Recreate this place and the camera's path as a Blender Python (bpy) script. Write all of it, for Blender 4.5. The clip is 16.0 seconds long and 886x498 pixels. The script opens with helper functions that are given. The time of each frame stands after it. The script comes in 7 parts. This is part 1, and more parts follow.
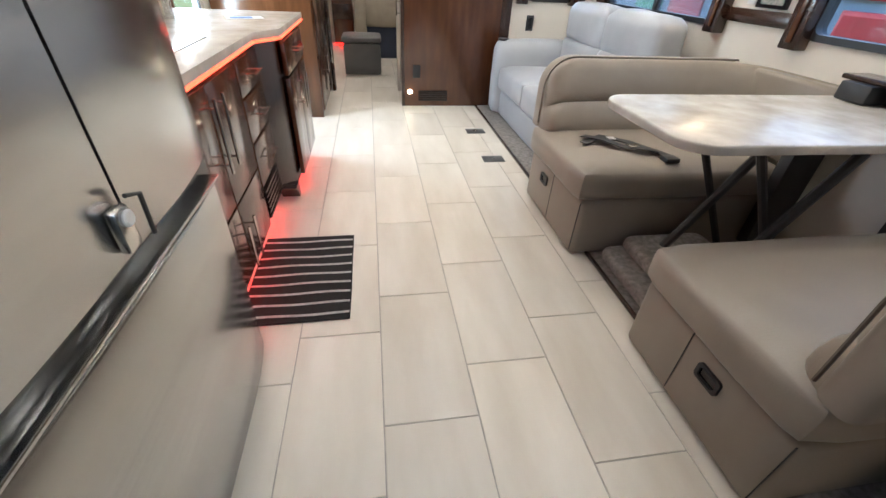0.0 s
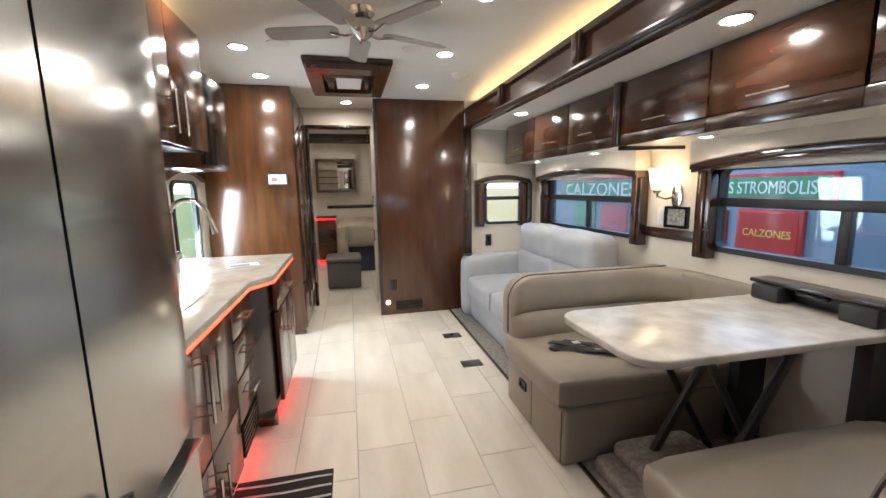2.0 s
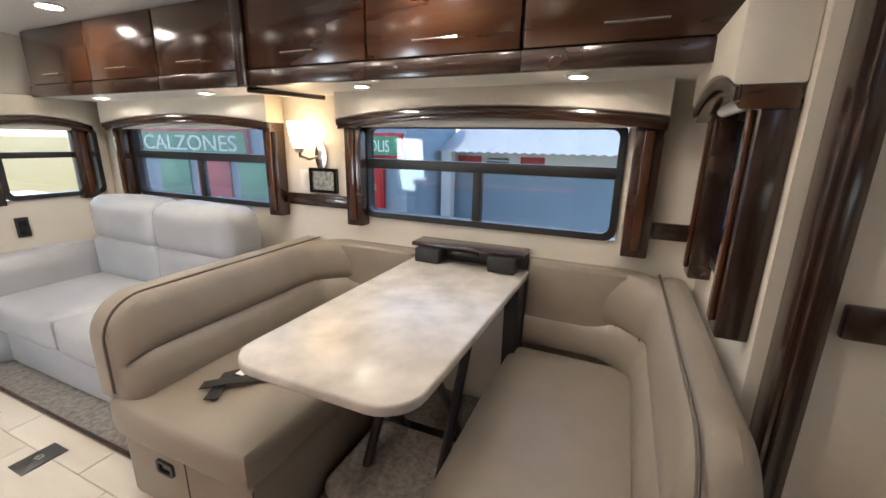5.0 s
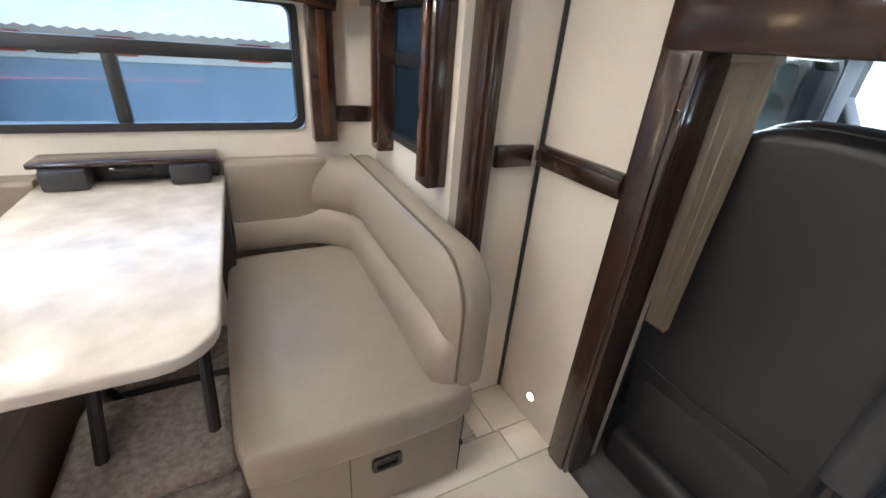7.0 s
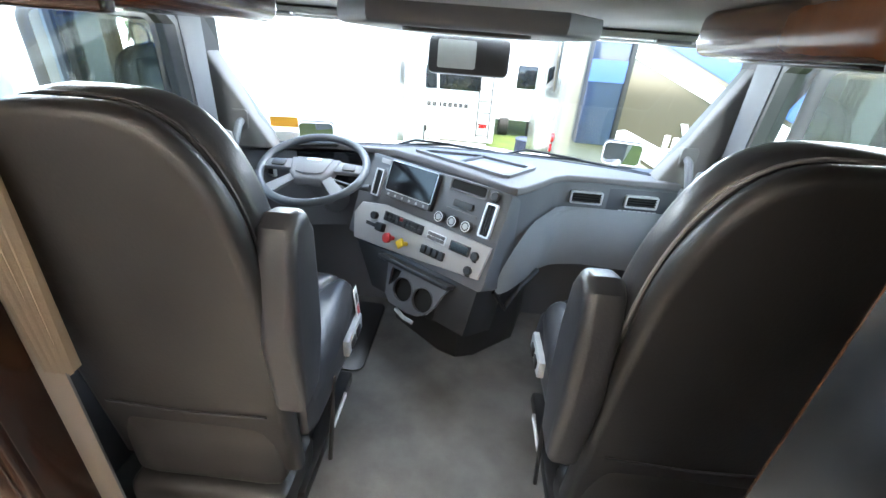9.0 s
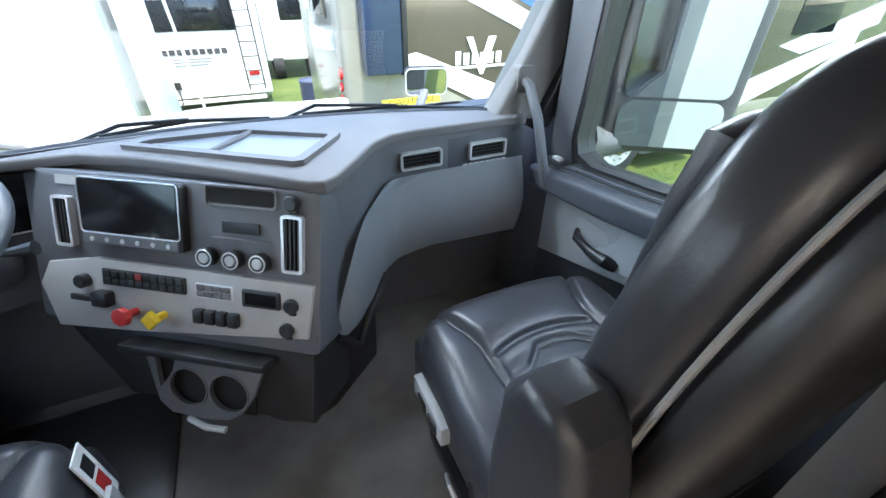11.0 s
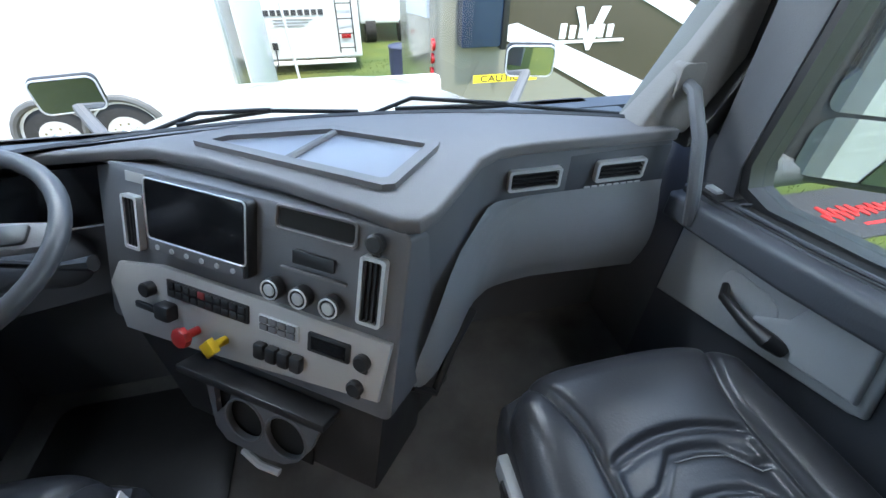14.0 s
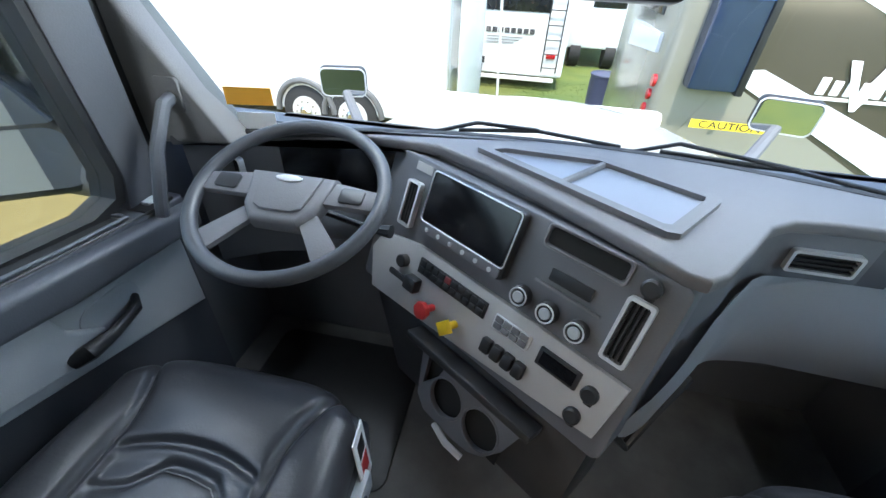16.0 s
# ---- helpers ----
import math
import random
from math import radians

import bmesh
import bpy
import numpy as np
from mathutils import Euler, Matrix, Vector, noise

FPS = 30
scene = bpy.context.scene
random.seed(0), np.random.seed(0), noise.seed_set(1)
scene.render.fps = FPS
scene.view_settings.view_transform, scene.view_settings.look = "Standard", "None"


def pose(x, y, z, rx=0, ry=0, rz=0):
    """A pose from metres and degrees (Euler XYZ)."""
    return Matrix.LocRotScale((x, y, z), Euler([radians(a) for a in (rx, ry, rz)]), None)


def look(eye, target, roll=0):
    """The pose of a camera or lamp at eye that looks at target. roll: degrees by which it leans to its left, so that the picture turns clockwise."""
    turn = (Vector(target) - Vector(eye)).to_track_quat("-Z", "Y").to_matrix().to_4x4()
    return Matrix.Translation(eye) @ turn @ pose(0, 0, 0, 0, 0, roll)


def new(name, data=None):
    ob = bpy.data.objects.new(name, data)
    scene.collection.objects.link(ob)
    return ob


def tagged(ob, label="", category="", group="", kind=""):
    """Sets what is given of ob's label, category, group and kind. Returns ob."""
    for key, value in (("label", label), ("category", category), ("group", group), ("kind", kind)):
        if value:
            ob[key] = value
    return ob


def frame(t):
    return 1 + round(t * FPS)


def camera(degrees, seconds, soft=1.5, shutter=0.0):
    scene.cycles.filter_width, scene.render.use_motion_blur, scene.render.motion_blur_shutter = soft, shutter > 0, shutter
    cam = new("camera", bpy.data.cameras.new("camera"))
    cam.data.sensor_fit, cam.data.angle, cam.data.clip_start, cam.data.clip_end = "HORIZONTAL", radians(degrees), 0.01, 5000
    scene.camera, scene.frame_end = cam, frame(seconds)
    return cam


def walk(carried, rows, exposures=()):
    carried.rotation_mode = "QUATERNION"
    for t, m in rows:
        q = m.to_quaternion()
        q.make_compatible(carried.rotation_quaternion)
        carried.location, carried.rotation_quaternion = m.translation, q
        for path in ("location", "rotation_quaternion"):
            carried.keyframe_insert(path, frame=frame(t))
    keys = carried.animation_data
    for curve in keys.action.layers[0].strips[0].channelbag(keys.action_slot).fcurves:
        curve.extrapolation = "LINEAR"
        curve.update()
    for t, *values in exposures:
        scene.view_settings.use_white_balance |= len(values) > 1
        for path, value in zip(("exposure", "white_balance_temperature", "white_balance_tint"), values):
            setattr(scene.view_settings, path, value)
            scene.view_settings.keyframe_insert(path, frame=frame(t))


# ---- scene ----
cam = camera(95.4, 16.0)
PATH = [
    (0, (0.17, 0.095, 1.172), (0.468, 1.706, 0.025), 3.0),
    (0.5, (0.168, 0.09, 1.22), (0.489, 1.82, 0.269), 1.5),
    (1, (0.163, 0.076, 1.269), (0.506, 1.909, 0.548), 0.2),
    (1.5, (0.164, 0.054, 1.316), (0.541, 1.958, 0.834), -0.6),
    (2, (0.168, 0.035, 1.349), (0.61, 1.962, 1.05), -1.0),
    (2.5, (0.16, 0.025, 1.359), (0.736, 1.932, 1.182), -0.9),
    (3, (0.186, 0.061, 1.357), (1.006, 1.881, 1.228), -0.4),
    (3.5, (0.287, 0.236, 1.342), (1.38, 1.905, 1.197), 0.2),
    (4, (0.361, 0.403, 1.364), (1.724, 1.851, 1.154), 0.4),
    (4.2, (0.369, 0.46, 1.356), (1.844, 1.789, 1.118), 0.6),
    (5.2, (0.41, 0.76, 1.36), (2.15, 1.38, 0.79), 1.0),
    (6.3, (0.461, 1.01, 1.349), (2.278, 0.897, 0.52), 1.8),
    (6.5, (0.449, 1.022, 1.33), (2.232, 0.697, 0.483), 3.1),
    (7, (0.354, 0.98, 1.329), (1.928, 0.139, 0.426), 4.6),
    (7.5, (0.232, 0.914, 1.314), (1.459, -0.398, 0.435), 6.2),
    (8, (0.153, 0.801, 1.33), (0.941, -0.82, 0.462), 6.6),
    (8.5, (0.116, 0.674, 1.341), (0.527, -1.08, 0.473), 5.5),
    (9, (0.061, 0.576, 1.349), (0.14, -1.206, 0.444), 4.5),
    (9.5, (0.018, 0.478, 1.355), (-0.182, -1.277, 0.417), 3.3),
    (10, (0.014, 0.291, 1.358), (-0.397, -1.397, 0.367), 1.7),
    (10.2, (0.022, 0.204, 1.369), (-0.468, -1.439, 0.339), 1.8),
    (10.7, (0.005, 0.06, 1.285), (-0.64, -1.49, 0.19), 0.9),
    (11.4, (-0.09, -0.13, 1.265), (-0.82, -1.59, 0.12), 0.1),
    (12.3, (-0.195, -0.255, 1.281), (-0.92, -1.684, 0.084), -0.7),
    (12.5, (-0.187, -0.264, 1.28), (-0.888, -1.698, 0.075), -0.5),
    (13, (-0.142, -0.288, 1.277), (-0.756, -1.746, 0.053), -0.3),
    (13.5, (-0.094, -0.312, 1.27), (-0.597, -1.805, 0.037), 0.1),
    (14, (-0.042, -0.319, 1.274), (-0.408, -1.85, 0.042), 0.4),
    (14.5, (0.013, -0.321, 1.278), (-0.206, -1.886, 0.052), 0.9),
    (15, (0.072, -0.322, 1.285), (0.023, -1.91, 0.07), 1.3),
    (15.5, (0.145, -0.318, 1.291), (0.269, -1.913, 0.091), 2.1),
    (16, (0.209, -0.303, 1.304), (0.491, -1.887, 0.117), 2.7),
]
walk(cam, [(t, look(eye, target, roll)) for t, eye, target, roll in PATH], [(0, 2.85, 6250, 10), (3.0, 2.6, 6900, 11), (4.2, 2.65, 7000, 14), (6.5, 2.95, 6600, 10), (7.5, 3.65, 6100, 10), (9.0, 4.25, 6900, 10), (10.0, 4.15, 6800, 10), (12.5, 3.15, 6600, 10), (16.0, 3.3, 6800, 11)])

world = bpy.data.worlds.new("world")
scene.world = world
world.use_nodes = True
wn = world.node_tree.nodes
sky = wn.new("ShaderNodeTexSky")
sky.sky_type = "NISHITA"
sky.sun_disc = False
SUN_TO = Vector((0.05, -0.36, -0.93)).normalized()      # the way the sunlight travels
sky.sun_elevation = math.asin(-SUN_TO.z)
sky.sun_rotation = math.atan2(-SUN_TO.x, -SUN_TO.y)
world.node_tree.links.new(sky.outputs[0], wn["Background"].inputs[0])
wn["Background"].inputs[1].default_value = 0.15
sun_data = bpy.data.lights.new("sun", "SUN")
sun_data.energy, sun_data.angle, sun_data.color = 1.1, radians(0.5), (1, 0.95, 0.87)
sun = new("sun", sun_data)
sun.matrix_world = look((-20, 8, 25), Vector((-20, 8, 25)) + SUN_TO)
# the sky's light through the windscreen, the cab door windows and the entry door, each in its opening
for name, eye, aim, wide, high, watts in (
        ("windscreen_skylight", (0.09, -1.31, 1.392), (0.09, -0.75, 0.5), 1.6, 0.05, 2.2),
        ("passenger_window_skylight", (-0.972, -0.60, 1.375), (-0.3, -0.60, 0.6), 0.7, 0.04, 0.9),
        ("driver_window_skylight", (1.152, -0.60, 1.375), (0.5, -0.60, 0.6), 0.7, 0.04, 0.9),
        ("entry_door_skylight", (-1.062, 3.495, 1.02), (0.0, 3.495, 0.75), 0.42, 0.76, 4.2)):
    data = bpy.data.lights.new(name, "AREA")
    data.shape, data.size, data.size_y, data.energy, data.color = "RECTANGLE", wide, high, watts, (0.72, 0.86, 1.0)
    ob = new(name, data)
    ob.matrix_world = look(eye, aim)

# ---------------------------------------------------------------- materials


def mat(name, col, rough=0.5, metal=0.0, vary=0.12, scale=6.0, bump=0.0, bscale=60.0, col2=None, coat=0.0, emit=0.0, stretch=(1, 1, 1), spec=0.5):
    m = bpy.data.materials.new(name)
    m.use_nodes = True
    nt = m.node_tree
    n, ln = nt.nodes, nt.links
    p = n["Principled BSDF"]
    p.inputs["Roughness"].default_value, p.inputs["Metallic"].default_value = rough, metal
    p.inputs["Coat Weight"].default_value, p.inputs["Coat Roughness"].default_value = coat, 0.13
    p.inputs["Specular IOR Level"].default_value = spec
    if emit:
        p.inputs["Base Color"].default_value = (*col, 1)
        p.inputs["Emission Color"].default_value = (*col, 1)
        p.inputs["Emission Strength"].default_value = emit
        return m
    tc, mp = n.new("ShaderNodeTexCoord"), n.new("ShaderNodeMapping")
    mp.inputs["Scale"].default_value = stretch
    ln.new(tc.outputs["Object"], mp.inputs[0])
    nz = n.new("ShaderNodeTexNoise")
    nz.inputs["Scale"].default_value, nz.inputs["Detail"].default_value = scale, 6
    ln.new(mp.outputs[0], nz.inputs["Vector"])
    ramp = n.new("ShaderNodeValToRGB")
    ramp.color_ramp.elements[0].position, ramp.color_ramp.elements[1].position = 0.3, 0.7
    c2 = col2 or tuple(min(1, c * (1 + vary)) for c in col)
    c1 = tuple(c * (1 - (0 if col2 else vary)) for c in col)
    ramp.color_ramp.elements[0].color, ramp.color_ramp.elements[1].color = (*c1, 1), (*c2, 1)
    ln.new(nz.outputs["Fac"], ramp.inputs[0])
    ln.new(ramp.outputs[0], p.inputs["Base Color"])
    rr = n.new("ShaderNodeMapRange")
    rr.inputs["To Min"].default_value, rr.inputs["To Max"].default_value = rough * 0.85, min(1, rough * 1.2)
    ln.new(nz.outputs["Fac"], rr.inputs[0])
    ln.new(rr.outputs[0], p.inputs["Roughness"])
    if bump:
        nb, bp = n.new("ShaderNodeTexNoise"), n.new("ShaderNodeBump")
        nb.inputs["Scale"].default_value, nb.inputs["Detail"].default_value = bscale, 3
        ln.new(mp.outputs[0], nb.inputs["Vector"])
        bp.inputs["Strength"].default_value, bp.inputs["Distance"].default_value = bump, 0.004
        ln.new(nb.outputs["Fac"], bp.inputs["Height"])
        ln.new(bp.outputs[0], p.inputs["Normal"])
    return m


def glass_mat(name, col, rough=0.0, mesh=0.0):
    m = bpy.data.materials.new(name)
    m.use_nodes = True
    n, ln = m.node_tree.nodes, m.node_tree.links
    n.remove(n["Principled BSDF"])
    tr, gl, mx, fr = n.new("ShaderNodeBsdfTransparent"), n.new("ShaderNodeBsdfGlossy"), n.new("ShaderNodeMixShader"), n.new("ShaderNodeLayerWeight")
    tr.inputs[0].default_value = (*col, 1)
    gl.inputs["Roughness"].default_value = rough
    fr.inputs["Blend"].default_value = 0.5
    pw, ma = n.new("ShaderNodeMath"), n.new("ShaderNodeMath")
    pw.operation, ma.operation = "POWER", "MULTIPLY_ADD"
    pw.inputs[1].default_value, ma.inputs[1].default_value, ma.inputs[2].default_value = 5.0, 0.6, 0.035
    ln.new(fr.outputs["Facing"], pw.inputs[0])
    ln.new(pw.outputs[0], ma.inputs[0])
    ln.new(ma.outputs[0], mx.inputs[0])
    ln.new(tr.outputs[0], mx.inputs[1]); ln.new(gl.outputs[0], mx.inputs[2])
    last = mx
    if mesh:                                   # share of the light that the threads of a mesh shade catch
        df, m2 = n.new("ShaderNodeBsdfTranslucent"), n.new("ShaderNodeMixShader")
        df.inputs[0].default_value = (0.55, 0.58, 0.60, 1)
        m2.inputs[0].default_value = mesh
        ln.new(mx.outputs[0], m2.inputs[1]); ln.new(df.outputs[0], m2.inputs[2])
        last = m2
    ln.new(last.outputs[0], n["Material Output"].inputs[0])
    return m


WOOD = mat("dark_cherry_wood", (0.052, 0.0172, 0.0075), 0.22, scale=3.0, col2=(0.086, 0.030, 0.012), stretch=(5, 5, 0.8), coat=0.6)
WOOD_H = mat("dark_cherry_wood_level", (0.040, 0.0138, 0.0066), 0.2, scale=3.0, col2=(0.065, 0.026, 0.012), stretch=(5, 0.8, 5), coat=0.6)
# lit copy of the cherry wood: warm lamplight is put into the colour
WOOD_LIT = mat("warm_lit_cherry_wood", (0.075, 0.028, 0.011), 0.2, scale=3.0, col2=(0.13, 0.052, 0.02), stretch=(6, 6, 0.8), coat=0.6)
TRIM = mat("dark_trim_wood", (0.020, 0.009, 0.006), 0.25, scale=4.0, col2=(0.042, 0.018, 0.010), stretch=(2, 1, 2), coat=0.5)
WALL = mat("cream_wall_vinyl", (0.66, 0.605, 0.52), 0.55, vary=0.05, scale=3, bump=0.06, bscale=220)
CEIL = mat("white_ceiling_vinyl", (0.78, 0.775, 0.75), 0.35, vary=0.02, scale=2, bump=0.04, bscale=150)
VAL = mat("cream_padded_valance", (0.62, 0.57, 0.48), 0.6, vary=0.04, scale=8, bump=0.08, bscale=300)
LEATHER = mat("taupe_leather", (0.27, 0.228, 0.182), 0.42, vary=0.07, scale=5, bump=0.12, bscale=180)
PIPING = mat("dark_taupe_piping", (0.11, 0.088, 0.068), 0.5)
SOFA = mat("light_grey_leather", (0.36, 0.37, 0.385), 0.36, vary=0.06, scale=5, bump=0.12, bscale=150)
QUARTZ = mat("white_quartz", (0.44, 0.40, 0.345), 0.24, scale=9, col2=(0.60, 0.56, 0.505))
STEEL = mat("stainless_steel", (0.50, 0.50, 0.49), 0.2, 1.0, vary=0.04, scale=2, stretch=(1, 1, 30))
CHROME = mat("brushed_nickel", (0.62, 0.61, 0.58), 0.2, 1.0, vary=0.03, scale=20)
BLACK = mat("black_plastic", (0.017, 0.017, 0.018), 0.4, vary=0.2, scale=12, bump=0.05, bscale=200)
GLOSSY = mat("black_gloss", (0.006, 0.006, 0.007), 0.15, vary=0.1)
CARPET = mat("grey_brown_carpet", (0.17, 0.15, 0.13), 0.95, scale=45, col2=(0.33, 0.30, 0.27), bump=0.9, bscale=160)
MATBLK = mat("black_woven_mat", (0.012, 0.011, 0.011), 0.9, scale=60, vary=0.4, bump=0.5, bscale=200)
MATWHT = mat("white_woven_stripe", (0.50, 0.48, 0.46), 0.9, scale=60, vary=0.2, bump=0.5, bscale=200)
GROUT = mat("grey_grout", (0.43, 0.39, 0.34), 0.8, vary=0.15, scale=30)
CLOTH = mat("beige_bedspread", (0.36, 0.31, 0.24), 0.85, vary=0.1, scale=8, bump=0.3, bscale=40)
GREYLEATHER = mat("grey_ottoman_leather", (0.11, 0.105, 0.10), 0.45, vary=0.1, scale=6, bump=0.1)
MIRROR = mat("mirror_glass", (0.85, 0.87, 0.87), 0.02, 1.0, vary=0.01)
WHITEPL = mat("white_plastic", (0.72, 0.71, 0.68), 0.4, vary=0.03)
LAMP = mat("warm_lamp_lens", (1.0, 0.95, 0.87), emit=37.0)
LAMP_W = mat("warm_glass_shade", (1.0, 0.78, 0.5), emit=2.4)
LED_WARM = mat("warm_led_strip", (1.0, 0.68, 0.32), emit=2.0)
LED_ORANGE = mat("orange_led_strip", (1.0, 0.075, 0.03), emit=0.7)
LED_RED = mat("red_led_strip", (1.0, 0.006, 0.004), emit=2.8)
TINT = glass_mat("tinted_window_glass", (0.70, 0.75, 0.78))
DARK_SHADE = glass_mat("window_glass_behind_dark_shade", (0.10, 0.12, 0.13), 0.0, 0.04)
SHADE_GLASS = glass_mat("window_glass_behind_grey_mesh_shade", (0.62, 0.65, 0.67), 0.0, 0.10)
CLEAR = glass_mat("clear_glass", (0.88, 0.92, 0.91))
SCREEN = mat("lit_panel_display", (0.35, 0.42, 0.55), emit=0.7)
PAPER = mat("printed_paper", (0.70, 0.70, 0.68), 0.6, vary=0.05)
PHOTO = mat("printed_photo", (0.05, 0.13, 0.10), 0.3, scale=50, col2=(0.5, 0.45, 0.42))


def tile_mat():
    m = mat("cream_travertine_tile", (0.62, 0.555, 0.46), 0.36, scale=2.2, col2=(0.75, 0.695, 0.605), stretch=(3, 0.7, 1))
    n, ln = m.node_tree.nodes, m.node_tree.links
    info, hsv = n.new("ShaderNodeObjectInfo"), n.new("ShaderNodeHueSaturation")
    mr, mp = n.new("ShaderNodeMapRange"), n["Mapping"]
    mr.inputs["To Min"].default_value, mr.inputs["To Max"].default_value = 0.93, 1.06
    ln.new(info.outputs["Random"], mr.inputs[0])
    ln.new(mr.outputs[0], hsv.inputs["Value"])
    ln.new(n["Color Ramp"].outputs[0], hsv.inputs["Color"])
    ln.new(hsv.outputs[0], n["Principled BSDF"].inputs["Base Color"])
    cx = n.new("ShaderNodeCombineXYZ")
    for k in range(3):
        ln.new(info.outputs["Random"], cx.inputs[k])
    sc = n.new("ShaderNodeVectorMath")
    sc.operation = "SCALE"
    sc.inputs["Scale"].default_value = 40
    ln.new(cx.outputs[0], sc.inputs[0])
    ln.new(sc.outputs[0], mp.inputs["Location"])
    return m


TILE = tile_mat()

# ---------------------------------------------------------------- shapes


def B(x0, x1, y0, y1, z0, z1, bev=0.0, seg=2):
    bm = bmesh.new()
    bmesh.ops.create_cube(bm, size=1)
    for v in bm.verts:
        v.co = Vector(((x0 + x1) / 2 + v.co.x * (x1 - x0), (y0 + y1) / 2 + v.co.y * (y1 - y0), (z0 + z1) / 2 + v.co.z * (z1 - z0)))
    if bev:
        bmesh.ops.bevel(bm, geom=bm.edges[:], offset=bev, segments=seg, profile=0.5, affect="EDGES", clamp_overlap=True)
    return bm


def prism(pts, axis, a, b, bev=0.0, seg=2):
    """An outline in the two other axes, drawn out along one axis from a to b."""
    bm = bmesh.new()
    def place(p, q):
        return (q, p[0], p[1]) if axis == "x" else (p[0], q, p[1]) if axis == "y" else (p[0], p[1], q)
    lo, hi = [bm.verts.new(place(p, a)) for p in pts], [bm.verts.new(place(p, b)) for p in pts]
    bm.faces.new(lo[::-1]); bm.faces.new(hi)
    for i in range(len(pts)):
        j = (i + 1) % len(pts)
        bm.faces.new((lo[i], lo[j], hi[j], hi[i]))
    bmesh.ops.recalc_face_normals(bm, faces=bm.faces[:])
    if bev:
        caps = [e for e in bm.edges if (e.verts[0] in lo) == (e.verts[1] in lo)]
        bmesh.ops.bevel(bm, geom=caps, offset=bev, segments=seg, profile=0.5, affect="EDGES", clamp_overlap=True)
    return bm


def rrect(x0, x1, y0, y1, r, n=5):
    out = []
    for cx, cy, a0 in ((x1 - r, y1 - r, 0), (x0 + r, y1 - r, 90), (x0 + r, y0 + r, 180), (x1 - r, y0 + r, 270)):
        for k in range(n + 1):
            a = radians(a0 + 90 * k / n)
            out.append((cx + r * math.cos(a), cy + r * math.sin(a)))
    return out


def ring(outer, inner, axis, a, b):
    """A frame: the space between two outlines with equally many corners, drawn out from a to b."""
    bm = bmesh.new()
    def place(p, q):
        return (q, p[0], p[1]) if axis == "x" else (p[0], q, p[1]) if axis == "y" else (p[0], p[1], q)
    v = [[bm.verts.new(place(p, q)) for p in line] for line in (outer, inner) for q in (a, b)]
    n = len(outer)
    for i in range(n):
        j = (i + 1) % n
        for s, t in ((0, 1), (1, 3), (3, 2), (2, 0)):
            bm.faces.new((v[s][i], v[s][j], v[t][j], v[t][i]))
    bmesh.ops.recalc_face_normals(bm, faces=bm.faces[:])
    return bm


def tube(pts, r, n=10, closed=False):
    bm = bmesh.new()
    pts = [Vector(p) for p in pts]
    rings, up = [], None
    for i, p in enumerate(pts):
        q0, q1 = pts[i - 1] if (i or closed) else p, pts[(i + 1) % len(pts)] if (i < len(pts) - 1 or closed) else p
        d = (q1 - q0).normalized()
        if up is None:
            up = d.orthogonal().normalized()
        up = (up - d * up.dot(d)).normalized()
        w = d.cross(up)
        rr = r[i] if isinstance(r, (list, tuple)) else r
        rings.append([bm.verts.new(p + (up * math.cos(2 * math.pi * k / n) + w * math.sin(2 * math.pi * k / n)) * rr) for k in range(n)])
    m = len(rings)
    for i in range(m if closed else m - 1):
        for k in range(n):
            bm.faces.new((rings[i][k], rings[i][(k + 1) % n], rings[(i + 1) % m][(k + 1) % n], rings[(i + 1) % m][k]))
    if not closed:
        bm.faces.new(rings[0][::-1]); bm.faces.new(rings[-1])
    bmesh.ops.recalc_face_normals(bm, faces=bm.faces[:])
    return bm


def cyl(p0, p1, r, n=16, r2=None):
    return tube([p0, p1], [r, r if r2 is None else r2], n)


def cyl_b(p0, p1, r, n=18, b=0.003):
    """A round rod with softened ends."""
    p0, p1 = Vector(p0), Vector(p1)
    d = (p1 - p0).normalized() * b
    return tube([p0, p0 + d, p1 - d, p1], [r - b, r, r, r - b], n)


def merge(*bms):
    out = bmesh.new()
    for b in bms:
        me = bpy.data.meshes.new("t")
        b.to_mesh(me); b.free()
        out.from_mesh(me)
        bpy.data.meshes.remove(me)
    return out


def moved(bm, m):
    bm.transform(m)
    return bm


def puff(bm, amount, freq=3.0):
    """Uneven, soft swelling of an upholstered shape."""
    bm.normal_update()
    for v in bm.verts:
        v.co += v.normal * amount * noise.noise(v.co * freq)
    return bm


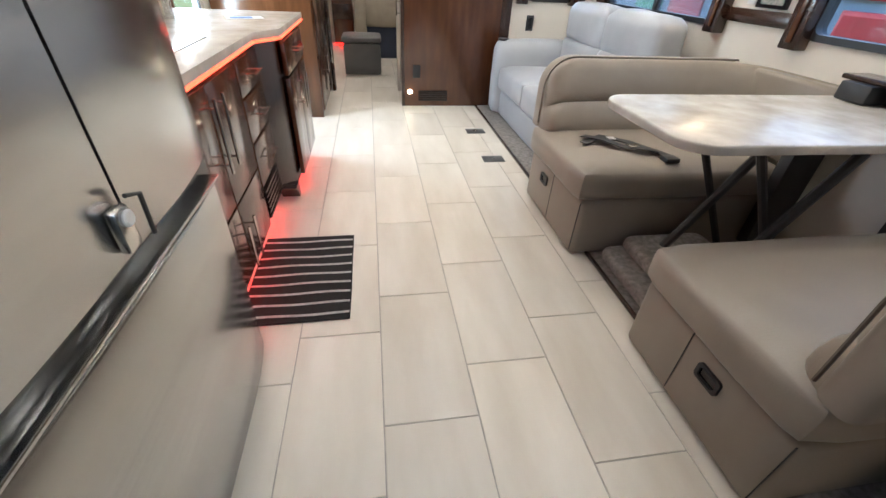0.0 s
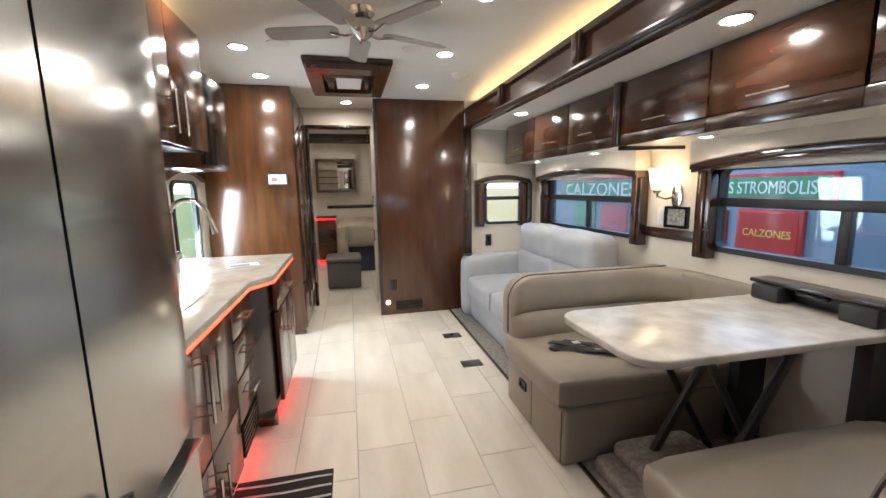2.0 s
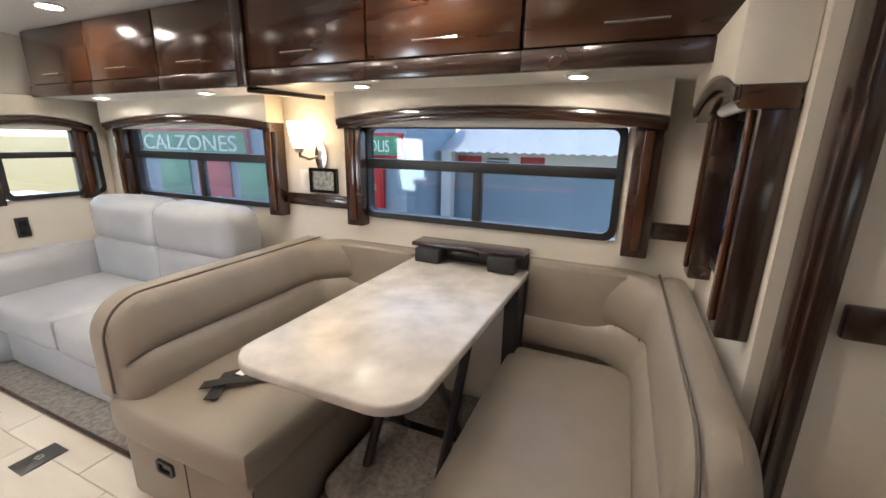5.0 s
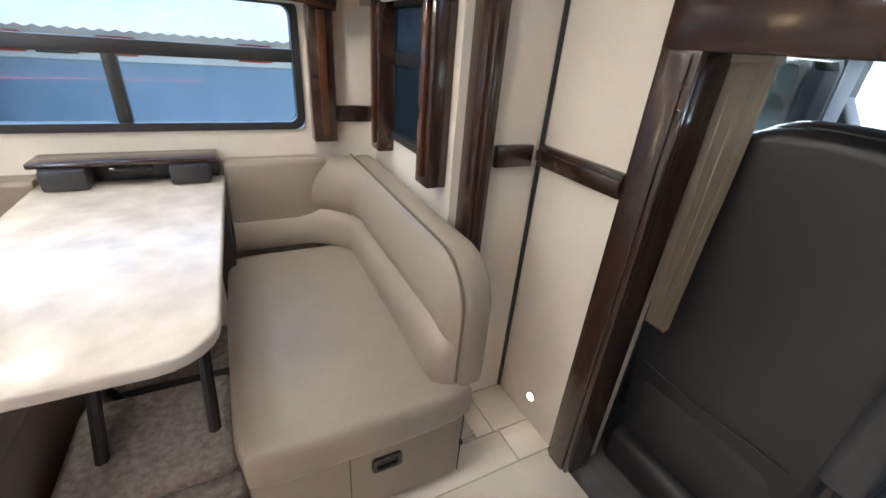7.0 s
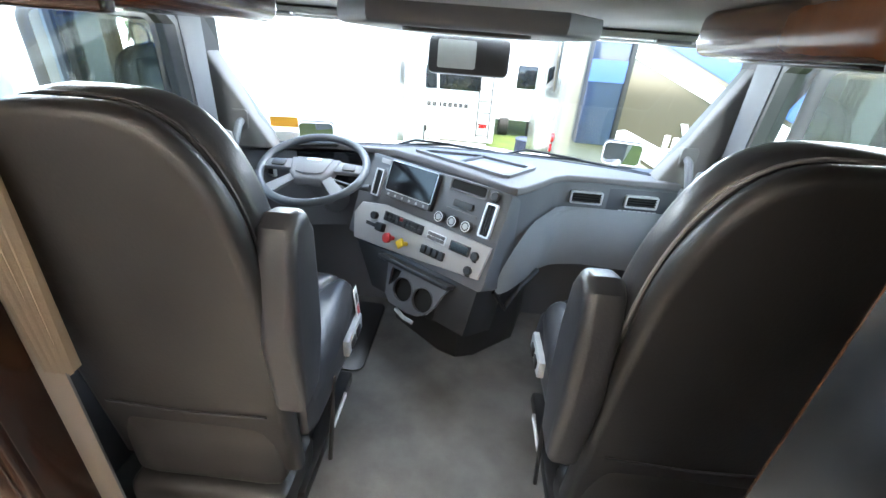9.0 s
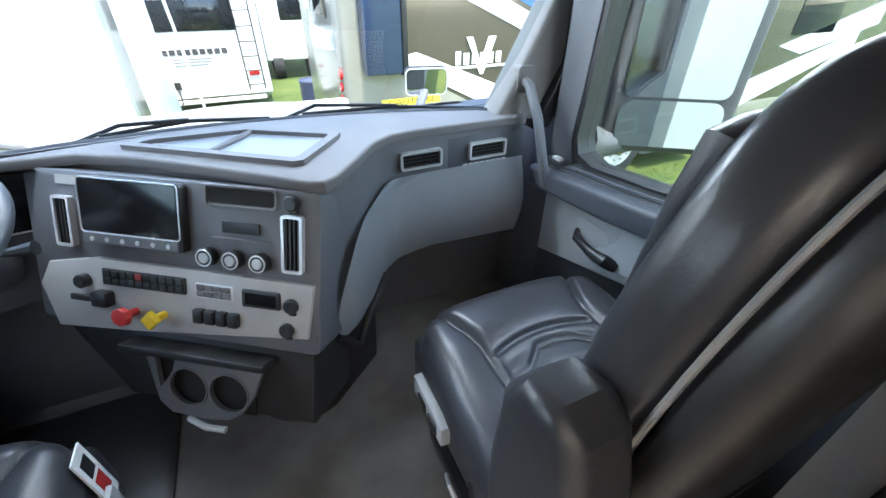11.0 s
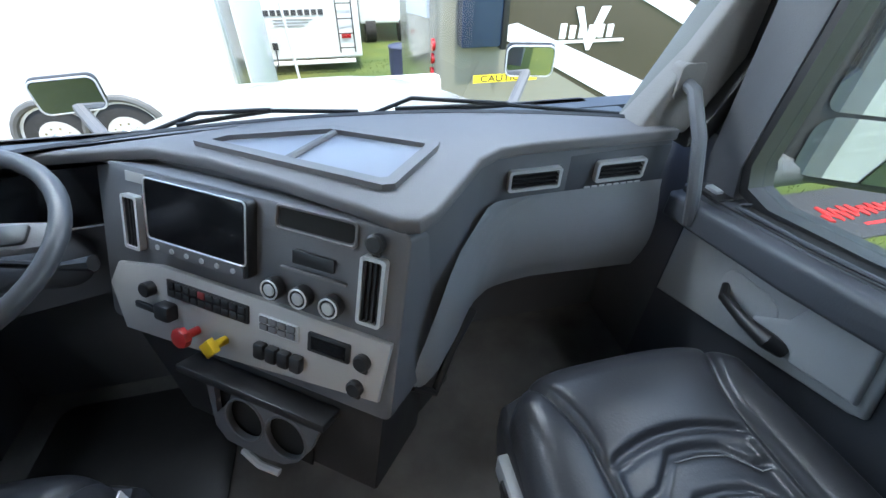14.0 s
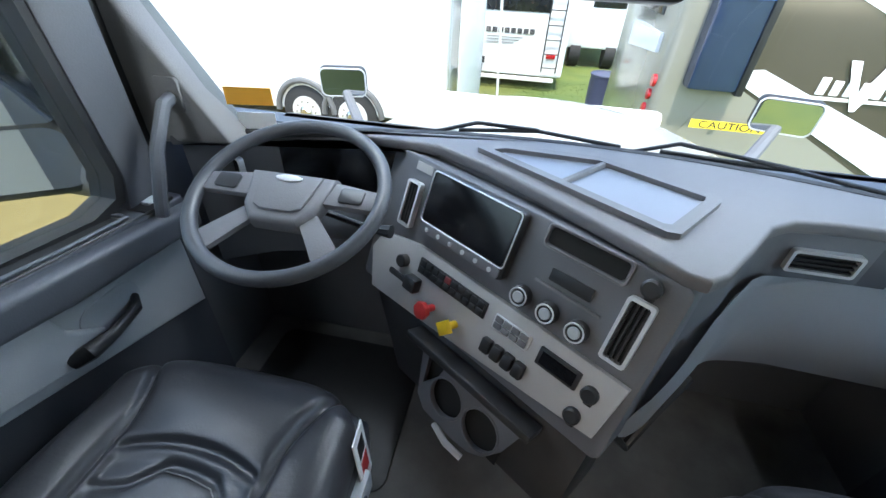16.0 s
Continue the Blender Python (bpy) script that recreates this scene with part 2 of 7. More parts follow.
def soft(x0, x1, y0, y1, z0, z1, bev=0.04, crown=0.015, cuts=6, uneven=0.004):
    """A stuffed cushion: rounded edges, crowned faces, slightly uneven."""
    bm = bmesh.new()
    bmesh.ops.create_cube(bm, size=1)
    bmesh.ops.subdivide_edges(bm, edges=bm.edges[:], cuts=cuts, use_grid_fill=True)
    sx, sy, sz = x1 - x0, y1 - y0, z1 - z0
    c = Vector(((x0 + x1) / 2, (y0 + y1) / 2, (z0 + z1) / 2))
    for v in bm.verts:
        p = Vector((v.co.x * sx, v.co.y * sy, v.co.z * sz))
        h = Vector((sx / 2 - bev, sy / 2 - bev, sz / 2 - bev))
        q = Vector([max(-h[k], min(h[k], p[k])) for k in range(3)])
        d = p - q
        if d.length > 1e-9:
            m = max(abs(d[k]) for k in range(3))
            p = q + d.normalized() * m
        n = v.co * 2
        for k in range(3):
            o = [j for j in range(3) if j != k]
            if abs(n[k]) > 0.99:
                p[k] += math.copysign(crown, n[k]) * (1 - n[o[0]] ** 2) * (1 - n[o[1]] ** 2)
        v.co = p + c
    bm.normal_update()
    if uneven:
        puff(bm, uneven, 5.0)
    return bm


def finish(name, bm, material, smooth=True):
    me = bpy.data.meshes.new(name)
    bm.to_mesh(me); bm.free()
    me.materials.append(material)
    if smooth:
        for p in me.polygons:
            p.use_smooth = True
        me.set_sharp_from_angle(angle=radians(35))
    return new(name, me)


def thing(name, label, category, at=(0, 0, 0), group="", kind=""):
    ob = new(name)
    ob.empty_display_size = 0.05
    ob.location = at
    ob["base"] = tuple(at)
    return tagged(ob, label, category, group, kind)


def part(name, bm, material, parent, label="", smooth=True):
    ob = finish(name, bm, material, smooth)
    ob.parent = parent
    if parent.type == "EMPTY":
        ob.matrix_parent_inverse = Matrix.Translation(parent.location).inverted()
    return tagged(ob, label)


def solid(name, bm, material, label="", category="", kind="", group=""):
    return tagged(finish(name, bm, material), label, category, group, kind)


def words(text, size, material, m, depth=0.002, name="lettering", parent=None, squeeze=1.0, shear=0.0):
    """Raised letters in the built-in font, as a mesh."""
    cu = bpy.data.curves.new(name, "FONT")
    cu.body, cu.size, cu.extrude, cu.align_x, cu.shear = text, size, depth, "CENTER", shear
    tmp = new(name, cu)
    me = bpy.data.meshes.new_from_object(tmp)
    bpy.data.objects.remove(tmp)
    me.transform(m @ Matrix.Diagonal((squeeze, 1, 1, 1)))
    me.materials.clear()
    me.materials.append(material)
    ob = new(name, me)
    if parent is not None:
        ob.parent = parent
        if parent.type == "EMPTY":
            ob.matrix_parent_inverse = Matrix.Translation(parent.location).inverted()
    return ob


def axes(o, ex, ey, ez):
    return Matrix((( ex[0], ey[0], ez[0], o[0]), (ex[1], ey[1], ez[1], o[1]), (ex[2], ey[2], ez[2], o[2]), (0, 0, 0, 1)))

# ---------------------------------------------------------------- coach shell
STRUCT = "structure"
XW, YR, YF = 2.25, 4.30, 0.38          # slide-out: window wall, rear end, front end
floor = solid("floor", B(-1.1, 1.21, 0.08, 8.3, -0.06, -0.004), GROUT, "grey grout bed under cream tiles", "floor", STRUCT)
solid("floor_corner", B(1.214, 1.46, 0.08, YF - 0.004, -0.06, -0.004), GROUT, "grey grout bed in the corner", "floor", STRUCT)
solid("slide_floor", B(1.214, XW, YF, YR, -0.06, 0.006, 0.004), CARPET, "grey brown carpet of the slide-out floor", "carpet", STRUCT)
solid("floor_edge_trim", B(1.195, 1.212, YF, YR, -0.003, 0.012, 0.003), TRIM, "thin dark wooden strip along the carpet", "trim", STRUCT)
solid("ceiling", B(-1.1, 1.62, 0.08, 8.3, 2.25, 2.31), CEIL, "smooth white vinyl ceiling", "ceiling", STRUCT)


def wall_x(name, x0, x1, y0, y1, z0, z1, holes, material, label):
    """A wall across x with rectangular openings (y0, y1, z0, z1), in upright strips."""
    cuts = sorted({y0, y1, *[h[0] for h in holes], *[h[1] for h in holes]})
    bms = []
    for a, b in zip(cuts, cuts[1:]):
        spans, z = [], z0
        for h in sorted((h for h in holes if h[0] <= a and h[1] >= b), key=lambda h: h[2]):
            spans.append((z, h[2])); z = h[3]
        spans.append((z, z1))
        bms += [B(x0, x1, a, b, p, q) for p, q in spans if q - p > 1e-4]
    bm = merge(*bms)
    bmesh.ops.remove_doubles(bm, verts=bm.verts[:], dist=1e-4)
    return solid(name, bm, material, label, "wall", STRUCT)


def wall_y(name, y0, y1, x0, x1, z0, z1, holes, material, label):
    cuts = sorted({x0, x1, *[h[0] for h in holes], *[h[1] for h in holes]})
    bms = []
    for a, b in zip(cuts, cuts[1:]):
        spans, z = [], z0
        for h in sorted((h for h in holes if h[0] <= a and h[1] >= b), key=lambda h: h[2]):
            spans.append((z, h[2])); z = h[3]
        spans.append((z, z1))
        bms += [B(a, b, y0, y1, p, q) for p, q in spans if q - p > 1e-4]
    bm = merge(*bms)
    bmesh.ops.remove_doubles(bm, verts=bm.verts[:], dist=1e-4)
    return solid(name, bm, material, label, "wall", STRUCT)


W1, W2, W3, W4 = (0.70, 1.98, 0.955, 1.45), (2.62, 3.97, 0.945, 1.45), (1.62, 2.19, 0.94, 1.42), (1.56, 2.14, 0.96, 1.47)
wall_x("wall_window_side", XW, XW + 0.06, YF - 0.06, YR + 0.06, -0.06, 1.99, [W1, W2], WALL, "cream vinyl slide-out wall with two windows")
wall_y("wall_slide_rear", YR, YR + 0.06, 1.46, XW, -0.06, 1.99, [W3], WALL, "cream vinyl end wall of the slide-out")
wall_y("wall_slide_front", YF - 0.06, YF, 1.46, XW, -0.06, 1.99, [W4], WALL, "cream vinyl front wall of the slide-out")
solid("slide_ceiling", B(1.44, XW, YF, YR, 1.965, 2.0), CEIL, "white lowered slide-out ceiling", "ceiling", STRUCT)
solid("wall_over_slide", B(1.56, 1.62, 0.08, 4.9, 2.0, 2.25), WALL, "cream vinyl strip above the slide-out", "wall", STRUCT)
DOOR = (3.16, 3.80, 0.02, 1.52)
wall_x("wall_kitchen_side", -1.1, -1.04, 0.08, 4.9, -0.06, 2.25, [DOOR], WALL, "cream vinyl wall behind the kitchen")
wall_y("wall_cab_partition", -0.02, 0.08, -1.1, 1.44, -0.06, 2.25, [(-0.80, 1.0, -0.06, 2.25)], WALL, "cream vinyl partition beside the opening to the cab")
solid("wall_over_cab_opening", B(-0.80, 1.0, -0.09, -0.012, 1.442, 2.25), WALL, "cream vinyl wall above the opening to the cab", "wall", STRUCT)
solid("wall_corner", B(1.405, 1.45, 0.08, 0.3, -0.06, 2.25), WALL, "cream vinyl corner panel beside the partition", "wall", STRUCT)
solid("wall_corner_seam", B(1.392, 1.405, 0.08, 0.094, 0, 2.25, 0.003), BLACK, "thin dark seam strip in the corner", "trim", STRUCT)
solid("partition_chair_rail", merge(B(1.046, 1.392, 0.08, 0.105, 0.995, 1.065, 0.006), B(1.046, 1.392, 0.105, 0.113, 1.012, 1.048, 0.004)), TRIM, "dark wooden chair rail on the partition", "trim", STRUCT)
solid("corner_chair_rail", B(1.38, 1.405, 0.13, 0.27, 0.995, 1.065, 0.006), TRIM, "dark wooden chair rail", "trim", STRUCT)

# frame round the opening to the cab
frame_cab = thing("cab_opening_frame", "dark cherry frame round the opening to the cab", "door frame", (0.2, 0.1, 0), kind=STRUCT)
part("post", merge(B(0.945, 1.045, 0.078, 0.102, 0, 1.43, 0.005), B(0.962, 1.028, 0.102, 0.109, 0, 1.35, 0.003)), TRIM, frame_cab)
# this post is painted warm-lit, the other one dark
part("post", B(-0.865, -0.765, 0.078, 0.102, 0, 1.43, 0.005), WOOD_LIT, frame_cab, "cherry post with warm light painted into its colour")
part("jamb", B(0.952, 0.998, -0.02, 0.077, -0.03, 1.355, 0.003), TRIM, frame_cab)
part("jamb", B(-0.798, -0.775, -0.02, 0.077, -0.03, 1.355, 0.003), TRIM, frame_cab)
part("header", B(0.47, 1.045, 0.078, 0.104, 1.353, 1.50, 0.006), TRIM, frame_cab)
part("header", B(-0.865, -0.36, 0.078, 0.104, 1.353, 1.50, 0.006), TRIM, frame_cab)
part("middle_header", B(-0.36, 0.47, -0.012, 0.02, 1.444, 1.52, 0.004), TRIM, frame_cab)
part("soffit", B(0.45, 0.998, -0.30, 0.077, 1.362, 1.44, 0.022, 4), WOOD, frame_cab, "cherry soffit with a rounded end")
part("lining", B(0.976, 0.992, -0.085, -0.021, -0.03, 1.42, 0.003), WALL, frame_cab, "pale jamb lining")
step_light = thing("courtesy_light", "small round white courtesy light on the partition", "light", (1.2, 0.085, 0.12))
part("bezel", cyl_b((1.2, 0.08, 0.12), (1.2, 0.087, 0.12), 0.022), CHROME, step_light)
part("lens", cyl_b((1.2, 0.087, 0.12), (1.2, 0.091, 0.12), 0.014), mat("small_lamp_lens", (1, 0.9, 0.75), emit=6), step_light)

# slide-out face: rails, panels and posts with a lamp strip on top
fascia = thing("slide_fascia", "dark cherry fascia above the slide-out opening", "fascia", (1.42, 2, 1.95), kind=STRUCT)
part("bottom_rail", merge(B(1.385, 1.46, YF - 0.1, YR, 1.945, 1.995, 0.006), B(1.372, 1.386, YF - 0.1, YR, 1.955, 1.985, 0.004)), TRIM, fascia)
part("panel", B(1.41, 1.45, YF - 0.1, YR, 1.995, 2.12), WOOD_H, fascia)
part("top_rail", B(1.385, 1.46, YF - 0.1, YR, 2.12, 2.16, 0.006), TRIM, fascia)
for yy in (0.62, 1.25, 2.08, 3.18):
    part("bracket", merge(B(1.37, 1.412, yy - 0.035, yy + 0.035, 1.985, 2.15, 0.006), B(1.36, 1.372, yy - 0.024, yy + 0.024, 2.0, 2.14, 0.004)), TRIM, fascia)
led1 = thing("cove_led_strip", "warm LED strip in the ceiling cove", "light", (1.5, 2, 2.16))
part("strip", B(1.49, 1.51, 0.3, 4.25, 2.16, 2.168), LED_WARM, led1)
for yy in (YF - 0.06, YR):
    solid("slide_post", merge(B(1.375, 1.47, yy - 0.03, yy + 0.03, 0, 1.95, 0.006), B(1.355, 1.378, yy - 0.018, yy + 0.018, 0, 1.95, 0.005)), TRIM, "dark cherry post at the slide-out opening", "post", STRUCT)


# ---------------------------------------------------------------- windows
def window_x(name, hole, glass, label):
    y0, y1, z0, z1 = hole
    w = thing(name, label, "window", (XW, (y0 + y1) / 2, z0), kind=STRUCT)
    part("frame", ring(rrect(y0, y1, z0, z1, 0.05), rrect(y0 + 0.03, y1 - 0.03, z0 + 0.03, z1 - 0.03, 0.035), "x", XW - 0.012, XW + 0.05), BLACK, w, "black metal frame")
    zm = z0 + 0.58 * (z1 - z0)
    part("crossbar", B(XW + 0.005, XW + 0.045, y0 + 0.02, y1 - 0.02, zm - 0.025, zm + 0.025, 0.004), BLACK, w)
    ym = (y0 + y1) / 2
    part("mullion", B(XW + 0.005, XW + 0.045, ym - 0.022, ym + 0.022, z0 + 0.02, zm - 0.02, 0.004), BLACK, w)
    for a, b, c, d in ((y0 + 0.02, y1 - 0.02, zm, z1 - 0.02), (y0 + 0.02, ym, z0 + 0.02, zm), (ym, y1 - 0.02, z0 + 0.02, zm)):
        g = part("pane", B(XW + 0.022, XW + 0.026, a, b, c, d), glass, w)
        g.visible_shadow = False
    return w


window_x("window_1", W1, TINT, "wide tinted sliding window beside the dinette")
window_x("window_2", W2, SHADE_GLASS, "tinted window behind the sofa with grey mesh shade down")


def window_y(name, hole, y, glass, label, out):
    x0, x1, z0, z1 = hole
    w = thing(name, label, "window", ((x0 + x1) / 2, y, z0), kind=STRUCT)
    part("frame", ring(rrect(x0, x1, z0, z1, 0.05), rrect(x0 + 0.03, x1 - 0.03, z0 + 0.03, z1 - 0.03, 0.035), "y", y - 0.012 * out, y + 0.05 * out), BLACK, w)
    zm = z0 + 0.6 * (z1 - z0)
    part("crossbar", B(x0 + 0.02, x1 - 0.02, min(y, y + 0.04 * out), max(y, y + 0.04 * out), zm - 0.02, zm + 0.02, 0.004), BLACK, w)
    for c, d in ((zm, z1 - 0.02), (z0 + 0.02, zm)):
        g = part("pane", B(x0 + 0.02, x1 - 0.02, min(y + 0.02 * out, y + 0.024 * out), max(y + 0.02 * out, y + 0.024 * out), c, d), glass, w)
        g.visible_shadow = False


window_y("window_3", W3, YR, CLEAR, "small window in the rear end of the slide-out", 1)
window_y("window_4", W4, YF, DARK_SHADE, "dark shaded window in the front end of the slide-out", -1)


def arch(a0, a1, z0, z1, rise, n=16):
    """The outline of a board with straight top and arched underside."""
    pts = [(a0, z1), (a1, z1)]
    for k in range(n + 1):
        f = k / n
        pts.append((a1 + (a0 - a1) * f, z0 + rise * (1 - (2 * f - 1) ** 2)))
    return pts


def valance(name, axis, a0, a1, w, s, zt, zb, label):
    """Padded pelmet, arched wood trim under it and two wooden legs. w: the wall, s: which way the room lies."""
    at = (w, (a0 + a1) / 2, zb) if axis == "x" else ((a0 + a1) / 2, w, zb)
    v = thing(name, label, "valance", at)
    def bx(p, q, u0, u1, z0, z1, bev):
        lo, hi = sorted((w + s * p, w + s * q))
        return B(lo, hi, u0, u1, z0, z1, bev) if axis == "x" else B(u0, u1, lo, hi, z0, z1, bev)
    def band(z0, z1, rise, n=18):
        top_ = [(a0 + (a1 - a0) * k / n, z1 + rise * (1 - (2 * k / n - 1) ** 2)) for k in range(n + 1)]
        return top_ + [(a1 + (a0 - a1) * k / n, z0 + rise * (1 - (2 * k / n - 1) ** 2)) for k in range(n + 1)]
    lo, hi = sorted((w, w + s * 0.13))
    part("pelmet", prism(arch(a0, a1, zt - 0.172, zt, 0.05), axis, lo, hi, 0.008, 2), VAL, v, "cream padded pelmet")
    lo, hi = sorted((w + s * 0.005, w + s * 0.112))
    part("arched_board", prism(band(zt - 0.222, zt - 0.174, 0.05), axis, lo, hi, 0.004), WOOD_H, v, "arched cherry board")
    lo, hi = sorted((w + s * 0.112, w + s * 0.124))
    part("moulding", prism(band(zt - 0.205, zt - 0.176, 0.05), axis, lo, hi, 0.003), TRIM, v)
    for u in (a0 + 0.055, a1 - 0.055):
        leg = part("leg", bx(0.0, 0.07, u - 0.05, u + 0.05, zb, zt - 0.2, 0.006), TRIM, v)
        part("bead", bx(0.07, 0.082, u - 0.018, u + 0.018, zb + 0.03, zt - 0.22, 0.005), WOOD, leg)
    part("shade_roll", (cyl((w + s * 0.05, a0 + 0.1, zt - 0.19), (w + s * 0.05, a1 - 0.1, zt - 0.19), 0.02) if axis == "x" else cyl((a0 + 0.1, w + s * 0.05, zt - 0.19), (a1 - 0.1, w + s * 0.05, zt - 0.19), 0.02)), WHITEPL, v, "rolled pale shade")
    return v


valance("window_valance", "x", 0.57, 2.06, XW, -1, 1.635, 0.91, "cream valance with arched cherry trim and long legs")
valance("window_valance", "x", 2.52, 4.08, XW, -1, 1.62, 0.915, "cream valance with arched cherry trim above the sofa")
valance("window_valance", "y", 1.50, 2.12, YR, -1, 1.60, 0.92, "short cream valance with arched cherry trim")
valance("window_valance", "y", 1.49, 2.10, YF, 1, 1.66, 0.905, "cream valance with arched cherry trim on the end wall")
for a, b in ((2.065, 2.515), (0.385, 0.565)):
    solid("chair_rail", merge(B(XW - 0.02, XW, a, b, 0.985, 1.055, 0.005), B(XW - 0.03, XW - 0.018, a, b, 1.0, 1.04, 0.004)), TRIM, "dark wooden chair rail on the wall", "trim", STRUCT)

# ---------------------------------------------------------------- overhead cabinets of the slide-out
for a, b in ((0.385, 1.05), (1.05, 1.65), (1.65, 2.27), (2.33, 2.88), (2.88, 3.46), (3.46, 4.12)):
    cb = thing("overhead_cabinet", "glossy dark cherry overhead cabinet with flap door", "cabinet", (2.0, (a + b) / 2, 1.6), "overhead cabinets of the slide-out")
    part("body", B(1.83, XW, a, b, 1.60, 1.965), TRIM, cb)
    dr = part("door", B(1.805, 1.829, a + 0.006, b - 0.006, 1.655, 1.955, 0.004), WOOD_H, cb)
    ym = (a + b) / 2
    hd = merge(tube([(1.775, ym - 0.085, 1.70), (1.775, ym + 0.085, 1.70)], 0.005, 8), tube([(1.775, ym - 0.07, 1.70), (1.806, ym - 0.07, 1.70)], 0.004, 8), tube([(1.775, ym + 0.07, 1.70), (1.806, ym + 0.07, 1.70)], 0.004, 8))
    part("handle", hd, CHROME, dr, "brushed nickel bar handle")
    part("light_rail", B(1.80, 1.83, a, b, 1.585, 1.65, 0.004), TRIM, cb)
solid("cabinet_divider", B(1.79, XW, 2.27, 2.33, 1.585, 1.965, 0.005), TRIM, "dark cherry divider between overhead cabinets", "divider")
solid("cabinet_underside", B(1.84, XW, 0.385, 4.12, 1.588, 1.6), CEIL, "white panel under the overhead cabinets", "panel", STRUCT)
rod = thing("support_rod", "dark rod fixed under the overhead cabinets", "rod", (1.83, 2.3, 1.57))
part("bar", cyl_b((1.82, 2.30, 1.572), (2.2, 2.18, 1.572), 0.012), TRIM, rod)

# ---------------------------------------------------------------- lamps
def downlight(x, y, z, r=0.062, label="round warm white recessed ceiling light"):
    d = thing("downlight", label, "light", (x, y, z), "recessed lights")
    part("bezel", tube([(x + (r - 0.007) * math.cos(k * math.pi / 12), y + (r - 0.007) * math.sin(k * math.pi / 12), z - 0.004) for k in range(24)], 0.008, 8, True), WHITEPL, d)
    part("lens", cyl((x, y, z - 0.007), (x, y, z - 0.001), r - 0.01, 24), LAMP, d)


for x, y in ((0.85, 1.99), (0.85, 2.85), (0.85, 3.72), (-0.46, 2.93), (-0.46, 3.6), (-0.46, 2.05), (0.19, 4.5), (0.85, 1.1), (-0.46, 1.1)):
    downlight(x, y, 2.25)
for x, y in ((1.62, 1.37), (1.62, 3.33)):
    downlight(x, y, 1.965)
for y in (0.88, 1.76, 2.72, 3.64):
    downlight(1.93, y, 1.588, 0.042, "small round warm light under the overhead cabinets")
for x, y in ((0.62, 2.8), (-0.21, 2.84)):
    sp = thing("ceiling_speaker", "round white grille of a ceiling speaker", "speaker", (x, y, 2.25))
    part("grille", tube([(x, y, 2.249), (x, y, 2.243), (x, y, 2.24)], [0.07, 0.068, 0.05], 24), WHITEPL, sp)
sm = thing("smoke_detector", "round white smoke detector on the ceiling", "detector", (1.08, 3.31, 2.25))
part("body", tube([(1.08, 3.31, 2.25), (1.08, 3.31, 2.235), (1.08, 3.31, 2.215)], [0.065, 0.062, 0.045], 24), WHITEPL, sm)
part("cap", cyl_b((1.08, 3.31, 2.217), (1.08, 3.31, 2.205), 0.025), WHITEPL, sm)

# air conditioner grille
ac = thing("ceiling_vent_unit", "dark wooden air conditioner surround on the ceiling", "air vent", (0.2, 3.5, 2.2))
part("base", B(-0.10, 0.52, 3.03, 3.95, 2.215, 2.25, 0.01), TRIM, ac)
part("surround", ring(rrect(-0.08, 0.50, 3.06, 3.92, 0.02), rrect(0.02, 0.40, 3.2, 3.78, 0.02), "z", 2.175, 2.218), WOOD_H, ac)
for k in range(3):
    part("slat", B(0.03 + 0.0, 0.39, 3.215 + k * 0.04, 3.24 + k * 0.04, 2.18, 2.19, 0.003), TRIM, ac)
part("diffuser", B(0.12, 0.31, 3.36, 3.7, 2.19, 2.2, 0.003), WHITEPL, ac, "white centre panel")
for xx in (0.05, 0.335):
    part("louvre", B(xx, xx + 0.05, 3.36, 3.72, 2.185, 2.205, 0.004), TRIM, ac)

# ceiling fan
FX, FY = 0.28, 2.27
fan = thing("ceiling_fan", "brushed nickel ceiling fan with five grey blades", "fan", (FX, FY, 2.25))
part("canopy", tube([(FX, FY, 2.25), (FX, FY, 2.23), (FX, FY, 2.2)], [0.07, 0.065, 0.03], 20), CHROME, fan)
part("motor", tube([(FX, FY, 2.21), (FX, FY, 2.19), (FX, FY, 2.15), (FX, FY, 2.13), (FX, FY, 2.105)], [0.045, 0.062, 0.062, 0.045, 0.02], 20), CHROME, fan)
for k in range(5):
    m = Matrix.Translation((FX, FY, 2.15)) @ Matrix.Rotation(radians(20 + 72 * k), 4, "Z") @ Matrix.Rotation(radians(10), 4, "X")
    bl = part("blade", moved(prism(rrect(0.12, 0.50, -0.055, 0.055, 0.04), "z", -0.003, 0.003), m), mat("grey_fan_blade", (0.34, 0.33, 0.31), 0.4), fan)
    part("arm", moved(tube([(0.04, 0, -0.015), (0.09, 0, -0.022), (0.17, 0, -0.004)], 0.007, 8), m), CHROME, bl)

# ---------------------------------------------------------------- wall things by the sofa
sc = thing("wall_sconce", "nickel wall sconce with a lit frosted glass shade", "sconce", (XW, 2.28, 1.25))
part("plate", moved(prism([(0.042 * math.cos(a * math.pi / 12), 0.085 * math.sin(a * math.pi / 12)) for a in range(24)], "x", XW - 0.014, XW, 0.004), Matrix.Translation((0, 2.26, 1.27))), CHROME, sc)
part("arm", tube([(XW, 2.28, 1.27), (XW - 0.06, 2.30, 1.255), (XW - 0.10, 2.325, 1.27), (XW - 0.10, 2.33, 1.31)], 0.009, 10), CHROME, sc)
part("cup", tube([(XW - 0.10, 2.33, 1.29), (XW - 0.10, 2.33, 1.32)], [0.02, 0.028], 14), CHROME, sc)
part("shade", tube([(XW - 0.10, 2.33, 1.315), (XW - 0.10, 2.33, 1.36), (XW - 0.10, 2.33, 1.45)], [0.028, 0.042, 0.056], 20), LAMP_W, sc, "lit frosted glass shade")
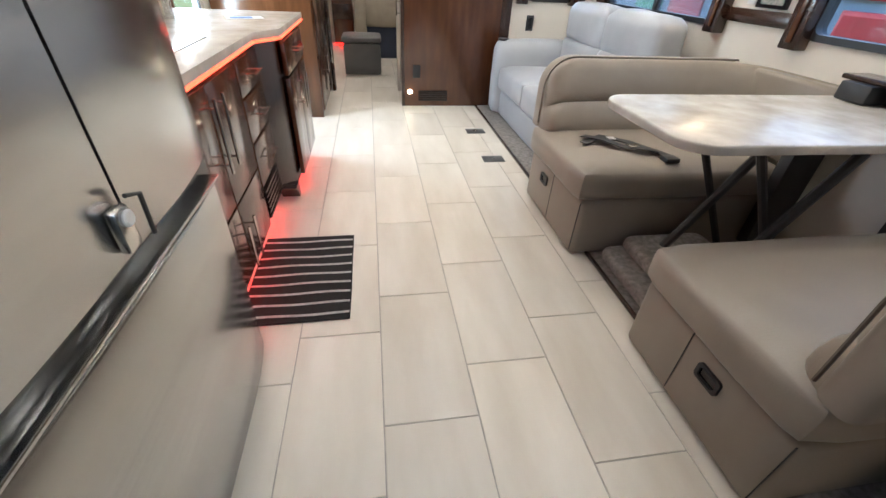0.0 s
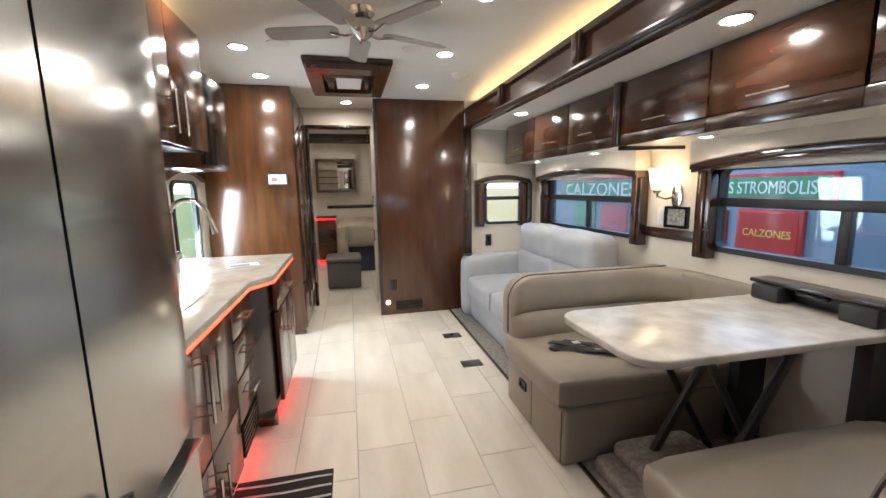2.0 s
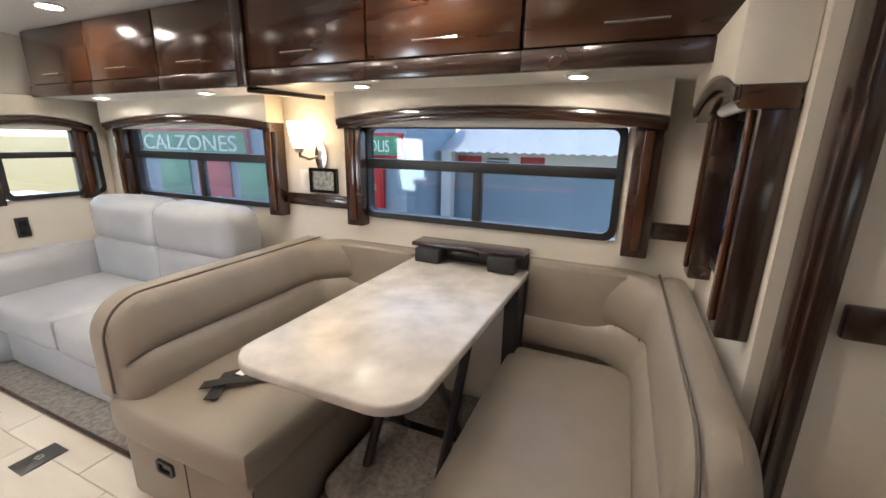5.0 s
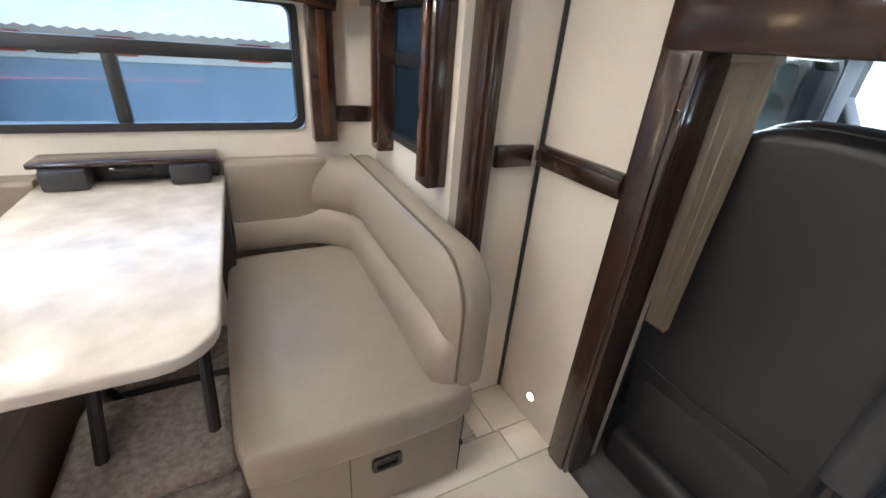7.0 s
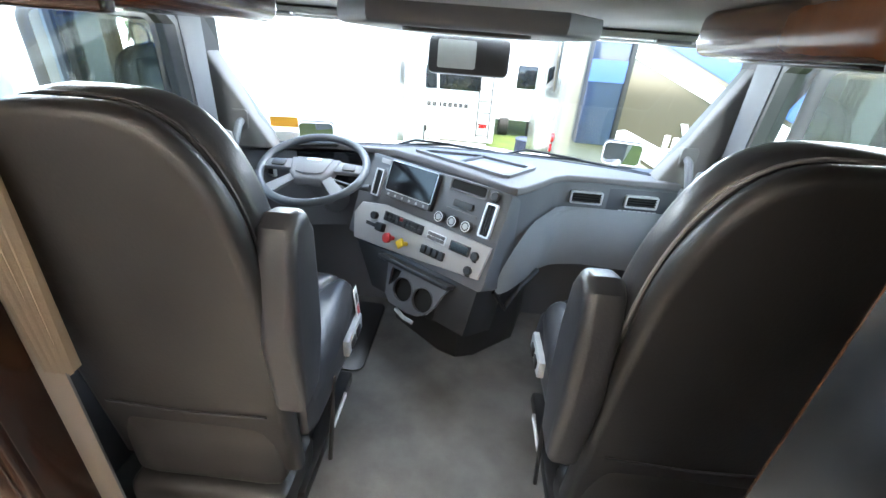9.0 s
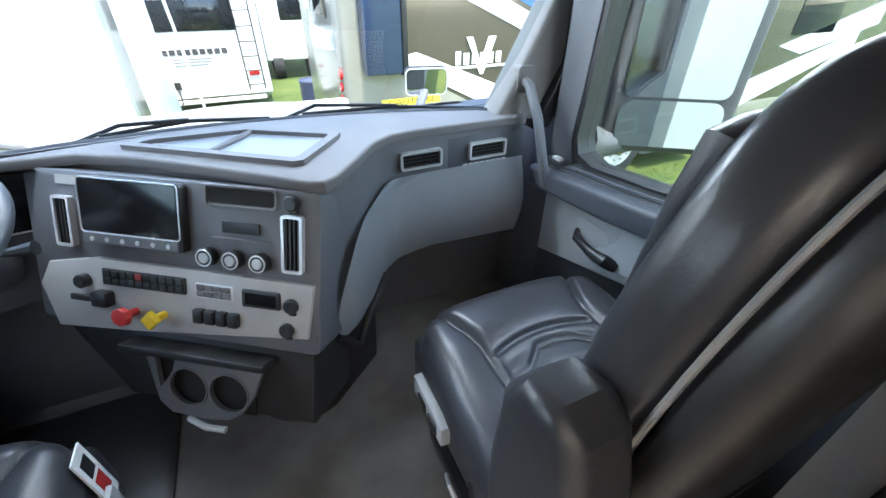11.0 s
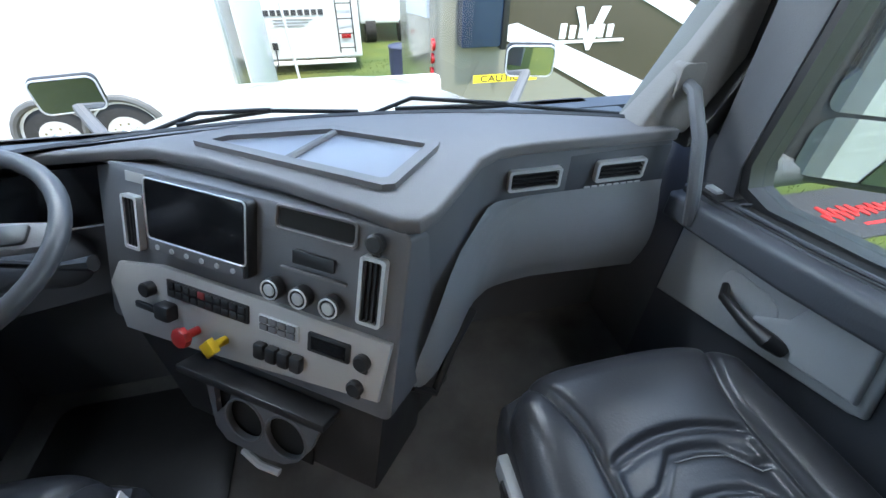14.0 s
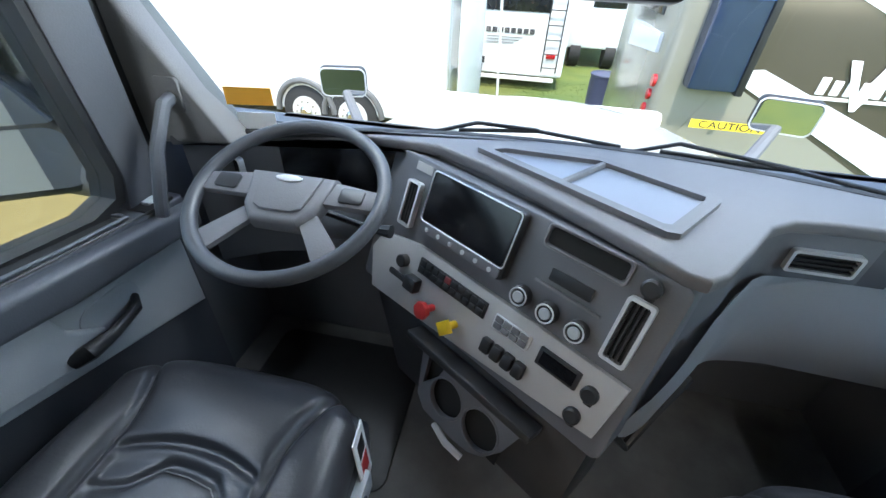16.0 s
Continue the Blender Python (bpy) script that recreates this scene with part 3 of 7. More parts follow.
ph = thing("picture_frame", "small black framed print on the wall", "picture", (XW - 0.01, 2.25, 1.06))
part("frame", ring(rrect(2.155, 2.345, 1.065, 1.205, 0.006), rrect(2.172, 2.328, 1.082, 1.188, 0.004), "x", XW - 0.022, XW), GLOSSY, ph)
part("print", B(XW - 0.012, XW - 0.002, 2.168, 2.332, 1.078, 1.192), PHOTO, ph)
sw = thing("wall_switch", "white wall switch plate beside the picture", "switch", (XW, 2.40, 1.07))
part("plate", B(XW - 0.008, XW, 2.37, 2.425, 1.075, 1.19, 0.003), WHITEPL, sw)
part("rocker", B(XW - 0.012, XW - 0.007, 2.385, 2.41, 1.10, 1.165, 0.002), WHITEPL, sw)
ot = thing("wall_outlet", "black socket plate on the end wall", "outlet", (1.67, YR, 0.70))
part("plate", B(1.635, 1.705, YR - 0.012, YR, 0.70, 0.83, 0.004), BLACK, ot)
part("socket", B(1.65, 1.69, YR - 0.018, YR - 0.01, 0.72, 0.81, 0.004), GLOSSY, ot)

# ---------------------------------------------------------------- dinette
def bench(front, y0, y1, back_at_low, label):
    b = thing("dinette_bench", label, "bench", (1.6, (y0 + y1) / 2, 0.0), "dinette benches")
    base = part("base", B(1.10, 2.2, y0 + 0.01, y1 - 0.01, 0.0, 0.305, 0.03, 3), LEATHER, b, "taupe leather covered storage base")
    ym = y0 + 0.42 * (y1 - y0) if back_at_low else y1 - 0.36 * (y1 - y0)
    pull = part("pull", ring(rrect(ym - 0.045, ym + 0.045, 0.185, 0.24, 0.012), rrect(ym - 0.033, ym + 0.033, 0.195, 0.23, 0.008), "x", 1.090, 1.112), BLACK, base, "black recessed drawer pull")
    part("recess", B(1.0965, 1.1, ym - 0.034, ym + 0.034, 0.194, 0.231), GLOSSY, pull)
    for u in (y0 + 0.02, ym + 0.11 if back_at_low else ym - 0.11):
        part("seam", B(1.0975, 1.1015, u - 0.0015, u + 0.0015, 0.03, 0.29), BLACK, base)
    part("seat_cushion", soft(1.065, 2.12, y0, y1, 0.295, 0.455, 0.05, 0.012, 9), LEATHER, b)
    yb0, yb1 = (y0 - 0.03, y0 + 0.075) if back_at_low else (y1 - 0.06, y1 + 0.06)
    top = 0.842 if back_at_low else 0.81
    # backrest: end rounded where it faces the aisle
    def profile(top, x0, x1, r):
        pts = [(x1, 0.44), (x1, top)]
        for k in range(9):
            a = radians(90 + 90 * k / 8)
            pts.append((x0 + r + r * math.cos(a), top - r + r * math.sin(a)))
        pts.append((x0, 0.44))
        return pts
    back = part("backrest", puff(prism(profile(top, 1.085, 2.2, 0.15), "y", yb0, yb1, 0.035, 4), 0.004, 5), LEATHER, b)
    sgn = 1 if back_at_low else -1
    # stuffed inner pad in two rolls, carried round the corner along the window wall
    yin = y0 + 0.135 if back_at_low else y1 - 0.165
    ye = 1.045 if back_at_low else 1.635
    line = [(x, yin) for x in (1.095, 1.10, 1.11, 1.125, 1.145, 1.175, 1.21, 1.245, 1.4, 1.6, 1.8, 1.97)] + [(2.03, yin + sgn * 0.012), (2.075, yin + sgn * 0.05), (2.12, yin + sgn * 0.095), (2.145, yin + sgn * 0.15)] + [(2.15, yin + sgn * f) for f in (0.2, abs(ye - yin) - 0.02)] + [(2.148, ye)]
    roll = [(-0.15, 0.44), (-0.15, top - 0.02), (-0.13, top), (-0.085, top), (-0.066, top - 0.012), (-0.050, top - 0.05), (-0.034, top - 0.11), (-0.028, 0.66), (-0.030, 0.625), (-0.046, 0.604), (-0.026, 0.585), (-0.008, 0.555), (0.004, 0.51), (0.006, 0.47), (-0.004, 0.445)]
    bm = bmesh.new()
    prev = None
    for i, (x, y) in enumerate(line):
        xa, ya = line[max(i - 1, 0)]
        xb, yb = line[min(i + 1, len(line) - 1)]
        t = Vector((xb - xa, yb - ya)).normalized()
        nx, ny = -sgn * t.y, sgn * t.x
        f = min(1.0, max(0.0, (x - 1.085) / 0.15))
        cap = top - 0.15 + 0.15 * math.sqrt(1 - (1 - f) ** 2)
        g = math.sqrt(1 - (1 - min(1.0, (x - 1.09) / 0.055)) ** 2)
        sec = [bm.verts.new((x + nx * (-0.13 + (q + 0.13) * g), y + ny * (-0.13 + (q + 0.13) * g), 0.44 + (z - 0.44) * (cap - 0.44) / (top - 0.44) + 0.003 * noise.noise(Vector((x * 6, y * 6, z * 6))))) for q, z in roll]
        if prev:
            for k in range(len(roll)):
                kk = (k + 1) % len(roll)
                bm.faces.new((prev[k], prev[kk], sec[kk], sec[k]))
        else:
            bm.faces.new(sec)
        prev = sec
    bm.faces.new(prev[::-1])
    bmesh.ops.recalc_face_normals(bm, faces=bm.faces[:])
    part("inner_pad", bm, LEATHER, b, "taupe leather pad in two stuffed rolls")
    yp = yb1 if back_at_low else yb0
    piping = [(2.2, yp, top + 0.003)] + [(1.235 + 0.153 * math.cos(radians(90 + 90 * k / 8)), yp, top - 0.15 + 0.153 * math.sin(radians(90 + 90 * k / 8))) for k in range(9)] + [(1.082, yp, 0.47)]
    part("piping", tube(piping, 0.005, 6), PIPING, back, "dark taupe piping")
    for xs_, ys_ in ((2.03, yin + sgn * 0.012), (2.13, yin + sgn * 0.10)):
        part("pad_seam", tube([(xs_ + 0.03, ys_ - sgn * 0.022, 0.60), (xs_ + 0.032, ys_ - sgn * 0.028, 0.69), (xs_ + 0.06, ys_ - sgn * 0.05, top - 0.02)], 0.002, 5), PIPING, back)
    lo, hi = sorted((yin + sgn * 0.05, ye))
    part("side_backrest", puff(prism(rrect(2.17, 2.245, 0.44, top - 0.004, 0.02), "y", lo, hi, 0.01, 2), 0.003, 5), LEATHER, b)
    return b


bench(True, 0.44, 1.09, True, "taupe leather dinette bench with high curved backrest")
bench(False, 1.62, 2.33, False, "taupe leather dinette bench backing onto the sofa")

tb = thing("dinette_table", "white quartz dinette table on a black folding leg", "table", (1.6, 1.34, 0))
top = [(2.2, 1.045), (2.2, 1.635)] + [(1.16 + 0.11 * math.cos(radians(90 + 90 * k / 6)), 1.53 + 0.11 * math.sin(radians(90 + 90 * k / 6))) for k in range(7)] + [(1.16 + 0.11 * math.cos(radians(180 + 90 * k / 6)), 1.175 + 0.11 * math.sin(radians(180 + 90 * k / 6))) for k in range(7)]
part("tabletop", prism(top, "z", 0.755, 0.787, 0.008, 3), QUARTZ, tb)
for yy in (1.18, 1.48):
    part("leg", tube([(1.42, yy, 0.03), (1.85, yy, 0.75)], 0.02, 8), BLACK, tb)
    part("leg", tube([(1.85, yy + 0.03, 0.03), (1.42, yy + 0.03, 0.75)], 0.016, 8), BLACK, tb)
part("foot", B(1.38, 1.90, 1.14, 1.54, 0.006, 0.035, 0.008), BLACK, tb)
part("wall_panel", B(2.03, 2.2, 1.055, 1.115, 0.05, 0.755, 0.006), BLACK, tb, "dark support panel at the wall")
part("wall_panel", B(2.03, 2.2, 1.56, 1.62, 0.05, 0.755, 0.006), BLACK, tb, "dark support panel at the wall")
tray = thing("table_caddy", "black caddy with two cup boxes behind the table", "caddy", (2.17, 1.34, 0.787))
part("back", B(2.19, 2.245, 1.06, 1.62, 0.787, 0.865, 0.008), BLACK, tray)
part("shelf", B(2.11, 2.245, 1.06, 1.62, 0.862, 0.882, 0.006), TRIM, tray)
for yy in (1.09, 1.46):
    part("cup_box", B(2.085, 2.20, yy, yy + 0.13, 0.788, 0.861, 0.01), BLACK, tray)
part("latch", B(2.10, 2.13, 1.27, 1.40, 0.845, 0.861, 0.005), GLOSSY, tray)
# carpeted step between the benches
st = thing("carpet_step", "folded grey carpet step between the benches", "step", (1.4, 1.35, 0))
part("tread", prism(rrect(1.24, 1.75, 1.10, 1.60, 0.05), "z", 0.006, 0.075, 0.025, 3), CARPET, st)
part("upper_tread", prism(rrect(1.33, 1.75, 1.11, 1.59, 0.05), "z", 0.07, 0.14, 0.028, 3), CARPET, st)
# seat belt lying on the rear bench
sb = thing("seat_belt", "black lap belt with buckle lying on the bench", "seat belt", (1.35, 1.9, 0.46))
pts = [(1.24, 2.03, 0.475), (1.30, 1.93, 0.492), (1.38, 1.87, 0.475), (1.46, 1.80, 0.49), (1.54, 1.80, 0.473)]
def strap(p, w, t=0.003):
    bm = bmesh.new()
    rows = []
    for i, c in enumerate(p):
        c = Vector(c)
        d = (Vector(p[min(i + 1, len(p) - 1)]) - Vector(p[max(i - 1, 0)])).normalized()
        sd = d.cross(Vector((0, 0, 1))).normalized() * w
        rows.append([bm.verts.new(c + sd), bm.verts.new(c - sd), bm.verts.new(c - sd + Vector((0, 0, t))), bm.verts.new(c + sd + Vector((0, 0, t)))])
    for a, b in zip(rows, rows[1:]):
        for k in range(4):
            bm.faces.new((a[k], a[(k + 1) % 4], b[(k + 1) % 4], b[k]))
    bm.faces.new(rows[0][::-1]); bm.faces.new(rows[-1])
    bmesh.ops.recalc_face_normals(bm, faces=bm.faces[:])
    return bm
part("strap", strap(pts, 0.024), BLACK, sb)
part("strap", strap([(1.2, 1.93, 0.472), (1.32, 1.99, 0.485), (1.44, 1.92, 0.478), (1.56, 1.72, 0.474)], 0.024), BLACK, sb)
part("buckle", B(1.50, 1.57, 1.68, 1.74, 0.462, 0.485, 0.006), BLACK, sb)
part("tongue", B(1.40, 1.46, 1.84, 1.88, 0.482, 0.488, 0.002), CHROME, sb, "steel buckle tongue")
part("tag", B(1.33, 1.37, 1.925, 1.96, 0.492, 0.495), PAPER, sb, "small white label")

# ---------------------------------------------------------------- sofa
so = thing("sofa", "light grey leather two-seat sofa with padded arms", "sofa", (1.75, 3.25, 0))
part("base", soft(1.36, 2.2, 2.5, 4.08, 0.006, 0.26, 0.04, 0.008, 8), SOFA, so)
for a, b in ((2.62, 3.28), (3.28, 3.95)):
    part("seat_cushion", soft(1.31, 2.0, a, b, 0.25, 0.455, 0.05, 0.02, 8), SOFA, so)
    bk = part("backrest", moved(soft(1.86, 2.06, a, b, 0.42, 0.72, 0.06, 0.02, 8), Matrix.Rotation(radians(0), 4, "X")), SOFA, so)
    part("headrest", moved(soft(1.84, 2.10, a - 0.0, b, 0.68, 0.97, 0.07, 0.02, 8, 0.009), Matrix.Translation((0.03, 0, 0))), SOFA, bk)
for a, b in ((3.95, 4.13), (2.46, 2.62)):
    part("arm", soft(1.29, 2.15, a, b, 0.008, 0.655, 0.07, 0.012, 8), SOFA, so)
part("cup_holder", cyl_b((1.36, 4.05, 0.645), (1.36, 4.05, 0.664), 0.05), BLACK, so, "black cup holder")

# floor vents
for y in (2.87, 3.49):
    fv = thing("floor_vent", "small square metal floor vent cover", "floor vent", (1.03, y, 0))
    part("plate", B(0.95, 1.11, y - 0.055, y + 0.055, 0.0, 0.006, 0.002), mat("dull_vent_metal", (0.16, 0.16, 0.155), 0.4, 0.8), fv)
    part("knob", cyl_b((1.03, y, 0.006), (1.03, y, 0.012), 0.018), CHROME, fv)

# ---------------------------------------------------------------- wardrobe at the hall
wd = thing("wardrobe", "tall glossy dark cherry wardrobe end panel", "wardrobe", (0.93, 4.6, 0))
part("body", B(0.50, 1.40, 4.29, 6.0, 0.0, 2.25), TRIM, wd)
part("end_panel", B(0.455, 1.385, 4.275, 4.29, 0.0, 2.245, 0.004), WOOD, wd)
for a, b, c, d in ((4.36, 4.85, 1.02, 2.2), (4.36, 4.85, 0.12, 1.0), (4.9, 5.5, 0.12, 2.2)):
    dr = part("door", B(0.47, 0.50, a, b, c, d, 0.005), WOOD, wd)
    zz = (c + 0.12) if c > 0.5 else d - 0.25
    part("handle", merge(tube([(0.435, b - 0.08, zz), (0.435, b - 0.08, zz + 0.14)], 0.006, 8), tube([(0.435, b - 0.08, zz + 0.02), (0.47, b - 0.08, zz + 0.02)], 0.004, 8), tube([(0.435, b - 0.08, zz + 0.12), (0.47, b - 0.08, zz + 0.12)], 0.004, 8)), CHROME, dr)
part("trim_strip", B(0.445, 0.475, 4.27, 4.30, 0.0, 2.245, 0.005), TRIM, wd)
wo = thing("wall_outlet", "black socket on the cherry panel", "outlet", (0.59, 4.27, 0.28))
part("plate", B(0.555, 0.625, 4.262, 4.275, 0.27, 0.385, 0.003), BLACK, wo)
wl = thing("courtesy_light", "small round lit step light on the cherry panel", "light", (0.525, 4.27, 0.14))
part("lens", cyl_b((0.525, 4.275, 0.14), (0.525, 4.262, 0.14), 0.018), mat("step_lamp_lens", (1, 0.85, 0.6), emit=8), wl)
wv = thing("wall_vent", "slotted dark wooden return air vent", "vent", (0.75, 4.27, 0.06))
part("backing", B(0.61, 0.90, 4.268, 4.275, 0.05, 0.15), GLOSSY, wv)
for k in range(5):
    part("slat", B(0.61, 0.90, 4.258, 4.27, 0.052 + k * 0.021, 0.062 + k * 0.021, 0.002), TRIM, wv)

# ---------------------------------------------------------------- pantry and hall
pa = thing("pantry_cabinet", "tall cherry pantry cabinet by the entry, painted as warm-lit", "cabinet", (-0.65, 4.3, 0))
# body and end panel carry painted warm light, the doors do not
part("body", B(-1.03, -0.30, 3.92, 4.85, 0.0, 2.25), WOOD_LIT, pa)
part("end_panel", B(-1.03, -0.285, 3.905, 3.92, 0.0, 2.245, 0.004), WOOD_LIT, pa)
for a, b, c, d in ((3.95, 4.4, 0.5, 2.15), (4.4, 4.84, 0.5, 2.15), (3.95, 4.4, 0.05, 0.48), (4.4, 4.84, 0.05, 0.48)):
    dr = part("door", B(-0.30, -0.275, a, b, c, d, 0.005), WOOD, pa)
    zz = 1.1 if c > 0.4 else 0.3
    part("handle", merge(tube([(-0.24, b - 0.06, zz), (-0.24, b - 0.06, zz + 0.16)], 0.006, 8), tube([(-0.24, b - 0.06, zz + 0.02), (-0.28, b - 0.06, zz + 0.02)], 0.004, 8), tube([(-0.24, b - 0.06, zz + 0.14), (-0.28, b - 0.06, zz + 0.14)], 0.004, 8)), CHROME, dr)
tp = thing("control_panel", "small touch control panel with a lit display", "control panel", (-0.44, 3.9, 1.4))
part("bezel", B(-0.52, -0.355, 3.885, 3.905, 1.40, 1.50, 0.004), BLACK, tp)
part("display", B(-0.51, -0.365, 3.881, 3.886, 1.41, 1.49), SCREEN, tp)
part("icon", B(-0.49, -0.44, 3.879, 3.882, 1.43, 1.465), mat("red_icon", (0.6, 0.06, 0.05), emit=0.6), tp)
part("icon", B(-0.43, -0.375, 3.879, 3.882, 1.42, 1.48), PAPER, tp)
wall_y("wall_bedroom", 4.87, 4.93, -1.1, 0.5, -0.06, 2.25, [(-0.25, 0.44, -0.06, 2.03)], WALL, "cream wall above the bedroom doorway")
solid("bedroom_door_frame", merge(B(-0.27, -0.235, 4.85, 4.95, 0, 2.03, 0.004), B(-0.27, 0.45, 4.85, 4.95, 2.03, 2.065, 0.004)), TRIM, "dark wooden frame of the bedroom doorway", "door frame", STRUCT)
wall_x("wall_bedroom_left", -1.1, -1.04, 4.93, 8.3, -0.06, 2.25, [], WALL, "cream bedroom side wall")
wall_x("wall_bedroom_right", 1.4, 1.46, 4.9, 8.3, -0.06, 2.25, [], WALL, "cream bedroom side wall")
wall_y("wall_bedroom_rear", 8.24, 8.3, -1.1, 1.46, -0.06, 2.25, [], WALL, "cream bedroom rear wall")
solid("bedroom_chair_rail", B(-0.25, 1.4, 8.215, 8.24, 0.99, 1.05, 0.005), TRIM, "dark chair rail in the bedroom", "trim", STRUCT)
solid("bedroom_beam", B(-1.04, 1.4, 7.0, 7.08, 2.1, 2.25, 0.005), TRIM, "dark wooden ceiling beam in the bedroom", "beam", STRUCT)
# the last one, in the hall, is an unseen light added to brighten the bedroom
for x, y in ((-0.3, 6.2), (-0.1, 7.5), (0.5, 6.2), (0.12, 5.45)):
    downlight(x, y, 2.25)
mc = thing("mirror_cabinet", "dark framed bedroom shelf with a mirror", "cabinet", (-0.05, 8.2, 1.3))
part("frame", ring(rrect(-0.42, 0.32, 1.30, 1.93, 0.005), rrect(-0.37, 0.27, 1.35, 1.88, 0.005), "y", 8.09, 8.24), WOOD_H, mc)
part("back", B(-0.38, 0.28, 8.222, 8.238, 1.34, 1.89), WALL, mc)
part("mirror", B(-0.02, 0.28, 8.20, 8.215, 1.33, 1.88, 0.003), MIRROR, mc)
for zz in (1.46, 1.58, 1.70):
    part("shelf", B(-0.37, -0.03, 8.10, 8.222, zz, zz + 0.018, 0.002), WOOD_LIT, mc)
ns = thing("nightstand", "dark cherry nightstand with red LED edge", "nightstand", (-0.3, 8.0, 0))
part("body", B(-0.42, -0.10, 7.75, 8.235, 0.06, 0.82, 0.005), WOOD, ns)
part("top", B(-0.44, -0.08, 7.73, 8.235, 0.83, 0.855, 0.004), BLACK, ns)
part("led", B(-0.43, -0.09, 7.738, 7.748, 0.815, 0.826), LED_RED, ns, "red LED strip")
part("drawer", B(-0.41, -0.11, 7.735, 7.75, 0.4, 0.62, 0.004), TRIM, ns)
part("toe_led", B(-0.42, -0.10, 7.742, 7.75, 0.03, 0.045), LED_RED, ns, "red LED strip at the floor")
bd = thing("bed", "bed with a draped beige bedspread", "bed", (0.6, 7.4, 0))
part("base", B(0.02, 1.38, 6.78, 8.2, 0.0, 0.42, 0.01), mat("navy_bed_base", (0.03, 0.04, 0.07), 0.7), bd)
part("mattress", soft(0.0, 1.39, 6.72, 8.2, 0.40, 0.80, 0.08, 0.02, 10, 0.012), CLOTH, bd)
part("drape", puff(soft(-0.04, 0.12, 6.68, 7.9, 0.22, 0.76, 0.03, 0.0, 10, 0.02), 0.02, 8), CLOTH, bd)
of = thing("ottoman", "grey leather storage ottoman on the hall floor", "ottoman", (0.06, 5.9, 0))
part("body", soft(-0.17, 0.28, 5.62, 6.08, 0.004, 0.36, 0.02, 0.004, 6), GREYLEATHER, of)
part("lid", soft(-0.18, 0.29, 5.61, 6.09, 0.362, 0.435, 0.025, 0.008, 6), GREYLEATHER, of)

# ---------------------------------------------------------------- entry door
ed = thing("door_1", "entry door with a bright tall window", "door", (-1.07, 3.48, 0), kind=STRUCT)
part("slab", merge(B(-1.085, -1.055, 3.165, 3.27, 0.02, 1.52), B(-1.085, -1.055, 3.72, 3.795, 0.02, 1.52), B(-1.085, -1.055, 3.27, 3.72, 0.02, 0.62), B(-1.085, -1.055, 3.27, 3.72, 1.42, 1.52)), WHITEPL, ed)
g = part("pane", B(-1.075, -1.07, 3.265, 3.725, 0.615, 1.425), CLEAR, ed)
g.visible_shadow = False
part("gasket", ring(rrect(3.25, 3.74, 0.60, 1.44, 0.08), rrect(3.275, 3.715, 0.625, 1.415, 0.07), "x", -1.055, -1.04), BLACK, ed)
part("handle", B(-1.055, -1.02, 3.185, 3.215, 0.78, 0.94, 0.006), CHROME, ed)
part("arched_trim", prism(arch(3.1, 3.86, 1.43, 1.6, 0.07), "x", -1.039, -1.0), TRIM, ed, "dark arched trim")

# ---------------------------------------------------------------- kitchen
def bar(x, y, z0, z1, off=0.035):
    return merge(tube([(x + off, y, z0), (x + off, y, z1)], 0.006, 8), tube([(x + off, y, z0 + 0.03), (x, y, z0 + 0.03)], 0.004, 8), tube([(x + off, y, z1 - 0.03), (x, y, z1 - 0.03)], 0.004, 8))


def hbar(x, y0, y1, z, off=0.035):
    return merge(tube([(x + off, y0, z), (x + off, y1, z)], 0.006, 8), tube([(x + off, y0 + 0.02, z), (x, y0 + 0.02, z)], 0.004, 8), tube([(x + off, y1 - 0.02, z), (x, y1 - 0.02, z)], 0.004, 8))


k1 = thing("sink_cabinet", "glossy dark cherry sink cabinet with bar handles", "cabinet", (-0.7, 1.53, 0), "kitchen base cabinets")
part("body", B(-1.03, -0.385, 1.165, 1.895, 0.09, 0.868), TRIM, k1)
for a, b, hy in ((1.17, 1.53, 1.49), (1.535, 1.89, 1.575)):
    dr = part("door", B(-0.385, -0.362, a, b, 0.40, 0.83, 0.004), WOOD, k1)
    part("handle", bar(-0.362, hy, 0.55, 0.80), CHROME, dr)
    dr = part("lower_door", B(-0.385, -0.362, a, b, 0.10, 0.39, 0.004), WOOD, k1)
    part("handle", bar(-0.362, hy, 0.15, 0.33), CHROME, dr)
k2 = thing("drawer_cabinet", "dark cherry drawer stack with nickel handles", "cabinet", (-0.7, 2.1, 0), "kitchen base cabinets")
part("body", B(-1.03, -0.385, 1.9, 2.27, 0.09, 0.868), TRIM, k2)
for c, d in ((0.69, 0.83), (0.50, 0.68), (0.29, 0.49)):
    dr = part("drawer", B(-0.385, -0.362, 1.905, 2.265, c, d, 0.004), WOOD, k2)
    part("handle", hbar(-0.362, 2.02, 2.16, (c + d) / 2), CHROME, dr)
part("vent_back", B(-0.386, -0.375, 1.93, 2.25, 0.1, 0.27), GLOSSY, k2)
for k in range(6):
    part("vent_slat", B(-0.376, -0.362, 1.93, 2.25, 0.11 + k * 0.027, 0.122 + k * 0.027, 0.002), TRIM, k2)
k3 = thing("end_cabinet", "dark cherry end cabinet standing proud of the run", "cabinet", (-0.6, 2.7, 0), "kitchen base cabinets")
part("body", prism([(-1.03, 2.275), (-0.375, 2.275), (-0.30, 2.40), (-0.285, 3.03), (-1.03, 3.03)], "z", 0.09, 0.868), TRIM, k3)
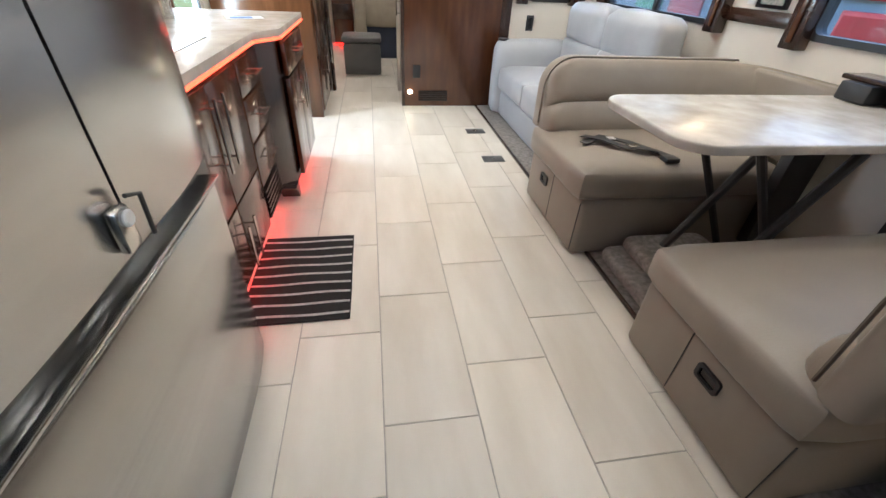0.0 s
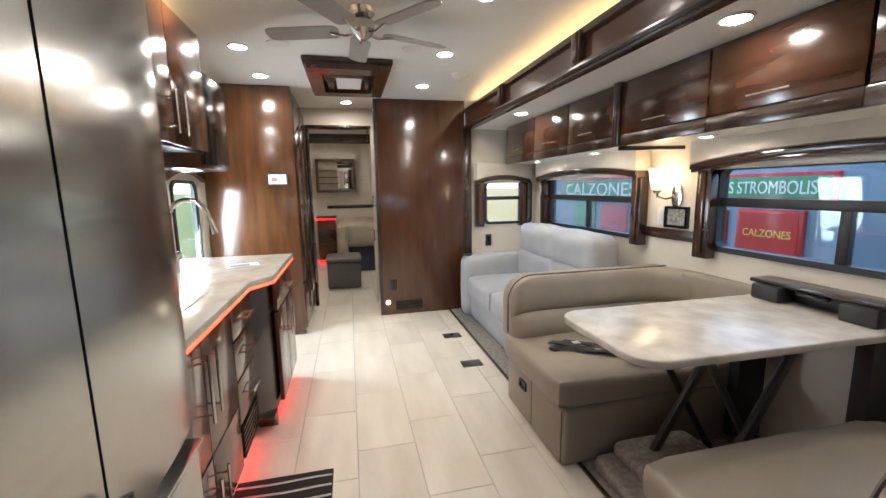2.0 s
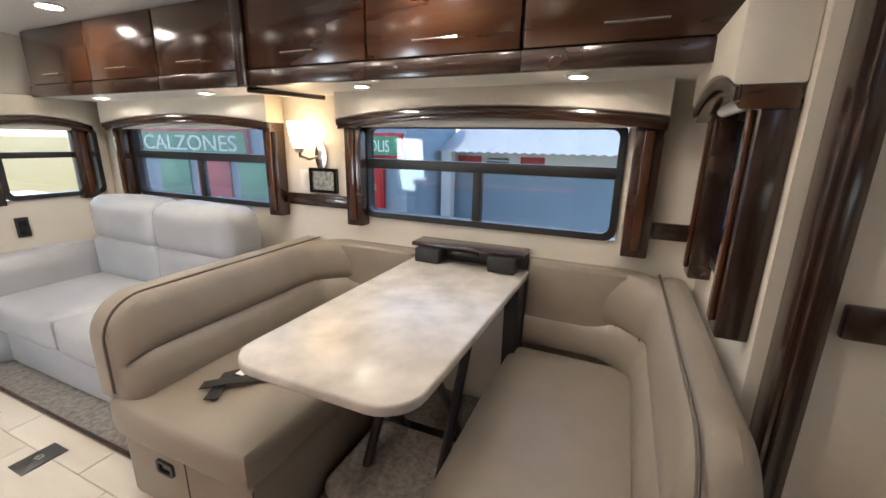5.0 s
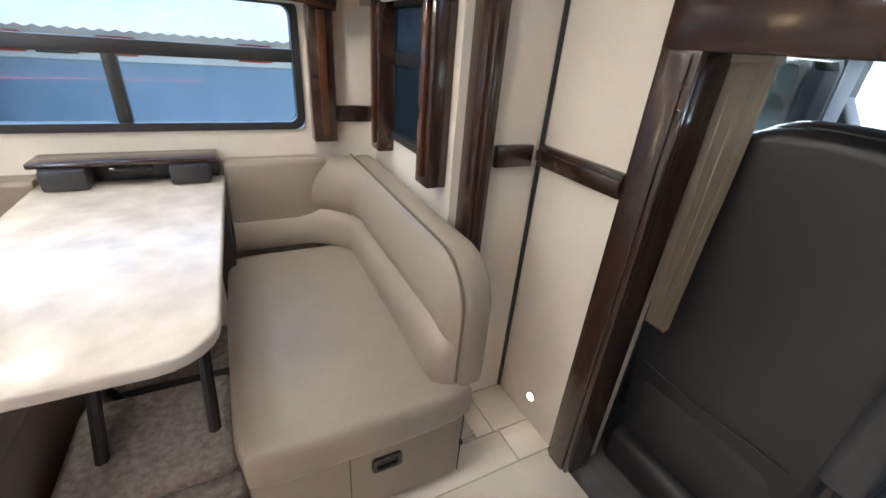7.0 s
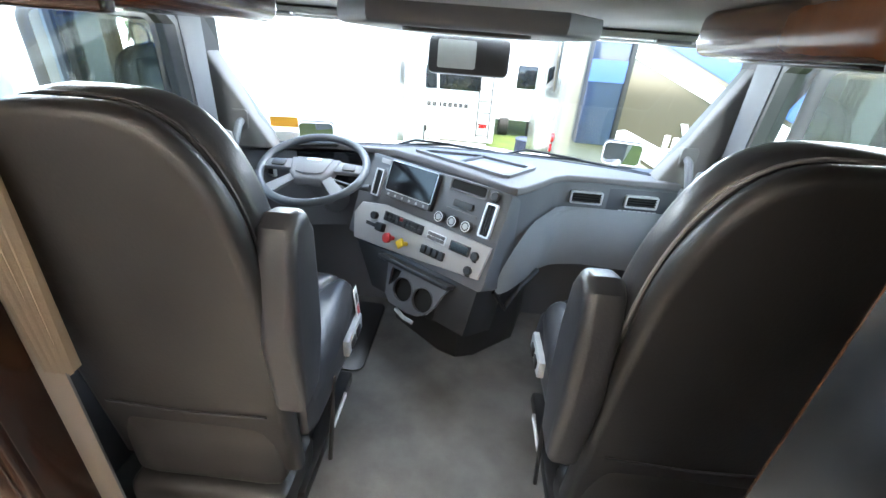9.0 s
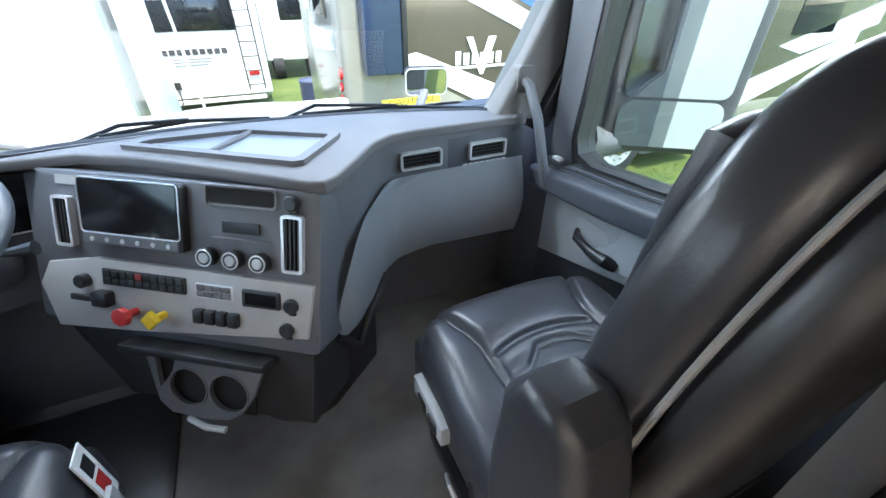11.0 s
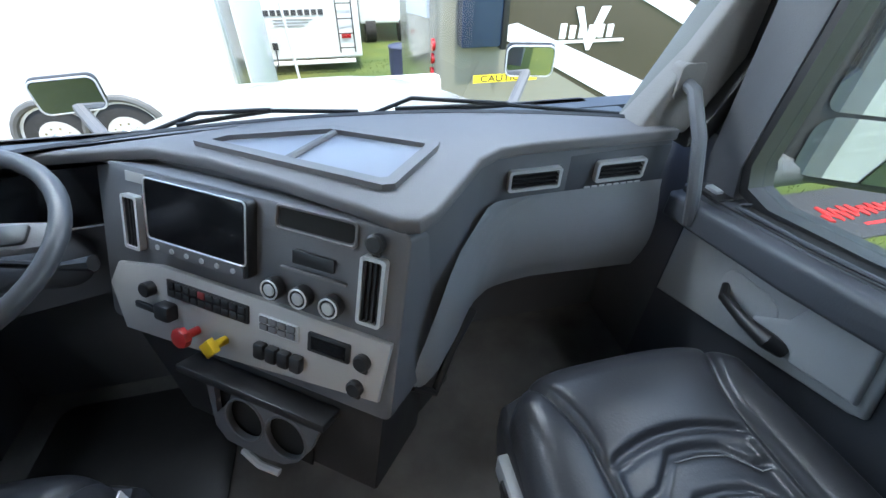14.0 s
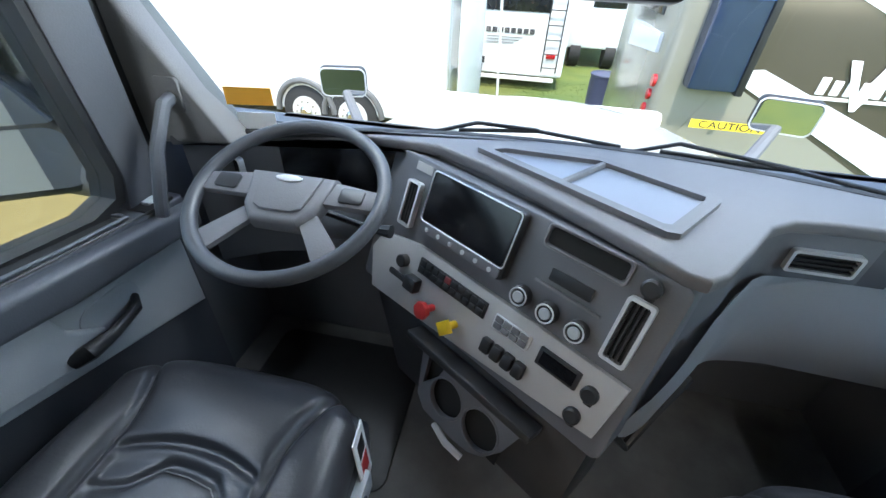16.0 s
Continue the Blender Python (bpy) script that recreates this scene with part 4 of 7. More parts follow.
dr = part("drawer", B(-0.285, -0.262, 2.43, 3.02, 0.67, 0.83, 0.004), WOOD, k3)
part("handle", hbar(-0.262, 2.64, 2.80, 0.755), CHROME, dr)
for a, b, hy in ((2.43, 2.72, 2.68), (2.725, 3.02, 2.765)):
    dr = part("door", B(-0.285, -0.262, a, b, 0.12, 0.655, 0.004), WOOD, k3)
    part("handle", bar(-0.262, hy, 0.44, 0.62), CHROME, dr)
part("arched_foot", prism([(2.29, 0.09), (2.40, 0.09), (2.40, 0.0), (2.37, 0.0), (2.34, 0.05)], "x", -0.40, -0.30), TRIM, k3)
solid("toe_kick", merge(B(-1.03, -0.43, 1.165, 2.27, 0, 0.09), B(-1.03, -0.36, 2.41, 3.03, 0, 0.09)), BLACK, "dark recessed toe kick under the kitchen", "toe kick", STRUCT)
lr = thing("toe_led_strip", "red LED strip glowing under the kitchen cabinets", "light", (-0.42, 2.0, 0.08))
part("strip", B(-0.428, -0.415, 1.17, 2.26, 0.066, 0.074), LED_RED, lr)
part("strip", B(-0.358, -0.345, 2.42, 3.02, 0.066, 0.074), LED_RED, lr)
ct = thing("countertop", "white quartz countertop over dark cherry cabinets", "countertop", (-0.65, 2.1, 0.87))
ctp = [(-1.035, 1.165), (-0.335, 1.165), (-0.335, 2.15), (-0.245, 2.29), (-0.245, 3.05), (-1.035, 3.05)]
part("slab", prism(ctp, "z", 0.873, 0.906, 0.004), QUARTZ, ct)
part("sink_cover", prism(rrect(-0.9, -0.46, 1.45, 2.0, 0.04), "z", 0.906, 0.910, 0.001), QUARTZ, ct)
le = thing("counter_led_strip", "orange LED strip under the counter edge", "light", (-0.3, 2.1, 0.865))
e0 = [(-0.339, 1.17), (-0.339, 2.152), (-0.249, 2.292), (-0.249, 3.046)]
part("strip", merge(*[tube([(*p, 0.866), (*q, 0.866)], 0.0065, 8) for p, q in zip(e0, e0[1:])]), LED_ORANGE, le)
fa = thing("faucet", "tall brushed nickel gooseneck kitchen faucet", "faucet", (-0.79, 2.5, 0.906))
part("body", cyl_b((-0.79, 2.5, 0.906), (-0.79, 2.5, 0.99), 0.026), CHROME, fa)
gn = [(-0.79, 2.5, 0.98), (-0.79, 2.5, 1.2)] + [(-0.69 - 0.10 * math.cos(radians(180 * k / 10)), 2.5, 1.2 + 0.11 * math.sin(radians(180 * k / 10))) for k in range(11)] + [(-0.57, 2.5, 1.15)]
part("neck", tube(gn, 0.013, 12), CHROME, fa)
part("spray_head", tube([(-0.585, 2.5, 1.2), (-0.56, 2.5, 1.12)], [0.015, 0.022], 14), CHROME, fa)
part("lever", tube([(-0.77, 2.48, 0.97), (-0.72, 2.42, 1.03)], 0.007, 8), CHROME, fa)
lf = thing("leaflet", "printed leaflet lying on the counter", "leaflet", (-0.5, 2.7, 0.907))
part("sheet", moved(B(-0.09, 0.09, -0.06, 0.06, 0, 0.002), pose(-0.48, 2.65, 0.907, 0, 0, 20)), PAPER, lf)
part("picture", moved(B(-0.07, 0.04, -0.04, 0.03, 0.002, 0.003), pose(-0.48, 2.65, 0.907, 0, 0, 20)), mat("blue_print", (0.08, 0.22, 0.5), 0.5), lf)
for a, b in ((1.17, 1.62), (1.62, 2.07), (2.07, 2.5)):
    uc = thing("wall_cabinet", "glossy dark cherry wall cabinet above the counter", "cabinet", (-0.8, (a + b) / 2, 1.55), "kitchen wall cabinets")
    part("body", B(-1.035, -0.58, a, b, 1.55, 2.16), TRIM, uc)
    dr = part("door", B(-0.58, -0.555, a + 0.003, b - 0.003, 1.56, 2.15, 0.004), WOOD, uc)
    part("handle", bar(-0.555, b - 0.05 if a < 2 else a + 0.05, 1.6, 1.78), CHROME, dr)
uc = thing("microwave_cabinet", "dark gloss cabinet at the end of the wall run", "cabinet", (-0.8, 2.75, 1.5))
part("body", B(-1.035, -0.60, 2.5, 2.98, 1.48, 2.02, 0.004), WOOD, uc)
part("door", B(-0.60, -0.58, 2.51, 2.97, 1.5, 2.0, 0.004), GLOSSY, uc)
downlight(-0.72, 1.95, 1.55, 0.05, "small round warm light under the wall cabinets")
downlight(-0.75, 2.7, 1.48, 0.04, "small round warm light under the wall cabinets")
led2 = thing("cove_led_strip", "warm LED strip above the kitchen wall cabinets", "light", (-0.8, 2, 2.17))
part("strip", B(-0.70, -0.68, 1.2, 2.5, 2.165, 2.173), LED_WARM, led2)

# striped mat
rm = thing("striped_mat", "black and white striped kitchen mat", "mat", (-0.2, 1.6, 0))
part("weave", moved(soft(-0.40, 0.03, 1.29, 1.90, 0.0005, 0.009, 0.003, 0.0, 14, 0.002), Matrix.Rotation(radians(0), 4, "Z")), MATBLK, rm)
for k in range(9):
    y = 1.325 + k * 0.066
    part("stripe", strap([(-0.395 + 0.07 * j, y + 0.003 * math.sin(j * 1.3 + k), 0.0095 + 0.0005 * math.sin(j + k)) for j in range(7)], 0.006, 0.0015), MATWHT, rm)

# ---------------------------------------------------------------- refrigerator
fr = thing("refrigerator", "stainless steel french door refrigerator with a latch", "refrigerator", (-0.6, 0.72, 0))
part("body", B(-1.03, -0.33, 0.29, 1.155, 0.02, 1.86, 0.005), mat("dark_fridge_side", (0.08, 0.08, 0.08), 0.4, 0.4), fr)
def bowed(y0, y1, z0, z1, lean=0.0):
    n = 14
    pts = [(-0.33, y0), (-0.33, y1)]
    for k in range(n + 1):
        y = y1 + (y0 - y1) * k / n
        f = (y - 0.29) / 0.865
        pts.append((-0.262 + 0.024 * (1 - (2 * f - 1) ** 4), y))
    return prism(pts, "z", z0, z1, 0.006, 2)
part("door", bowed(0.735, 1.152, 0.755, 1.85), STEEL, fr)
part("door", bowed(0.293, 0.727, 0.755, 1.85), STEEL, fr)
part("drawer", bowed(0.293, 1.152, 0.05, 0.692), STEEL, fr)
part("grip_recess", B(-0.325, -0.268, 0.30, 1.148, 0.692, 0.755), GLOSSY, fr, "dark grip recess between doors and drawer")
part("grip_lip", B(-0.275, -0.242, 0.30, 1.148, 0.693, 0.703, 0.003), STEEL, fr)
part("door_gasket", B(-0.33, -0.252, 0.727, 0.735, 0.755, 1.85), BLACK, fr)
la = part("latch", B(-0.238, -0.220, 0.680, 0.720, 0.775, 0.850, 0.006), CHROME, fr, "chrome travel latch")
part("latch_knob", cyl_b((-0.220, 0.70, 0.832), (-0.212, 0.70, 0.832), 0.014), WHITEPL, la)
part("latch_hook", tube([(-0.22, 0.72, 0.86), (-0.215, 0.75, 0.85), (-0.22, 0.755, 0.77)], 0.004, 8), BLACK, la)
ov = thing("over_fridge_cabinet", "dark cherry cabinet above the refrigerator", "cabinet", (-0.65, 0.72, 1.86))
part("body", B(-1.03, -0.32, 0.29, 1.155, 1.865, 2.245), TRIM, ov)
part("door", B(-0.32, -0.295, 0.295, 1.15, 1.88, 2.235, 0.005), WOOD, ov)
solid("fridge_side_panel", B(-1.035, -0.44, 0.13, 0.285, 0, 2.25, 0.004), WOOD_LIT, "dark cherry panel beside the refrigerator", "panel", STRUCT)

# ---------------------------------------------------------------- cab
RUBBER = mat("dark_rubber_floor", (0.115, 0.113, 0.11), 0.7, vary=0.25, scale=9, bump=0.15, bscale=90)
DASH = mat("charcoal_dash_plastic", (0.105, 0.109, 0.119), 0.5, vary=0.06, scale=6, bump=0.12, bscale=260)
DASHTOP = mat("soft_charcoal_dash_top", (0.135, 0.132, 0.138), 0.58, vary=0.06, scale=6, bump=0.15, bscale=260)
GREYPL = mat("mid_grey_cab_plastic", (0.37, 0.39, 0.405), 0.48, vary=0.05, scale=6, bump=0.1, bscale=260)
PANELGREY = mat("light_grey_switch_panel", (0.37, 0.365, 0.36), 0.4, vary=0.05, scale=8, bump=0.06, bscale=260)
SEATBLK = mat("black_seat_leather", (0.036, 0.037, 0.042), 0.3, vary=0.05, scale=6, bump=0.1, bscale=170)
SEATBACK = mat("dark_brown_seat_shell", (0.022, 0.0218, 0.023), 0.4, vary=0.06, scale=6, bump=0.1, bscale=120)
GREYCUP = mat("dark_grey_cup_holder", (0.10, 0.105, 0.115), 0.45, vary=0.08, bump=0.1, bscale=200)
# near-black colour that stands in for the shade inside shallow openings
HOLLOW_SHADE = mat("painted_hollow_shade", (0.006, 0.006, 0.006), 0.9)
DOORDK = mat("dark_slate_door_trim", (0.062, 0.067, 0.078), 0.45, vary=0.08, scale=6, bump=0.1, bscale=260)
STITCH = mat("grey_thread", (0.22, 0.22, 0.22), 0.8)
SILVER = mat("satin_silver_trim", (0.66, 0.67, 0.68), 0.3, 0.45, vary=0.03)
PILLAR = mat("warm_grey_pillar_cloth", (0.20, 0.193, 0.187), 0.8, vary=0.06, scale=10, bump=0.25, bscale=240)
HEADL = mat("grey_headliner", (0.30, 0.305, 0.30), 0.85, vary=0.06, scale=10, bump=0.2, bscale=240)
CURTAIN = mat("beige_curtain_cloth", (0.60, 0.52, 0.42), 0.85, vary=0.08, scale=10, bump=0.2, bscale=200)
cn, cl_ = CURTAIN.node_tree.nodes, CURTAIN.node_tree.links
thin, both = cn.new("ShaderNodeBsdfTranslucent"), cn.new("ShaderNodeMixShader")
thin.inputs[0].default_value = (0.62, 0.54, 0.43, 1)
both.inputs[0].default_value = 0.4
cl_.new(cn["Principled BSDF"].outputs[0], both.inputs[1]); cl_.new(thin.outputs[0], both.inputs[2])
cl_.new(both.outputs[0], cn["Material Output"].inputs[0])
REDK = mat("red_valve_knob", (0.45, 0.03, 0.03), 0.35)
YELK = mat("yellow_valve_knob", (0.70, 0.45, 0.02), 0.35)
PAINT_CAB = mat("white_cab_paint", (0.75, 0.75, 0.74), 0.25, vary=0.02)
WIND = glass_mat("windscreen_glass", (0.70, 0.745, 0.73))

solid("cab_floor", B(-0.98, 1.16, -1.42, 0.0802, -0.09, -0.03), RUBBER, "dark rubber cab floor", "floor", STRUCT)
solid("cab_firewall", B(-0.98, 1.16, -1.5, -1.42, -0.09, 0.86), DASH, "dark firewall under the dashboard", "wall", STRUCT)
solid("cab_headliner", merge(B(-1.02, 1.2, -1.33, -0.09, 1.44, 1.5, 0.01), B(-1.02, 1.2, -1.36, -1.2, 1.405, 1.46, 0.015)), HEADL, "grey cloth headliner of the cab", "ceiling", STRUCT)
solid("cab_rear_wall", merge(B(-1.02, -0.80, -0.1, -0.02, -0.09, 1.5), B(0.99, 1.2, -0.1, -0.02, -0.09, 1.5)), GREYPL, "grey rear wall of the cab", "wall", STRUCT)
for xx in (-1.04, 1.16):
    solid("cab_kick_panel", B(xx, xx + 0.06, -1.5, -1.08, -0.09, 0.86), DASH, "dark side panel beside the footwell", "panel", STRUCT)
solid("cab_roof", B(-1.1, 1.28, -1.4, -0.02, 1.5, 1.53), PAINT_CAB, "white outer cab roof", "roof", STRUCT)
oc = thing("overhead_console", "dark overhead console above the windscreen", "console", (0.08, -0.9, 1.44))
part("housing", prism([(-0.22, -1.3), (-0.28, -0.75), (-0.16, -0.6), (0.36, -0.6), (0.48, -0.75), (0.42, -1.3)], "z", 1.385, 1.45, 0.02, 3), DASH, oc)
part("lamp_lens", B(0.02, 0.18, -1.1, -1.02, 1.380, 1.387, 0.003), WHITEPL, oc)
part("bin", prism(rrect(-0.08, 0.28, -0.85, -0.66, 0.03), "z", 1.375, 1.388, 0.005), BLACK, oc)
for x0, x1 in ((-0.9, -0.32), (0.52, 1.1)):
    vz = thing("sun_visor", "grey sun visor folded against the headliner", "sun visor", ((x0 + x1) / 2, -1.2, 1.42))
    part("board", prism(rrect(x0, x1, -1.3, -1.06, 0.03), "z", 1.412, 1.434, 0.006), HEADL, vz)
    part("clip", B((x0 + x1) / 2 - 0.06, (x0 + x1) / 2 + 0.06, -1.08, -1.05, 1.405, 1.416, 0.003), DASH, vz)
hb = thing("wooden_header_box", "small cherry storage box under the cab roof", "cabinet", (-0.7, -0.35, 1.4))
part("box", B(-0.98, -0.36, -0.36, 0.075, 1.362, 1.44, 0.022, 4), WOOD_LIT, hb)
part("flap", B(-0.96, -0.40, -0.374, -0.36, 1.381, 1.434, 0.004), WOOD, hb, "dark cherry flap")
part("underside_trim", B(-0.97, -0.42, -0.32, -0.02, 1.356, 1.362, 0.002), TRIM, hb)
mi = thing("rear_view_monitor", "black mirror monitor hanging at the windscreen", "monitor", (0.1, -1.3, 1.24))
part("housing", moved(prism(rrect(-0.17, 0.17, -0.075, 0.075, 0.025), "y", -0.02, 0.02, 0.006), pose(0.10, -1.31, 1.31, 12, 0, 0)), BLACK, mi)
# the screen's pale reflection is painted in as its base colour
part("screen", moved(prism(rrect(-0.03, 0.13, -0.055, 0.055, 0.01), "y", 0.0205, 0.023), pose(0.10, -1.31, 1.31, 12, 0, 0)), mat("screen_painted_reflection", (0.45, 0.47, 0.46), 0.15), mi)
part("stalk", tube([(0.1, -1.33, 1.38), (0.1, -1.31, 1.42)], 0.02, 10), BLACK, mi)


# windscreen: a bowed sheet
def wind_y(x, z):
    f = (x - 0.09) / 0.95
    return -1.43 + 0.22 * f * f + 0.05 * (z - 0.88)


bm = bmesh.new()
cols = []
for i in range(25):
    f = -1 + 2 * i / 24
    col = []
    for j in range(5):
        z = 0.86 + 0.57 * j / 4
        x = 0.09 + f * (0.86 + 0.20 * j / 4)
        col.append(bm.verts.new((x, wind_y(x, z), z)))
    cols.append(col)
for a, b in zip(cols, cols[1:]):
    for j in range(4):
        bm.faces.new((a[j], b[j], b[j + 1], a[j + 1]))
ws = thing("windscreen", "wide curved clear windscreen", "windscreen", (0.09, -1.43, 0.86), kind=STRUCT)
g = part("pane", bm, WIND, ws)
g.visible_shadow = False
part("lower_seal", tube([(0.09 + f * 0.88, wind_y(0.09 + f * 0.88, 0.89) + 0.012, 0.885) for f in [-1 + k / 10 for k in range(21)]], 0.014, 8), BLACK, ws)
st1 = thing("windscreen_sticker", "orange inspection sticker on the windscreen", "sticker", (0.98, -1.23, 0.96))
part("film", moved(B(-0.06, 0.06, -0.001, 0.001, -0.022, 0.022), pose(0.905, wind_y(0.905, 0.99) + 0.012, 0.985, 0, 0, 12)), mat("orange_film", (0.95, 0.42, 0.04), 0.5), st1)
st2 = thing("windscreen_sticker", "pale paper permit on the windscreen", "sticker", (0.97, -1.2, 0.9))
part("film", moved(B(-0.05, 0.05, -0.001, 0.001, -0.03, 0.03), pose(0.90, wind_y(0.9, 0.91) + 0.012, 0.912, 0, 0, 12)), PAPER, st2)

for side, x_in, x_top, x_out, x_tout in ((-1, -0.745, -1.035, -0.90, -1.22), (1, 0.92, 1.283, 1.18, 1.48)):
    ap = thing("windscreen_pillar", "warm grey padded windscreen pillar", "pillar", (x_in, -1.15, 0.86), kind=STRUCT)
    part("pad", prism([(x_in, 0.88), (x_top, 1.44), (x_tout, 1.44), (x_out, 0.86)], "y", -1.275, -1.165, 0.02, 3), PILLAR, ap)
    part("gasket", prism([(x_out - side * 0.02, 0.84), (x_tout - side * 0.03, 1.44), (x_tout + side * 0.04, 1.44), (x_out + side * 0.035, 0.84)], "y", -1.23, -1.13, 0.008), BLACK, ap)
    gx = -0.85 if side < 0 else 1.06
    gh = thing("grab_handle", "grey grab handle on the windscreen pillar", "handle", (gx, -1.1, 0.7))
    part("bar", tube([(gx + side * 0.0, -1.20, 1.0), (gx - side * 0.01, -1.13, 0.985), (gx - side * 0.015, -1.06, 0.90), (gx, -1.03, 0.78), (gx + side * 0.02, -1.02, 0.68)], 0.016, 10), DASH, gh)
    part("mount", prism(rrect(gx - 0.035, gx + 0.035, 0.955, 1.04, 0.015), "y", -1.20, -1.161, 0.004), PILLAR, gh)

for xa, xb in ((-1.10, -0.985), (1.165, 1.28)):
    solid("cab_corner_panel", B(xa, xb, -1.27, -1.09, 0.78, 1.46), BLACK, "black corner panel beside the windscreen pillar", "panel", STRUCT)

# cab doors
for side, xi in ((-1, -0.95), (1, 1.13)):
    def X(d):
        return xi + side * d
    def bx(d0, d1, *r):
        lo, hi = sorted((X(d0), X(d1)))
        return B(lo, hi, *r)
    d = thing("cab_door", "grey cab door with armrest and large window", "door", (xi, -0.6, 0.0), kind=STRUCT)
    belt = [(-1.12, 0.742), (-1.03, 0.748), (-0.70, 0.782), (-0.46, 0.822), (-0.37, 0.848), (-0.17, 0.875)]
    def px(d0, d1, pts, *r):
        return prism(pts, "x", *sorted((X(d0), X(d1))), *r)
    part("body", merge(px(0.02, 0.09, [(-1.12, -0.06), (-0.1, -0.06), (-0.1, 0.88)] + belt[::-1]), bx(0.02, 0.09, -0.16, -0.1, 0.87, 1.44), bx(0.02, 0.09, -1.12, -0.1, 1.39, 1.44)), DOORDK, d)
    part("inner_panel", px(-0.004, 0.024, [(-1.10, 0.36), (-0.56, 0.505), (-0.535, 0.52), (-0.585, 0.75), (-1.10, 0.67)], 0.012, 3), GREYPL, d, "mid grey door panel")
    part("raised_panel", px(-0.022, 0.0, [(-0.80, 0.485), (-0.555, 0.545), (-0.595, 0.72), (-0.70, 0.71), (-0.735, 0.60), (-0.80, 0.545)], 0.014, 3), GREYPL, d, "grey pad behind the pull")
    part("sill", px(-0.045, 0.085, [(p, q - 0.055) for p, q in belt] + [(p, q) for p, q in belt[::-1]], 0.014, 3), DOORDK, d)
    part("armrest", puff(px(-0.085, 0.02, [(-1.12, 0.648), (-0.75, 0.682), (-0.57, 0.712), (-0.45, 0.742), (-0.395, 0.785), (-0.39, 0.815), (-0.41, 0.822), (-0.60, 0.788), (-1.12, 0.722)], 0.024, 4), 0.002, 6), DOORDK, d, "padded armrest rail")
    part("armrest_seam", tube([(X(-0.05), p, q + 0.004) for p, q in belt[1:4]], 0.003, 6), BLACK, d)
    # black slab painted as the shade in the grip pocket
    part("pocket", px(-0.03, 0.012, [(-0.95, 0.749), (-0.62, 0.788), (-0.60, 0.796), (-0.62, 0.799), (-0.95, 0.760)]), HOLLOW_SHADE, d, "long grip pocket, its shade painted as a black slab")
    part("pocket_rim", tube([(X(-0.03), -0.96, 0.762), (X(-0.034), -0.80, 0.777), (X(-0.03), -0.61, 0.799), (X(-0.01), -0.595, 0.803), (X(0.014), -0.61, 0.802), (X(0.016), -0.80, 0.78), (X(0.014), -0.95, 0.765), (X(-0.01), -0.965, 0.761)], 0.005, 6, True), DOORDK, d)
    pl = part("pull", tube([(X(-0.008), -0.90, 0.555), (X(-0.04), -0.87, 0.55), (X(-0.05), -0.79, 0.545), (X(-0.046), -0.73, 0.545), (X(-0.02), -0.705, 0.53)], [0.010, 0.013, 0.015, 0.021, 0.018], 10), BLACK, d, "black door pull")
    part("pull_bowl", px(-0.008, 0.0, rrect(-0.92, -0.76, 0.50, 0.61, 0.04), 0.004), GREYPL, pl)
    swp = part("switch_plate", bx(-0.045, 0.015, -1.09, -1.0, 0.744, 0.756, 0.004), BLACK, d)
    part("switch", bx(-0.03, -0.008, -1.065, -1.025, 0.755, 0.765, 0.003), GREYPL, swp)
    win = [(-0.17, 0.87), (-0.37, 0.842), (-0.46, 0.818), (-0.70, 0.778), (-0.93, 0.755), (-1.0, 0.775), (-1.02, 0.83), (-0.985, 1.36), (-0.95, 1.39), (-0.20, 1.39), (-0.17, 1.36)]
    cy_, cz_ = -0.6, 1.08
    inner = [(cy_ + (p - cy_) * 0.955, cz_ + (q - cz_) * 0.94) for p, q in win]
    part("window_gasket", ring(win, inner, "x", *sorted((X(0.005), X(0.078)))), BLACK, d)
    part("corner_panel", px(0.0, 0.085, [(-1.12, 0.745), (-1.0, 0.75), (-1.02, 0.83), (-0.985, 1.36), (-0.99, 1.42), (-1.12, 1.42)], 0.006), DASH, d, "grey quarter panel")
    g = part("pane", px(0.045, 0.05, win), WIND, d)
    g.visible_shadow = False
    # outside mirror
    mx = -1.33 if side < 0 else 1.45
    mr = thing("door_mirror", "tall grey door mirror with two glasses", "mirror", (mx, -1.0, 0.8))
    sh = part("shell", moved(prism(rrect(-0.215, 0.215, -0.235, 0.42, 0.07), "y", -0.10, 0.0, 0.03, 3), pose(mx, -0.98, 0.97, 0, 0, side * 34)), mat("grey_mirror_shell", (0.08, 0.083, 0.088), 0.5), mr)
    part("glass", moved(prism(rrect(-0.17, 0.17, -0.035, 0.39, 0.03), "y", 0.001, 0.006), pose(mx, -0.98, 0.97, 0, 0, side * 34)), MIRROR, sh)
    part("small_glass", moved(prism(rrect(-0.17, 0.17, -0.205, -0.045, 0.045), "y", 0.001, 0.006), pose(mx, -0.98, 0.97, 0, 0, side * 34)), MIRROR, sh)
    part("arm", tube([(X(0.08), -1.08, 0.80), (X(0.2), -1.12, 0.76), (mx, -1.09, 0.77)], [0.075, 0.06, 0.05], 14), DASH, mr)

# ---- dashboard
PO = Vector((-0.12, -0.87, 0.87))
PV = Vector((0.207, 0.298, -0.932)).normalized()
PL = Vector((0.821, -0.571, 0.0)).normalized()
PN = -PV.cross(PL).normalized()
PM = axes(PO, PL, PV, PN)          # s towards the driver, d down the face, h out of it


def on_panel(bm):
    bm.transform(PM)
    bmesh.ops.recalc_face_normals(bm, faces=bm.faces[:])
    return bm


